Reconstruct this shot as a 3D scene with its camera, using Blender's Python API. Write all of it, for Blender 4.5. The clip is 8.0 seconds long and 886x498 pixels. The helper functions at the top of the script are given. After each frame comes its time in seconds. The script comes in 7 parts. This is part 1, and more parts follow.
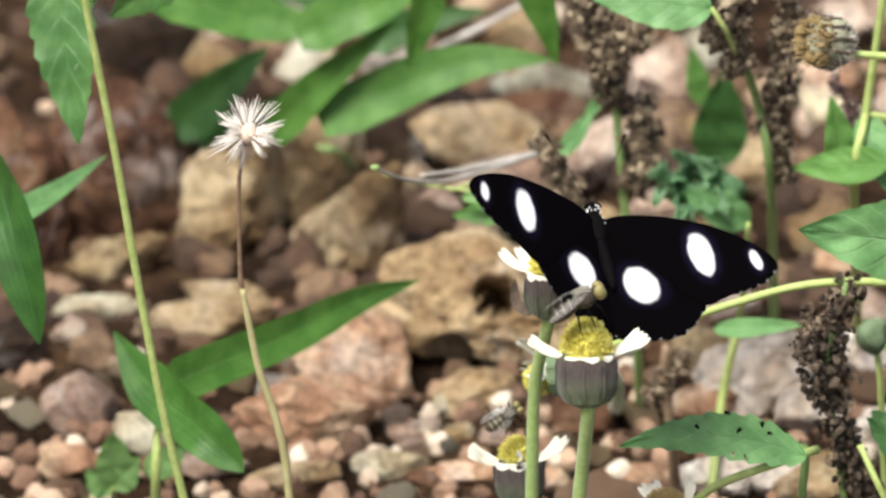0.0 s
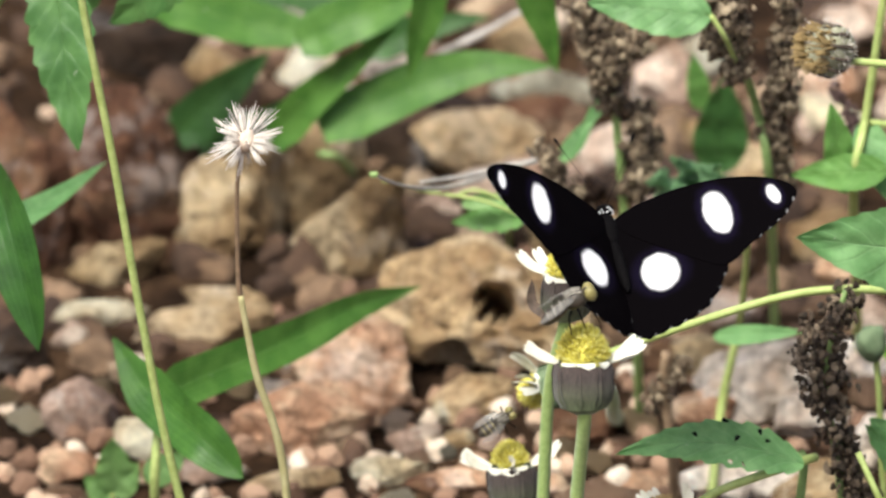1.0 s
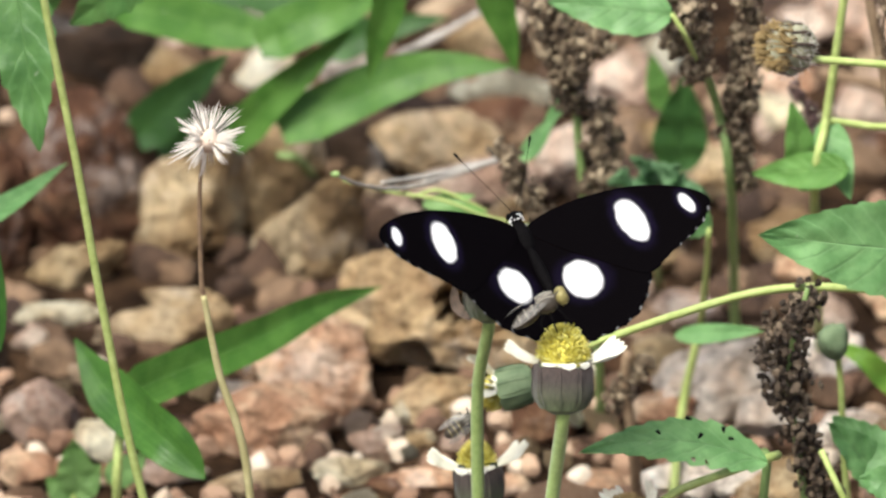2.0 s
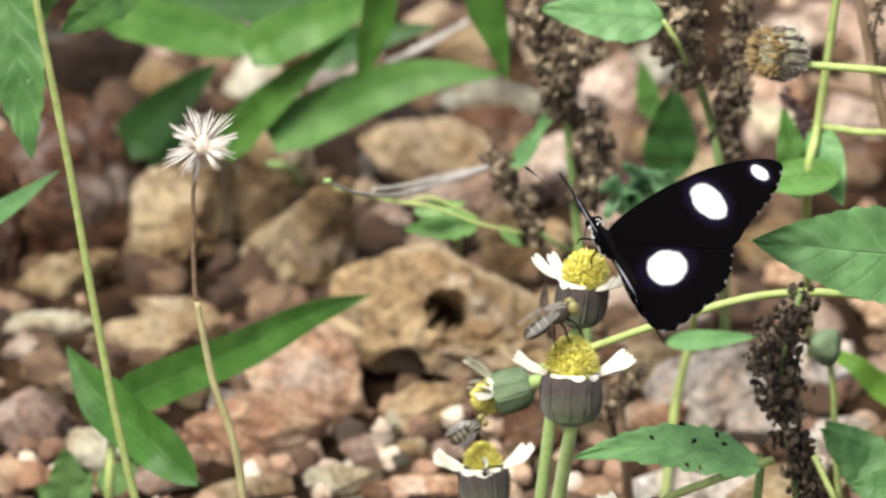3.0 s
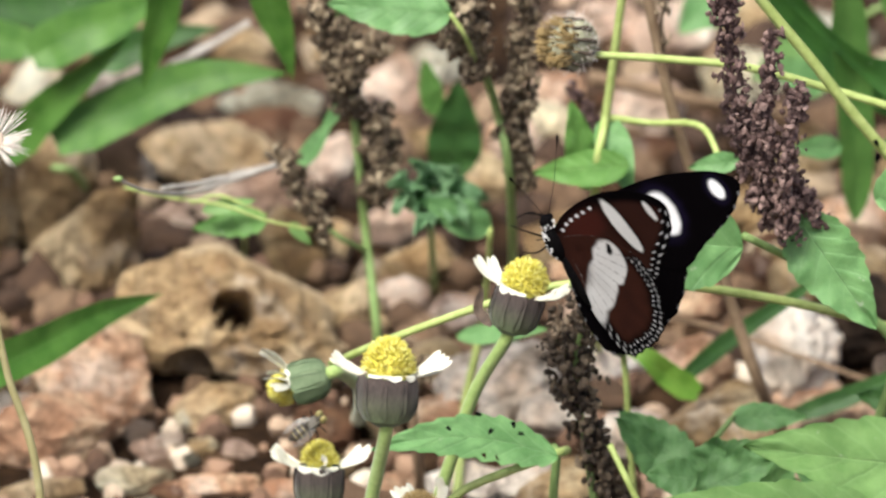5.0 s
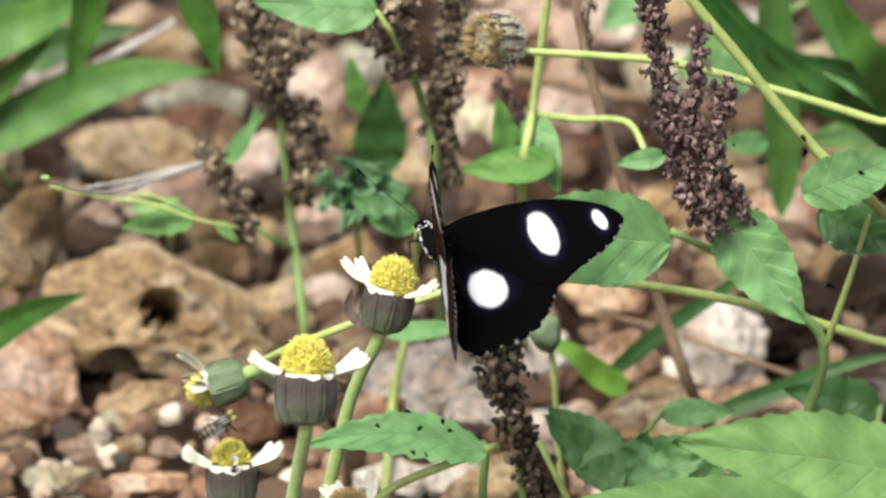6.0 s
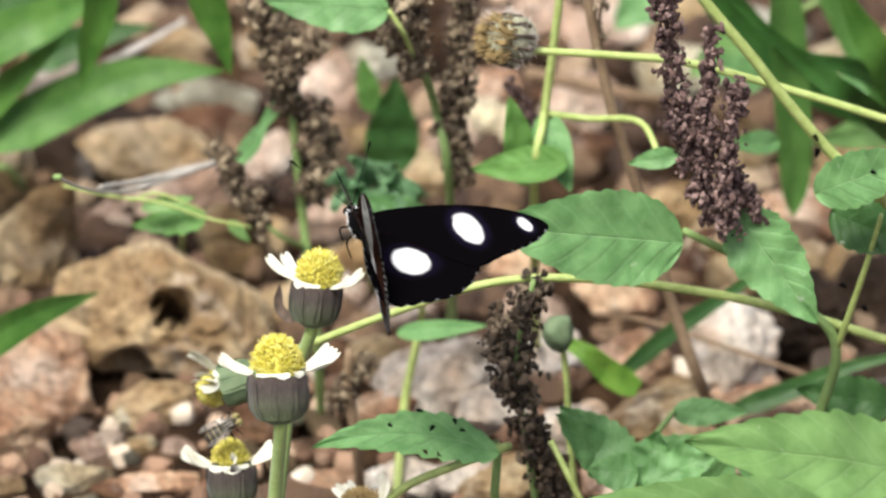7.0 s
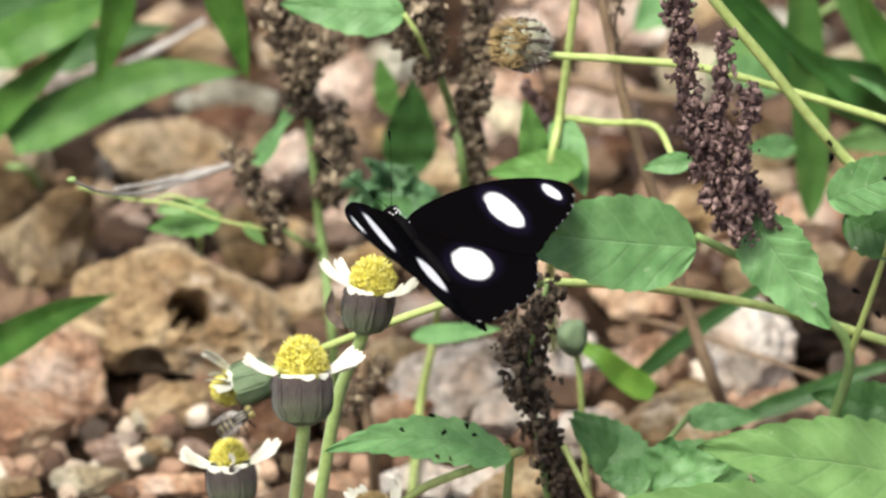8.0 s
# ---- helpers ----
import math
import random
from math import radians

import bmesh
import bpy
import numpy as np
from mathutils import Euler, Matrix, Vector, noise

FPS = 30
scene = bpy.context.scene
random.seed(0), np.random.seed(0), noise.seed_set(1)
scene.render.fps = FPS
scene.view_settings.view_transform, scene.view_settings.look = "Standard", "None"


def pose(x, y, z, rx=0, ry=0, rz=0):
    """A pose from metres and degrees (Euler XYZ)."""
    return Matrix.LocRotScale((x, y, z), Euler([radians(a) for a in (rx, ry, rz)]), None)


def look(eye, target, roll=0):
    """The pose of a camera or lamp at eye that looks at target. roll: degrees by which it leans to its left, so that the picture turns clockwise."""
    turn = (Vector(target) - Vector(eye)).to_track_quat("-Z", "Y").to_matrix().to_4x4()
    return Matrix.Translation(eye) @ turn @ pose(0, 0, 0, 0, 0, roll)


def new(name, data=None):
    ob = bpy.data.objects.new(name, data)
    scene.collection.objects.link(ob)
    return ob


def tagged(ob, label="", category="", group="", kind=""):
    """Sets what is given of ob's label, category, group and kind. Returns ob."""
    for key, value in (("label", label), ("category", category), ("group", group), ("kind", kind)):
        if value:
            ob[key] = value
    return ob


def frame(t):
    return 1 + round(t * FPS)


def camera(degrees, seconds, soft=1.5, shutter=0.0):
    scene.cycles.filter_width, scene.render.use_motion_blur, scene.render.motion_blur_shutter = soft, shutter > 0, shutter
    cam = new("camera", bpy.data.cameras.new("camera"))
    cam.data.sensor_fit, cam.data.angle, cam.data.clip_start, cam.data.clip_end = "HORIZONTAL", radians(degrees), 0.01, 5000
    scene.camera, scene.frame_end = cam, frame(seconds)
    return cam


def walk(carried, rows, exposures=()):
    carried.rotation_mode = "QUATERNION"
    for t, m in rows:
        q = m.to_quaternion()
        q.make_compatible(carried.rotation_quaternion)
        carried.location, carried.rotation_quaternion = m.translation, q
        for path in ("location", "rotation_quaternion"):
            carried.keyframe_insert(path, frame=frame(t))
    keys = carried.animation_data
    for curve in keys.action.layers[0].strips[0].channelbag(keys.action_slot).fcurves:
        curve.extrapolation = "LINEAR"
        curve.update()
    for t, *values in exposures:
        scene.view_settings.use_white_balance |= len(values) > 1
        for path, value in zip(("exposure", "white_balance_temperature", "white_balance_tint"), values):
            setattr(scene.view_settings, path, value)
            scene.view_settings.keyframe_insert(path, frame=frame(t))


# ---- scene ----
cam = camera(5.16, 8.0, soft=2.5)
cam.data.dof.use_dof = True
cam.data.dof.focus_distance = 2.0
cam.data.dof.aperture_fstop = 22.0
walk(cam, [
    (0.0, look((0.0000, -1.7660, 1.0590), (0.00000, -0.00000, 0.12000))),
    (0.5, look((0.0061, -1.7646, 1.0617), (-0.00020, 0.00066, 0.12123))),
    (1.0, look((0.0051, -1.7650, 1.0608), (0.00039, 0.00069, 0.12130))),
    (1.5, look((0.0030, -1.7660, 1.0590), (0.00283, 0.00068, 0.12127))),
    (2.0, look((-0.0010, -1.7670, 1.0572), (0.00795, 0.00057, 0.12107))),
    (2.2, look((-0.0030, -1.7674, 1.0563), (0.01016, 0.00063, 0.12123))),
    (3.3, look((-0.0091, -1.7698, 1.0518), (0.00899, 0.00112, 0.12221))),
    (3.5, look((-0.0111, -1.7703, 1.0510), (0.00982, 0.00105, 0.12211))),
    (4.0, look((-0.0162, -1.7727, 1.0465), (0.01955, 0.00065, 0.12159))),
    (4.5, look((-0.0203, -1.7746, 1.0429), (0.03387, 0.00010, 0.12094))),
    (5.0, look((-0.0253, -1.7755, 1.0411), (0.05108, -0.00044, 0.12056))),
    (5.2, look((-0.0263, -1.7760, 1.0402), (0.05672, -0.00081, 0.12007))),
    (6.3, look((-0.0304, -1.7755, 1.0411), (0.06586, -0.00119, 0.11988))),
    (6.5, look((-0.0304, -1.7755, 1.0411), (0.06483, -0.00105, 0.12012))),
    (7.0, look((-0.0314, -1.7755, 1.0411), (0.06311, -0.00119, 0.11986))),
    (7.5, look((-0.0284, -1.7746, 1.0429), (0.06100, -0.00097, 0.12001))),
    (8.0, look((-0.0203, -1.7731, 1.0456), (0.06067, -0.00038, 0.12061))),
])

# ---------------------------------------------------------------- light
world = bpy.data.worlds.new("world")
scene.world = world
world.use_nodes = True
wn = world.node_tree.nodes
sky = wn.new("ShaderNodeTexSky")
sky.sky_type = "NISHITA"
sky.sun_disc = False
sky.sun_elevation = radians(64)
sky.sun_rotation = radians(218)
sky.air_density = 0.7
sky.ozone_density = 0.4
sky.dust_density = 5.0
wn["Background"].inputs["Strength"].default_value = 0.12
world.node_tree.links.new(sky.outputs["Color"], wn["Background"].inputs["Color"])
sun_data = bpy.data.lights.new("sun", "SUN")
sun_data.energy = 3.5
sun_data.angle = radians(24)
sun_data.color = (0.97, 0.97, 0.89)
sun = new("sun", sun_data)
sun.matrix_basis = look((-0.8, -1.0, 2.63), (0, 0, 0))
scene.view_settings.exposure = 0.47


# ---------------------------------------------------------------- materials
def shader(name, rough=0.7):
    m = bpy.data.materials.new(name)
    m.use_nodes = True
    n = m.node_tree.nodes
    b = n["Principled BSDF"]
    b.inputs["Roughness"].default_value = rough
    return m, n, m.node_tree.links, b


def ramp(n, stops):
    r = n.new("ShaderNodeValToRGB")
    e = r.color_ramp.elements
    while len(e) < len(stops):
        e.new(0.5)
    for k, (p, c) in zip(e, stops):
        k.position, k.color = p, (*c, 1)
    return r


def noise_tex(n, l, scale, detail=4, rough=0.6, vec=None):
    t = n.new("ShaderNodeTexNoise")
    t.inputs["Scale"].default_value = scale
    t.inputs["Detail"].default_value = detail
    t.inputs["Roughness"].default_value = rough
    if vec is not None:
        l.new(vec, t.inputs["Vector"])
    return t


def bump(n, l, b, height, strength, distance):
    k = n.new("ShaderNodeBump")
    k.inputs["Strength"].default_value = strength
    k.inputs["Distance"].default_value = distance
    l.new(height, k.inputs["Height"])
    l.new(k.outputs["Normal"], b.inputs["Normal"])
    return k


def mix(n, l, fac, a, b, blend="MIX"):
    m = n.new("ShaderNodeMix")
    m.data_type, m.blend_type = "RGBA", blend
    for key, v in (("Factor", fac), ("A", a), ("B", b)):
        s = [i for i in m.inputs if i.name == key and i.type == ("VALUE" if key == "Factor" else "RGBA")][0]
        if isinstance(v, (int, float)):
            s.default_value = v
        elif isinstance(v, tuple):
            s.default_value = (*v, 1)
        else:
            l.new(v, s)
    return [o for o in m.outputs if o.type == "RGBA"][0]


def stone(name, dark, mid, light, stain=(0.30, 0.14, 0.07), stain_amount=0.35):
    """Weathered stone: mottled at two scales, ochre and rust stains, pitted."""
    m, n, l, b = shader(name, 0.92)
    b.inputs["Specular IOR Level"].default_value = 0.25
    tc = n.new("ShaderNodeTexCoord")
    inf = n.new("ShaderNodeObjectInfo")
    add = n.new("ShaderNodeVectorMath")
    add.operation = "ADD"
    l.new(tc.outputs["Object"], add.inputs[0])
    l.new(inf.outputs["Random"], add.inputs[1])
    v = add.outputs[0]
    big = noise_tex(n, l, 55, 5, 0.62, v)
    fine = noise_tex(n, l, 330, 6, 0.72, v)
    blot = noise_tex(n, l, 90, 3, 0.5, v)
    c1 = ramp(n, [(0.36, dark), (0.49, mid), (0.61, light)])
    l.new(big.outputs["Fac"], c1.inputs["Fac"])
    st = ramp(n, [(0.52, (0, 0, 0)), (0.68, (stain_amount,) * 3)])
    l.new(blot.outputs["Fac"], st.inputs["Fac"])
    c2 = mix(n, l, st.outputs["Color"], c1.outputs["Color"], stain)
    f = ramp(n, [(0.33, (0.5, 0.48, 0.46)), (0.5, (0.95, 0.95, 0.95)), (0.67, (1.28, 1.28, 1.28))])
    l.new(fine.outputs["Fac"], f.inputs["Fac"])
    c3 = mix(n, l, 1.0, c2, f.outputs["Color"], "MULTIPLY")
    # hairline cracks and pale worn patches
    warp = n.new("ShaderNodeVectorMath")
    warp.operation = "MULTIPLY_ADD"
    l.new(blot.outputs["Color"], warp.inputs[0])
    warp.inputs[1].default_value = (0.02, 0.02, 0.02)
    l.new(v, warp.inputs[2])
    vo = n.new("ShaderNodeTexVoronoi")
    vo.feature = "DISTANCE_TO_EDGE"
    vo.inputs["Scale"].default_value = 75
    l.new(warp.outputs[0], vo.inputs["Vector"])
    ck = ramp(n, [(0.0, (0.4, 0.36, 0.33)), (0.05, (1, 1, 1))])
    l.new(vo.outputs["Distance"], ck.inputs["Fac"])
    c3 = mix(n, l, 0.7, c3, ck.outputs["Color"], "MULTIPLY")
    worn = noise_tex(n, l, 38, 7, 0.75, v)
    wr = ramp(n, [(0.55, (0, 0, 0)), (0.66, (0.55, 0.55, 0.55))])
    l.new(worn.outputs["Fac"], wr.inputs["Fac"])
    pale = tuple(min(0.9, 0.35 + 0.75 * x) for x in light)
    c3 = mix(n, l, wr.outputs["Color"], c3, pale)
    hs = n.new("ShaderNodeHueSaturation")
    mr = n.new("ShaderNodeMapRange")
    mr.inputs["To Min"].default_value, mr.inputs["To Max"].default_value = 0.85, 1.15
    l.new(inf.outputs["Random"], mr.inputs["Value"])
    l.new(mr.outputs["Result"], hs.inputs["Value"])
    l.new(c3, hs.inputs["Color"])
    l.new(hs.outputs["Color"], b.inputs["Base Color"])
    s = n.new("ShaderNodeMath")
    s.operation = "MULTIPLY_ADD"
    s.inputs[1].default_value = 0.5
    l.new(fine.outputs["Fac"], s.inputs[0])
    l.new(big.outputs["Fac"], s.inputs[2])
    bump(n, l, b, s.outputs[0], 1.0, 0.005)
    return m


STONE = {
    "tan": stone("tan_stone", (0.234, 0.147, 0.071), (0.392, 0.274, 0.146), (0.544, 0.426, 0.262), (0.319, 0.172, 0.060)),
    "buff": stone("buff_stone", (0.31, 0.2, 0.105), (0.5, 0.36, 0.2), (0.64, 0.5, 0.32), (0.4, 0.22, 0.09)),
    # tan scaled down by about a quarter, side shade put into the colour
    "brown": stone("shaded_tan_brown_stone", (0.176, 0.109, 0.052), (0.296, 0.205, 0.105), (0.409, 0.317, 0.188), (0.240, 0.129, 0.044)),
    "red": stone("red_brown_stone", (0.08, 0.034, 0.018), (0.145, 0.068, 0.038), (0.21, 0.118, 0.066), (0.065, 0.026, 0.014)),
    "pink": stone("pink_stone", (0.333, 0.179, 0.107), (0.536, 0.322, 0.204), (0.708, 0.525, 0.354), (0.472, 0.202, 0.096)),
    "pale": stone("pale_stone", (0.435, 0.359, 0.230), (0.641, 0.561, 0.387), (0.808, 0.763, 0.575), (0.517, 0.337, 0.157)),
    "white": stone("white_stone", (0.64, 0.53, 0.42), (0.84, 0.74, 0.63), (0.9, 0.84, 0.76), (0.64, 0.44, 0.3), 0.5),
    "grey": stone("grey_stone", (0.188, 0.163, 0.123), (0.358, 0.337, 0.255), (0.527, 0.510, 0.405), (0.282, 0.204, 0.123)),
    "mauve": stone("mauve_stone", (0.263, 0.171, 0.131), (0.442, 0.320, 0.253), (0.612, 0.514, 0.415), (0.422, 0.228, 0.131)),
    "cream": stone("cream_pink_stone", (0.420, 0.280, 0.200), (0.680, 0.500, 0.390), (0.840, 0.700, 0.580), (0.600, 0.340, 0.220)),
    # near-black brown: the shade of gaps between stones is put into this colour
    "dark": stone("gap_shade_dark_stone", (0.021, 0.012, 0.007), (0.042, 0.026, 0.016), (0.070, 0.044, 0.027), (0.031, 0.014, 0.006)),
    "orange": stone("orange_stone", (0.305, 0.157, 0.063), (0.477, 0.281, 0.121), (0.630, 0.460, 0.242), (0.468, 0.202, 0.058)),
}


def soil():
    m, n, l, b = shader("dark_brown_soil", 1.0)
    b.inputs["Specular IOR Level"].default_value = 0.1
    a = noise_tex(n, l, 60, 6, 0.7)
    c = noise_tex(n, l, 700, 4, 0.7)
    tc = n.new("ShaderNodeTexCoord")
    l.new(tc.outputs["Object"], a.inputs["Vector"])
    l.new(tc.outputs["Object"], c.inputs["Vector"])
    r = ramp(n, [(0.36, (0.011, 0.006, 0.0035)), (0.5, (0.032, 0.018, 0.01)), (0.64, (0.085, 0.05, 0.028))])
    l.new(a.outputs["Fac"], r.inputs["Fac"])
    r2 = ramp(n, [(0.3, (0.6, 0.6, 0.6)), (0.7, (1.3, 1.25, 1.2))])
    l.new(c.outputs["Fac"], r2.inputs["Fac"])
    l.new(mix(n, l, 1.0, r.outputs["Color"], r2.outputs["Color"], "MULTIPLY"), b.inputs["Base Color"])
    bump(n, l, b, c.outputs["Fac"], 0.8, 0.002)
    return m


SOIL = soil()


def leaf_mat(name, dark, light, vein, veins=7.0, rough=0.42, blade=False, through_light=0.35):
    """A thin leaf: mottled green, paler veins (across the blade, or along it for grass), light shining through."""
    m, n, l, b = shader(name, rough)
    b.inputs["Specular IOR Level"].default_value = 0.4
    at = n.new("ShaderNodeAttribute")
    at.attribute_name = "leafuv"
    sep = n.new("ShaderNodeSeparateXYZ")
    l.new(at.outputs["Vector"], sep.inputs[0])
    tc = n.new("ShaderNodeTexCoord")
    mot = noise_tex(n, l, 140, 5, 0.6, tc.outputs["Object"])
    fine = noise_tex(n, l, 1100, 3, 0.6, tc.outputs["Object"])
    base = ramp(n, [(0.39, dark), (0.61, light)])
    l.new(mot.outputs["Fac"], base.inputs["Fac"])

    def math(op, a, c=None, d=None):
        k = n.new("ShaderNodeMath")
        k.operation = op
        for i, v in enumerate((a, c, d)):
            if v is None:
                continue
            if isinstance(v, (int, float)):
                k.inputs[i].default_value = v
            else:
                l.new(v, k.inputs[i])
        return k.outputs[0]

    au = math("ABSOLUTE", sep.outputs["X"])
    if blade:
        w = math("SINE", math("MULTIPLY", sep.outputs["X"], 26.0))
        line = math("MULTIPLY", math("POWER", math("MULTIPLY_ADD", w, 0.5, 0.5), 3.0), 0.18)
    else:
        ph = math("MULTIPLY", math("SUBTRACT", sep.outputs["Y"], math("MULTIPLY", au, 0.22)), veins * 6.283)
        w = math("MULTIPLY_ADD", math("SINE", ph), 0.5, 0.5)
        line = math("MULTIPLY", math("POWER", w, 18.0), 0.3)
    rib = math("SUBTRACT", 1.0, math("MULTIPLY", au, 34.0))
    rib = math("MAXIMUM", rib, 0.0)
    tot = math("MINIMUM", math("ADD", line, rib), 1.0)
    col = mix(n, l, tot, base.outputs["Color"], vein)
    # pale specks of dust and pollen
    spk = noise_tex(n, l, 420, 2, 0.5, tc.outputs["Object"])
    sr = ramp(n, [(0.73, (0, 0, 0)), (0.78, (0.5, 0.5, 0.5))])
    l.new(spk.outputs["Fac"], sr.inputs["Fac"])
    col = mix(n, l, sr.outputs["Color"], col, (0.6, 0.64, 0.52))
    l.new(col, b.inputs["Base Color"])
    h = math("ADD", math("MULTIPLY", tot, -0.6), math("MULTIPLY", fine.outputs["Fac"], 0.35))
    bump(n, l, b, h, 0.6, 0.0008)
    tr = n.new("ShaderNodeBsdfTranslucent")
    hs = n.new("ShaderNodeHueSaturation")
    hs.inputs["Saturation"].default_value, hs.inputs["Value"].default_value = 1.15, 1.3
    l.new(col, hs.inputs["Color"])
    l.new(hs.outputs["Color"], tr.inputs["Color"])
    ms = n.new("ShaderNodeMixShader")
    ms.inputs[0].default_value = through_light
    l.new(b.outputs[0], ms.inputs[1])
    l.new(tr.outputs[0], ms.inputs[2])
    l.new(ms.outputs[0], n["Material Output"].inputs["Surface"])
    return m


LEAF = leaf_mat("green_leaf", (0.15, 0.325, 0.115), (0.24, 0.46, 0.185), (0.3, 0.52, 0.24))
LEAF_PALE = leaf_mat("pale_green_leaf", (0.2, 0.37, 0.115), (0.27, 0.46, 0.16), (0.34, 0.54, 0.22))
LEAF_HAZY = leaf_mat("greyish_green_leaf", (0.13, 0.27, 0.12), (0.23, 0.4, 0.21), (0.3, 0.48, 0.28))
LEAF_DARK = leaf_mat("dark_green_leaf", (0.04, 0.115, 0.028), (0.066, 0.168, 0.042), (0.085, 0.2, 0.06))
LEAF_MID = leaf_mat("mid_green_leaf", (0.075, 0.19, 0.05), (0.12, 0.265, 0.075), (0.15, 0.31, 0.1))
LEAF_FRESH = leaf_mat("fresh_green_leaf", (0.15, 0.33, 0.08), (0.2, 0.41, 0.11), (0.27, 0.48, 0.15))
GRASS = leaf_mat("grass_blade", (0.07, 0.195, 0.028), (0.12, 0.275, 0.05), (0.17, 0.34, 0.085), blade=True)
GRASS_MID = leaf_mat("mid_green_blade", (0.045, 0.14, 0.02), (0.08, 0.21, 0.034), (0.12, 0.27, 0.06), blade=True)
GRASS_DARK = leaf_mat("dark_grass_blade", (0.03, 0.1, 0.017), (0.05, 0.15, 0.026), (0.08, 0.2, 0.05), blade=True)


def plain(name, a, b_, scale=300, rough=0.7, strength=0.4, dist=0.0004, detail=4):
    m, n, l, b = shader(name, rough)
    tc = n.new("ShaderNodeTexCoord")
    t = noise_tex(n, l, scale, detail, 0.6, tc.outputs["Object"])
    r = ramp(n, [(0.3, a), (0.7, b_)])
    l.new(t.outputs["Fac"], r.inputs["Fac"])
    l.new(r.outputs["Color"], b.inputs["Base Color"])
    bump(n, l, b, t.outputs["Fac"], strength, dist)
    return m


STEM = plain("pale_green_stem", (0.34, 0.43, 0.12), (0.49, 0.59, 0.21), 500, 0.55)
STEM_DULL = plain("dull_green_stem", (0.19, 0.3, 0.09), (0.27, 0.4, 0.14), 500, 0.6)
STEM_DRY = plain("dry_brown_stem", (0.2, 0.13, 0.075), (0.34, 0.24, 0.15), 350, 0.8)
STEM_STRAW = plain("straw_stem", (0.42, 0.38, 0.17), (0.56, 0.52, 0.27), 350, 0.7)
STEM_PUFF = plain("thin_brown_stem", (0.17, 0.11, 0.065), (0.3, 0.2, 0.12), 350, 0.7)
TWIG = plain("grey_twig", (0.4, 0.37, 0.33), (0.6, 0.56, 0.51), 260, 0.85, 0.7, 0.0008)


def husks(name, dark, mid, light):
    """Dried husks, each of its own shade."""
    m, n, l, b = shader(name, 0.85)
    g = n.new("ShaderNodeNewGeometry")
    r = ramp(n, [(0.0, dark), (0.55, mid), (0.88, light), (1.0, light)])
    l.new(g.outputs["Random Per Island"], r.inputs["Fac"])
    tc = n.new("ShaderNodeTexCoord")
    t = noise_tex(n, l, 900, 4, 0.6, tc.outputs["Object"])
    f = ramp(n, [(0.3, (0.65, 0.65, 0.65)), (0.7, (1.3, 1.3, 1.3))])
    l.new(t.outputs["Fac"], f.inputs["Fac"])
    l.new(mix(n, l, 1.0, r.outputs["Color"], f.outputs["Color"], "MULTIPLY"), b.inputs["Base Color"])
    return m


SEEDS = husks("brown_seed_heads", (0.05, 0.034, 0.02), (0.14, 0.1, 0.062), (0.34, 0.27, 0.18))
SEEDS_DARK = husks("dark_dried_seed_heads", (0.03, 0.021, 0.014), (0.08, 0.055, 0.036), (0.2, 0.15, 0.1))
SEEDS_PURPLE = husks("purple_brown_seed_heads", (0.05, 0.027, 0.025), (0.13, 0.078, 0.07), (0.26, 0.175, 0.155))


def involucre_mat():
    """Hairy bracts: grey-green below, purple-brown towards the tips, finely streaked."""
    m, n, l, b = shader("hairy_green_brown_involucre", 0.85)
    b.inputs["Sheen Weight"].default_value = 0.25
    b.inputs["Sheen Roughness"].default_value = 0.4
    at = n.new("ShaderNodeAttribute")
    at.attribute_name = "leafuv"
    sep = n.new("ShaderNodeSeparateXYZ")
    l.new(at.outputs["Vector"], sep.inputs[0])
    r = ramp(n, [(0.0, (0.11, 0.145, 0.07)), (0.3, (0.08, 0.088, 0.055)), (0.6, (0.056, 0.044, 0.04)), (1.0, (0.064, 0.044, 0.04))])
    l.new(sep.outputs["Y"], r.inputs["Fac"])
    tc = n.new("ShaderNodeTexCoord")
    mp = n.new("ShaderNodeMapping")
    mp.inputs["Scale"].default_value = (1, 1, 0.15)
    l.new(tc.outputs["Object"], mp.inputs["Vector"])
    t = noise_tex(n, l, 1500, 4, 0.6, mp.outputs["Vector"])
    f = ramp(n, [(0.3, (0.7, 0.7, 0.7)), (0.7, (1.35, 1.35, 1.3))])
    l.new(t.outputs["Fac"], f.inputs["Fac"])
    l.new(mix(n, l, 1.0, r.outputs["Color"], f.outputs["Color"], "MULTIPLY"), b.inputs["Base Color"])
    bump(n, l, b, t.outputs["Fac"], 0.4, 0.0003)
    return m


INVOLUCRE = involucre_mat()
DAISY_STEM = plain("hairy_daisy_stem", (0.24, 0.36, 0.09), (0.35, 0.48, 0.15), 700, 0.65)
DAISY_STEM.node_tree.nodes["Principled BSDF"].inputs["Sheen Weight"].default_value = 0.4
BLADE_SOFT = leaf_mat("soft_green_blade", (0.1, 0.25, 0.055), (0.15, 0.32, 0.08), (0.2, 0.38, 0.11), blade=True)
BLADE_LIME = leaf_mat("lime_green_blade", (0.16, 0.34, 0.045), (0.24, 0.44, 0.07), (0.3, 0.5, 0.1), blade=True)
INVOLUCRE_GREEN = plain("green_involucre", (0.1, 0.15, 0.075), (0.16, 0.22, 0.12), 400, 0.8, 0.3, 0.0003)
SPENT = plain("spent_tan_involucre", (0.24, 0.24, 0.15), (0.42, 0.42, 0.3), 500, 0.85, 0.4, 0.0004)
BRACT = plain("dark_bract", (0.05, 0.035, 0.025), (0.11, 0.075, 0.055), 700, 0.8)
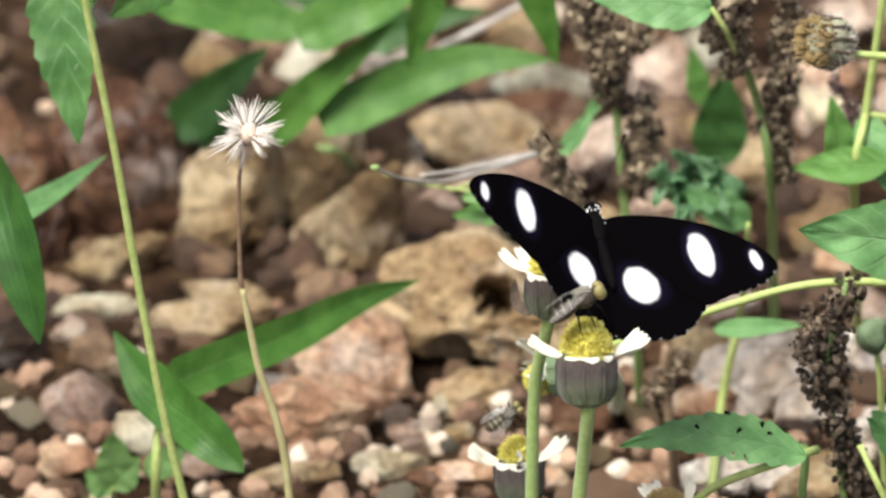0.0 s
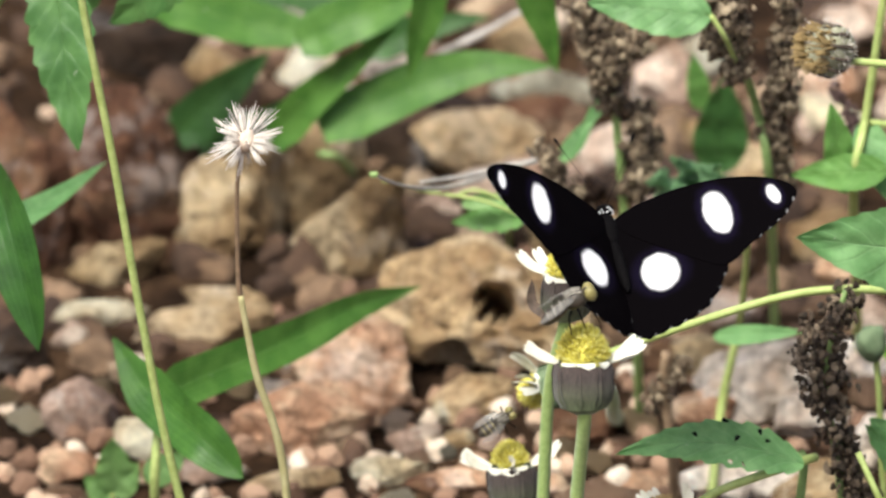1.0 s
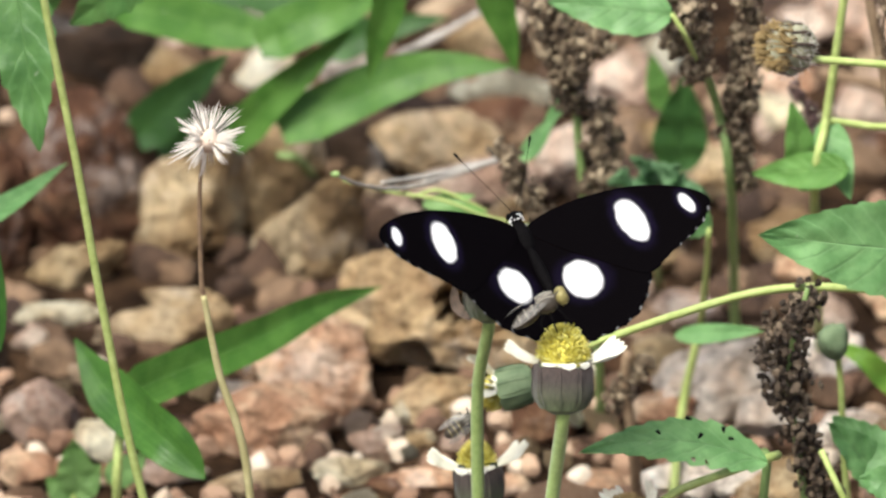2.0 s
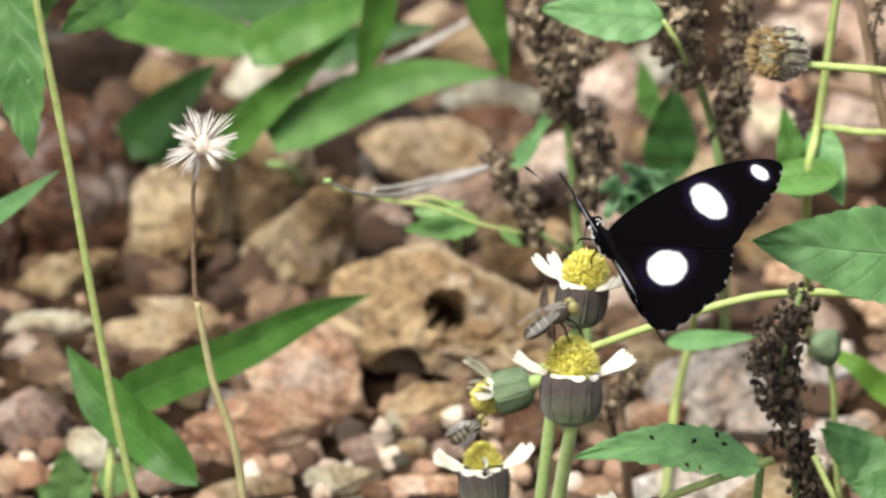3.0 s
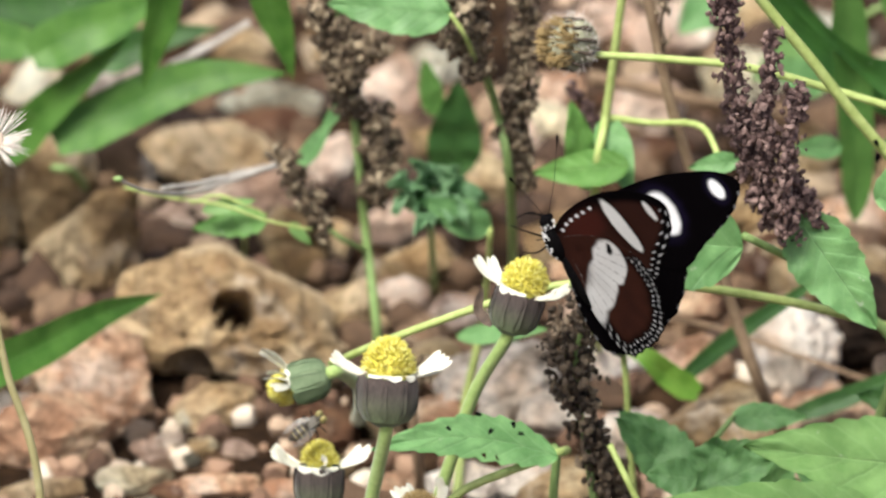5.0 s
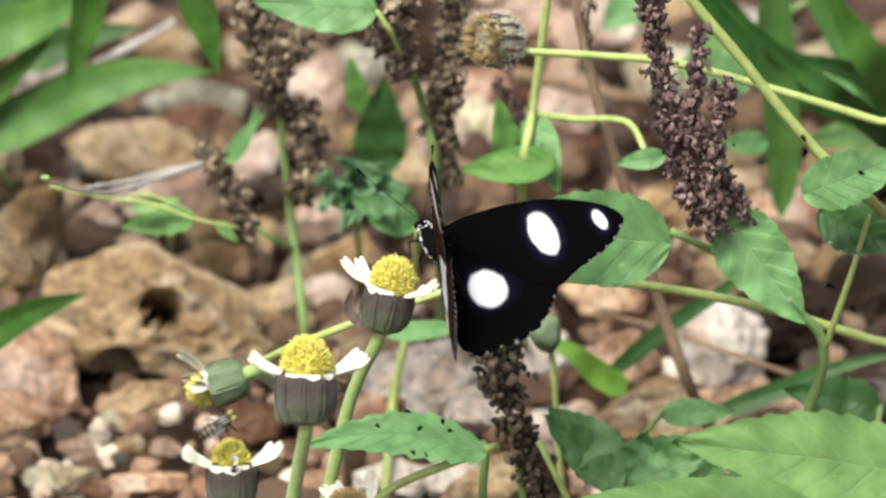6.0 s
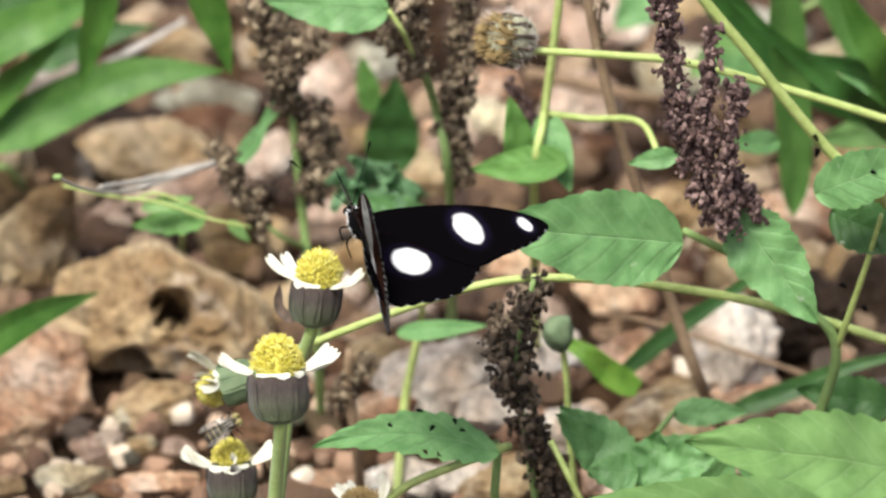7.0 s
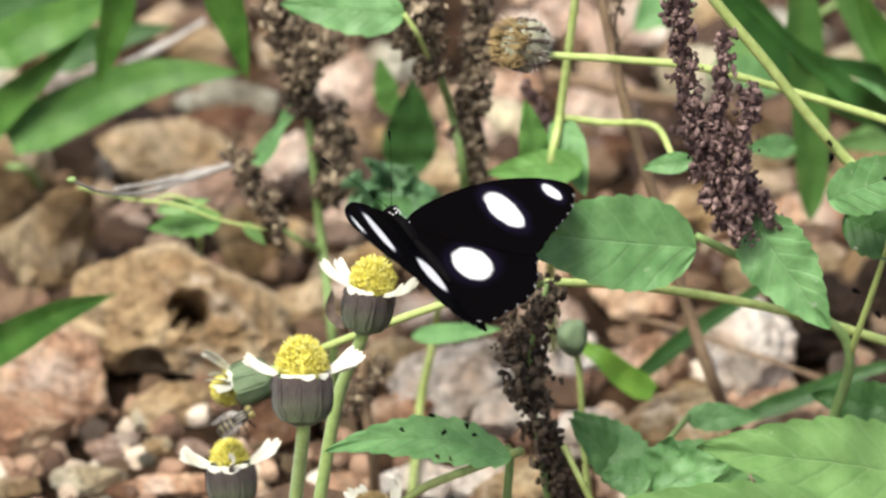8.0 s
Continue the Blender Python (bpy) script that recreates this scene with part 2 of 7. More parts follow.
FLORETS_OLD = plain("old_ochre_florets", (0.2, 0.13, 0.05), (0.46, 0.34, 0.15), 900, 0.75, 0.6, 0.0004)
RAY = plain("cream_white_petal", (0.66, 0.64, 0.51), (0.78, 0.77, 0.67), 500, 0.5, 0.3, 0.0003)
PUFF = plain("white_pappus", (0.75, 0.68, 0.6), (0.88, 0.84, 0.78), 500, 0.6, 0.2, 0.0002)
PUFF_CORE = plain("tan_seed_core", (0.55, 0.42, 0.32), (0.75, 0.63, 0.52), 900, 0.8)
BODY = plain("black_butterfly_body", (0.0012, 0.001, 0.0012), (0.0035, 0.003, 0.0035), 900, 0.8, 0.5, 0.0003)
BODY.node_tree.nodes["Principled BSDF"].inputs["Specular IOR Level"].default_value = 0.06
DOTS = plain("white_scales", (0.7, 0.7, 0.7), (0.85, 0.85, 0.85), 900, 0.6)
FLY = plain("grey_brown_fly_body", (0.018, 0.014, 0.01), (0.07, 0.055, 0.038), 1200, 0.5, 0.5, 0.0003)
FLY_STRIPE = plain("pale_fly_stripe", (0.26, 0.24, 0.2), (0.4, 0.37, 0.31), 1200, 0.6)
FLY_BAND = plain("yellowish_fly_band", (0.3, 0.25, 0.12), (0.45, 0.38, 0.2), 1200, 0.6)
FLY_EYE = plain("olive_fly_eye", (0.2, 0.17, 0.06), (0.33, 0.29, 0.11), 2500, 0.35)


def fly_wing():
    m, n, l, b = shader("clear_fly_wing", 0.25)
    b.inputs["Base Color"].default_value = (0.3, 0.285, 0.26, 1)
    b.inputs["Alpha"].default_value = 0.24
    return m


FLY_WING = fly_wing()


def floret_mat():
    m, n, l, b = shader("yellow_florets", 0.6)
    g = n.new("ShaderNodeNewGeometry")
    r = ramp(n, [(0.0, (0.42, 0.34, 0.055)), (0.3, (0.6, 0.52, 0.07)), (0.7, (0.75, 0.69, 0.12)), (1.0, (0.84, 0.82, 0.32))])
    l.new(g.outputs["Random Per Island"], r.inputs["Fac"])
    l.new(r.outputs["Color"], b.inputs["Base Color"])
    return m


FLORETS = floret_mat()


def wing_mat():
    """Butterfly wing scales: the pattern is in the colour attribute, with a fine scale grain."""
    m, n, l, b = shader("butterfly_wing_scales", 0.75)
    b.inputs["Specular IOR Level"].default_value = 0.012
    at = n.new("ShaderNodeAttribute")
    at.attribute_name = "pattern"
    tc = n.new("ShaderNodeTexCoord")
    t = noise_tex(n, l, 2600, 2, 0.5, tc.outputs["Object"])
    r = ramp(n, [(0.3, (0.94, 0.94, 0.94)), (0.7, (1.04, 1.04, 1.04))])
    l.new(t.outputs["Fac"], r.inputs["Fac"])
    l.new(mix(n, l, 1.0, at.outputs["Color"], r.outputs["Color"], "MULTIPLY"), b.inputs["Base Color"])
    bump(n, l, b, t.outputs["Fac"], 0.25, 0.0002)
    return m


WING = wing_mat()


# ---------------------------------------------------------------- building helpers
def thing(name, base, label, category, group=""):
    ob = new(name)
    ob.empty_display_size = 0.01
    ob.location = base
    return tagged(ob, label, category, group)


def origin_of(ob):
    o = Vector(ob.location)
    while ob.parent:
        ob = ob.parent
        o += Vector(ob.location)
    return o


def part(name, bm, material, parent, label="", smooth=True, kind=""):
    """Links a bmesh, built in the place's own metres, as one mesh under a thing or part."""
    me = bpy.data.meshes.new(name)
    if parent is not None:
        bmesh.ops.translate(bm, verts=bm.verts, vec=-origin_of(parent))
    bm.to_mesh(me)
    bm.free()
    for mt in (material if isinstance(material, (list, tuple)) else [material]):
        me.materials.append(mt)
    if smooth:
        me.shade_smooth()
    ob = new(name, me)
    ob.parent = parent
    return tagged(ob, label, kind=kind)


def catmull(pts, n):
    """A smooth line of n + 1 points through pts."""
    p = [Vector(q) for q in pts]
    p = [2 * p[0] - p[1]] + p + [2 * p[-1] - p[-2]]
    out, segs = [], len(p) - 3
    for i in range(n + 1):
        s = min(i / n * segs, segs - 1e-6)
        k = int(s)
        t = s - k
        a, b, c, d = p[k:k + 4]
        out.append(0.5 * ((2 * b) + (c - a) * t + (2 * a - 5 * b + 4 * c - d) * t * t + (3 * b - a - 3 * c + d) * t ** 3))
    return out


def tube(pts, radii, sides=8, n=24, wobble=0.0, bm=None):
    """A round stem along a smooth line, with tapering radius."""
    bm = bm or bmesh.new()
    line = catmull(pts, n)
    rings = []
    up = Vector((0.3, -1, 0.2)).normalized()
    for i, q in enumerate(line):
        d = (line[min(i + 1, n)] - line[max(i - 1, 0)]).normalized()
        a = d.cross(up).normalized()
        b = d.cross(a)
        f = i / n * (len(radii) - 1)
        k = min(int(f), len(radii) - 2) if len(radii) > 1 else 0
        r = radii[k] + (radii[min(k + 1, len(radii) - 1)] - radii[k]) * (f - k)
        r *= 1 + wobble * noise.noise(q * 300)
        rings.append([bm.verts.new(q + r * (a * math.cos(j * math.tau / sides) + b * math.sin(j * math.tau / sides))) for j in range(sides)])
    for u, v in zip(rings, rings[1:]):
        for j in range(sides):
            bm.faces.new((u[j], u[(j + 1) % sides], v[(j + 1) % sides], v[j]))
    bm.faces.new(rings[0][::-1])
    bm.faces.new(rings[-1])
    return bm


def blob(bm, centre, size, turn=None, sub=2, rough=0.0, seed=0.0, material=0):
    """An egg-shaped lump added to bm."""
    m = Matrix.Translation(centre) @ (turn or Matrix.Identity(4)) @ Matrix.Diagonal((*size, 1))
    r = bmesh.ops.create_icosphere(bm, subdivisions=sub, radius=1.0)
    for v in r["verts"]:
        if rough:
            v.co *= 1 + rough * noise.noise(v.co * 1.7 + Vector((seed, seed * 2, 0)))
        v.co = m @ v.co
    if material:
        for f in {f for v in r["verts"] for f in v.link_faces}:
            f.material_index = material
    return bm


def leaf_mesh(base, tip, width, face=(0, -1, 0.35), shape="ovate", teeth=0, tooth=0.06, fold=0.12, droop=0.1, wave=0.05, holes=(), nu=14, nv=40, seed=0, thick=0.00025, arch=0.0, quilt=0.016):
    """A leaf from base to tip: outline, toothed edge, folded midrib, droop and waves, real thickness.
    holes: (along, across, size) of eaten spots."""
    base, tip = Vector(base), Vector(tip)
    ax = tip - base
    length = ax.length
    ax.normalize()
    f = Vector(face)
    f = (f - ax * f.dot(ax)).normalized()
    side = ax.cross(f)
    bm = bmesh.new()
    lay = bm.verts.layers.float_vector.new("leafuv")
    rows = []
    nv = max(nv, teeth * 7)
    for j in range(nv + 1):
        v = j / nv
        if shape == "ovate":
            w = (math.sin(math.pi * v ** 0.72)) ** 0.75 * (1 - 0.25 * v)
        elif shape == "lance":
            w = math.sin(math.pi * v ** 0.8) ** 0.9
        else:
            w = min(1, (v + 0.04) * 5) * (1 - v ** 2.6)
        w = max(w, 0.015)
        if teeth:
            s = v * teeth
            w *= 1 + tooth * (2.4 * ((s % 1) if s % 1 < 0.8 else 4 * (1 - s % 1)) - 0.9)
        row = []
        for i in range(nu + 1):
            u = 2 * i / nu - 1
            lift = -fold * width * (1 - abs(u)) * 0.5 - droop * length * (v - 0.35) ** 2
            lift += wave * width * noise.noise(Vector((u * 1.3, v * 4.5, seed * 3.1))) + wave * 0.4 * width * abs(u) * math.sin(v * 23 + seed)
            lift += quilt * width * (1 - abs(u) * 0.4) * abs(math.sin(math.pi * 7.0 * (v - 0.22 * abs(u))))
            q = bm.verts.new(base + ax * (v * length) + side * (u * w * width / 2 + arch * 4 * v * (1 - v)) + f * lift)
            q[lay] = (u, v, 0)
            row.append(q)
        rows.append(row)
    for j in range(nv):
        for i in range(nu):
            u, v = 2 * (i + 0.5) / nu - 1, (j + 0.5) / nv
            if any(((v - hv) / hs) ** 2 + ((u - hu) * width / 2 / (hs * length)) ** 2 < 1 + 0.5 * noise.noise(Vector((u * 9, v * 30, 1))) for hv, hu, hs in holes):
                continue
            bm.faces.new((rows[j][i], rows[j][i + 1], rows[j + 1][i + 1], rows[j + 1][i]))
    loose = [v for v in bm.verts if not v.link_faces]
    bmesh.ops.delete(bm, geom=loose, context="VERTS")
    # second skin behind the first
    bm.normal_update()
    back = bmesh.ops.duplicate(bm, geom=bm.verts[:] + bm.edges[:] + bm.faces[:])
    bv = [g for g in back["geom"] if isinstance(g, bmesh.types.BMVert)]
    bf = [g for g in back["geom"] if isinstance(g, bmesh.types.BMFace)]
    for v in bv:
        v.co -= f * thick
    bmesh.ops.reverse_faces(bm, faces=bf)
    return bm


def curved_blade(pts, width, face=(0, -1, 0.4), n=40, nu=6, fold=0.25, twist=0.0, taper=2.4, thick=0.0002, foot=0.55):
    """A grass blade along a smooth line, folded down its middle, narrowing to its tip."""
    line = catmull(pts, n)
    bm = bmesh.new()
    lay = bm.verts.layers.float_vector.new("leafuv")
    rows = []
    for j, q in enumerate(line):
        v = j / n
        d = (line[min(j + 1, n)] - line[max(j - 1, 0)]).normalized()
        f = Vector(face)
        f = (f - d * f.dot(d)).normalized()
        f = Matrix.Rotation(twist * v, 3, d) @ f
        s = d.cross(f)
        w = max(width * min(1, foot + v * 3) * (1 - v ** taper), width * 0.02)
        row = []
        for i in range(nu + 1):
            u = 2 * i / nu - 1
            k = bm.verts.new(q + s * (u * w / 2) - f * (fold * w * (1 - abs(u)) * 0.5) + f * 0.05 * w * noise.noise(Vector((u, v * 5, width * 900))))
            k[lay] = (u, v, 0)
            row.append(k)
        rows.append(row)
    faces = [bm.faces.new((rows[j][i], rows[j][i + 1], rows[j + 1][i + 1], rows[j + 1][i])) for j in range(n) for i in range(nu)]
    bm.normal_update()
    back = bmesh.ops.duplicate(bm, geom=bm.verts[:] + bm.edges[:] + bm.faces[:])
    bf = [g for g in back["geom"] if isinstance(g, bmesh.types.BMFace)]
    for v in [g for g in back["geom"] if isinstance(g, bmesh.types.BMVert)]:
        v.co -= Vector(face).normalized() * thick
    bmesh.ops.reverse_faces(bm, faces=bf)
    return bm


ICO = bmesh.new()
bmesh.ops.create_icosphere(ICO, subdivisions=1, radius=1.0)
ICO_POINTS = np.array([v.co[:] for v in ICO.verts])
ICO_FACES = np.array([[v.index for v in f.verts] for f in ICO.faces])
ICO.free()


def seed_spike(pts, radius, count, size, seed, taper=(0.75, 1.0, 0.9, 0.5), gaps=0.1):
    """An uneven spike of small angular dried husks in clusters round a stalk, with gaps that show the stalk."""
    rnd = random.Random(seed)
    bm = tube(pts, [size * 0.55, size * 0.4], 6, 20)
    line = catmull(pts, 60)
    vs, fs = [], []
    for i in range(int(count * 0.8)):
        v = rnd.random()
        q = line[int(v * 60)]
        f = v * (len(taper) - 1)
        k = min(int(f), len(taper) - 2)
        r = radius * (taper[k] + (taper[k + 1] - taper[k]) * (f - k))
        d = Vector((rnd.gauss(0, 1), rnd.gauss(0, 1), rnd.gauss(0, 0.5))).normalized()
        n = noise.noise(Vector((v * 9, d.x * 1.6 + seed, d.z + d.y)))
        if n < gaps - 0.42:
            continue
        c = q + d * r * (0.85 + 0.5 * n) * math.sqrt(rnd.uniform(0.12, 1.0))
        for _ in range(rnd.randint(2, 4)):
            s = size * rnd.choice([0.4, 0.55, 0.7, 0.8, 1.0])
            m = np.array(Euler((rnd.random() * 6, rnd.random() * 6, rnd.random() * 6)).to_matrix()) @ np.diag([s * 1.25, s * rnd.uniform(0.5, 0.9), s * rnd.uniform(0.6, 1.0)])
            shape = ICO_POINTS * np.array([[rnd.uniform(0.6, 1.3)] for _ in range(12)])
            fs.append(ICO_FACES + 12 * len(vs))
            vs.append(shape @ m.T + np.array(c) + np.array([rnd.gauss(0, size * 0.75) for _ in range(3)]))
    me = bpy.data.meshes.new("husks")
    me.from_pydata(np.concatenate(vs).tolist(), [], np.concatenate(fs).tolist())
    bm.from_mesh(me)
    bpy.data.meshes.remove(me)
    return bm


# ---------------------------------------------------------------- ground and stones
def ground_height(x, y):
    return 0.004 * noise.noise(Vector((x * 14, y * 14, 3))) + 0.002 * noise.noise(Vector((x * 60, y * 60, 5)))


def build_ground():
    fine_x = np.linspace(-0.3, 0.4, 120)
    fine_y = np.linspace(-0.2, 0.6, 120)
    far = np.array([0.5, 1, 2, 5, 12, 30, 80, 250])
    xs = np.concatenate([-far[::-1] - 0.3, fine_x, far + 0.4])
    ys = np.concatenate([-far[::-1] - 0.2, fine_y, far + 0.6])
    verts = [(x, y, ground_height(x, y) if abs(x) < 1 and abs(y) < 1.2 else 0.0) for y in ys for x in xs]
    w = len(xs)
    faces = [(j * w + i, j * w + i + 1, (j + 1) * w + i + 1, (j + 1) * w + i) for j in range(len(ys) - 1) for i in range(w - 1)]
    me = bpy.data.meshes.new("ground")
    me.from_pydata(verts, [], faces)
    me.materials.append(SOIL)
    me.shade_smooth()
    tagged(new("ground", me), "dark brown earth between scattered stones", "ground", kind="structure")


build_ground()


def stone_bmesh(size, seed, sub=4, sharp=0.5, holes=(), rough=1.0):
    """A broken stone: a lump bounded by flat breaks with worn edges, roughened and pitted at four scales.
    holes: (direction, radius, depth) of pits, for a lump of radius one."""
    rnd = random.Random(seed)
    bm = bmesh.new()
    bmesh.ops.create_icosphere(bm, subdivisions=sub, radius=1.0)
    u = np.array([v.co[:] for v in bm.verts])
    breaks = []
    for i in range(15):
        z, a = 1 - 2 * (i + 0.5) / 15, i * 2.39996 + seed
        d = np.array((math.sqrt(1 - z * z) * math.cos(a), math.sqrt(1 - z * z) * math.sin(a), z)) + [rnd.gauss(0, 0.28) for _ in range(3)]
        breaks.append(d / np.linalg.norm(d) / rnd.uniform(0.66, 1.0))
    power = 10 + 24 * sharp
    reach = np.sum(np.maximum(u @ np.array(breaks).T, 0) ** power, axis=1) ** (-1 / power)
    co = u * reach[:, None]
    co /= np.max(np.abs(co), axis=0)
    off = Vector((seed * 1.7, seed * 0.9, seed * 2.3))
    for v, q in zip(bm.verts, co):
        p = Vector(q)
        e = 0.08 * noise.noise(p * 1.9 + off) + rough * (0.06 * noise.noise(p * 4.1 + off) - 0.15 * abs(noise.noise(p * 2.7 - off)) + 0.055 * noise.noise(p * 8.5 + off) - 0.2 * max(0, noise.noise(p * 5.5 + off) - 0.22) - 0.05 * abs(noise.noise(p * 13 + off)) + 0.024 * noise.noise(p * 21 + off))
        v.co = p * (1.07 + e)
    for d, r, depth in holes:
        d = Vector(d).normalized()
        for v in bm.verts:
            p = v.co
            if p.dot(d) > 0:
                g = p - d * p.dot(d)
                e = Vector((g.x * size[0], g.y * size[1], g.z * size[2])).length / size[2] * (1 + 0.16 * noise.noise(p * 4 + off))
                if e < r * 1.15:
                    s = min(1, max(0, (r * 1.15 - e) / (r * 0.3)))
                    s = s * s * (3 - 2 * s)
                    p -= d * depth * s
                    p += (p - d * p.dot(d)) * (0.06 * s)
    for v in bm.verts:
        v.co = Vector((v.co.x * size[0], v.co.y * size[1], v.co.z * size[2]))
    return bm


STONE_WORDS = {"buff": "rough buff-tan stone", "cream": "broken cream-pink stone", "brown": "rough tan-brown stone coloured darker for side shade", "tan": "rough tan stone", "red": "rough reddish-brown stone", "pink": "broken pinkish stone", "pale": "pale buff stone", "white": "bright whitish stone",
               "grey": "weathered grey stone", "mauve": "small mauve-grey stone", "dark": "brown stone coloured dark for gap shade", "orange": "orange-tan rounded stone"}


def rock(place, size, kind, seed, turn=0.0, lean=0.0, sharp=0.5, holes=(), rough=1.0, label=""):
    bm = stone_bmesh(size, seed, 6 if holes else 5 if size[0] > 0.0085 else 4, sharp, holes, rough)
    me = bpy.data.meshes.new("stone")
    bm.to_mesh(me)
    bm.free()
    me.materials.append(STONE[kind])
    me.shade_smooth()
    ob = new("stone", me)
    ob.matrix_basis = Matrix.Translation(place) @ Euler((0, radians(lean), 0)).to_matrix().to_4x4() @ Euler((0, 0, radians(turn))).to_matrix().to_4x4()
    return tagged(ob, label or STONE_WORDS[kind] + " lying on the earth", "stone", "stones on the ground")


rock((-0.0749, 0.2372, 0.0109), (0.0226, 0.0204, 0.0252), 'red', 1, lean=-10, sharp=0.5)
rock((-0.0986, 0.2266, 0.0105), (0.0158, 0.0142, 0.0245), 'red', 2, lean=10, sharp=0.5)
rock((-0.0516, 0.2334, 0.0064), (0.0183, 0.0147, 0.0148), 'tan', 3, lean=-22, sharp=0.9)
rock((-0.0285, 0.2475, 0.0080), (0.0106, 0.0095, 0.0186), 'tan', 4, lean=12, sharp=1)
rock((-0.0185, 0.2191, 0.0081), (0.0125, 0.0114, 0.0188), 'tan', 5, lean=28, sharp=0.7)
rock((0.0083, 0.2729, 0.0036), (0.0166, 0.0094, 0.0084), 'buff', 6, lean=5, sharp=0.4)
rock((-0.0138, 0.3149, 0.0033), (0.0090, 0.0072, 0.0075), 'white', 7, lean=-25, sharp=0.8)
rock((-0.0245, 0.2984, 0.0019), (0.0065, 0.0051, 0.0045), 'cream', 8, lean=-35, sharp=0.6)
rock((-0.0315, 0.3117, 0.0035), (0.0102, 0.0082, 0.0081), 'pale', 9, lean=-32, sharp=0.8)
rock((-0.0529, 0.3300, 0.0031), (0.0109, 0.0082, 0.0073), 'mauve', 10, lean=28, sharp=0.7)
rock((-0.0534, 0.3125, 0.0025), (0.0081, 0.0065, 0.0058), 'brown', 11, lean=20, sharp=0.6)
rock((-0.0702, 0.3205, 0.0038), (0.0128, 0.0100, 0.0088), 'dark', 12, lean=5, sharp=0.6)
rock((0.0238, 0.3031, 0.0027), (0.0130, 0.0072, 0.0064), 'grey', 13, lean=8, sharp=0.8)
rock((0.0529, 0.3025, 0.0046), (0.0089, 0.0081, 0.0108), 'cream', 14, lean=-8, sharp=0.8)
rock((0.0206, 0.2880, 0.0023), (0.0154, 0.0061, 0.0053), 'red', 15, lean=4, sharp=0.6)
rock((0.0182, 0.2551, 0.0031), (0.0171, 0.0080, 0.0071), 'mauve', 16, lean=-6, sharp=0.5)
rock((-0.0009, 0.2415, 0.0027), (0.0064, 0.0051, 0.0063), 'mauve', 17, lean=0, sharp=0.6)
rock((0.0261, 0.2316, 0.0035), (0.0087, 0.0070, 0.0081), 'brown', 18, lean=10, sharp=0.6)
rock((0.0368, 0.2692, 0.0035), (0.0061, 0.0055, 0.0081), 'cream', 19, lean=12, sharp=0.6)
rock((-0.0538, 0.1842, 0.0027), (0.0180, 0.0072, 0.0064), 'buff', 20, lean=-8, sharp=0.7)
rock((-0.0753, 0.2155, 0.0028), (0.0123, 0.0072, 0.0064), 'brown', 21, lean=-14, sharp=0.7)
rock((-0.0799, 0.1939, 0.0015), (0.0122, 0.0039, 0.0035), 'pale', 22, lean=-4, sharp=0.6)
rock((-0.0502, 0.2004, 0.0017), (0.0099, 0.0046, 0.0041), 'buff', 23, lean=6, sharp=0.7)
rock((-0.0840, 0.1808, 0.0019), (0.0044, 0.0036, 0.0043), 'mauve', 24, lean=0, sharp=0.6)
rock((-0.0181, 0.1595, 0.0054), (0.0173, 0.0138, 0.0126), 'pink', 25, lean=24, sharp=1)
rock((-0.0316, 0.1358, 0.0046), (0.0168, 0.0121, 0.0107), 'pink', 26, lean=8, sharp=1)
rock((-0.0811, 0.1443, 0.0038), (0.0085, 0.0067, 0.0089), 'mauve', 27, lean=0, sharp=0.6)
rock((-0.0671, 0.1352, 0.0023), (0.0078, 0.0060, 0.0053), 'pale', 28, lean=18, sharp=0.7)
rock((-0.0129, 0.1210, 0.0016), (0.0101, 0.0042, 0.0036), 'pale', 29, lean=-7, sharp=0.5)
rock((0.0061, 0.1516, 0.0027), (0.0100, 0.0071, 0.0063), 'buff', 30, lean=-10, sharp=0.5)
rock((-0.0006, 0.1472, 0.0015), (0.0032, 0.0026, 0.0034), 'pale', 31, lean=0, sharp=0.3)
rock((0.0040, 0.1360, 0.0011), (0.0044, 0.0029, 0.0026), 'tan', 32, lean=10, sharp=0.6)
rock((-0.0047, 0.1362, 0.0013), (0.0050, 0.0035, 0.0031), 'mauve', 33, lean=0, sharp=0.6)
rock((-0.0822, 0.1219, 0.0019), (0.0064, 0.0051, 0.0045), 'pink', 34, lean=0, sharp=0.6)
rock((-0.0508, 0.1217, 0.0016), (0.0081, 0.0042, 0.0036), 'mauve', 35, lean=0, sharp=0.6)
rock((-0.0309, 0.1176, 0.0014), (0.0121, 0.0038, 0.0034), 'buff', 36, lean=-5, sharp=0.6)
rock((-0.0619, 0.1207, 0.0013), (0.0058, 0.0035, 0.0031), 'pink', 37, lean=10, sharp=0.6)
rock((0.0008, 0.1176, 0.0012), (0.0081, 0.0031, 0.0028), 'pink', 38, lean=-4, sharp=0.6)
rock((-0.0712, 0.1192, 0.0012), (0.0058, 0.0031, 0.0028), 'mauve', 39, lean=0, sharp=0.6)
rock((0.0320, 0.1395, 0.0033), (0.0087, 0.0070, 0.0078), 'red', 40, lean=0, sharp=0.7)
rock((0.0389, 0.1931, 0.0032), (0.0110, 0.0085, 0.0075), 'buff', 41, lean=-6, sharp=0.6)
rock((0.0557, 0.2210, 0.0024), (0.0087, 0.0063, 0.0056), 'tan', 42, lean=0, sharp=0.7)
rock((0.0511, 0.2029, 0.0024), (0.0078, 0.0061, 0.0056), 'cream', 43, lean=10, sharp=0.6)
rock((0.0492, 0.2406, 0.0027), (0.0085, 0.0067, 0.0063), 'cream', 44, lean=-8, sharp=0.6)
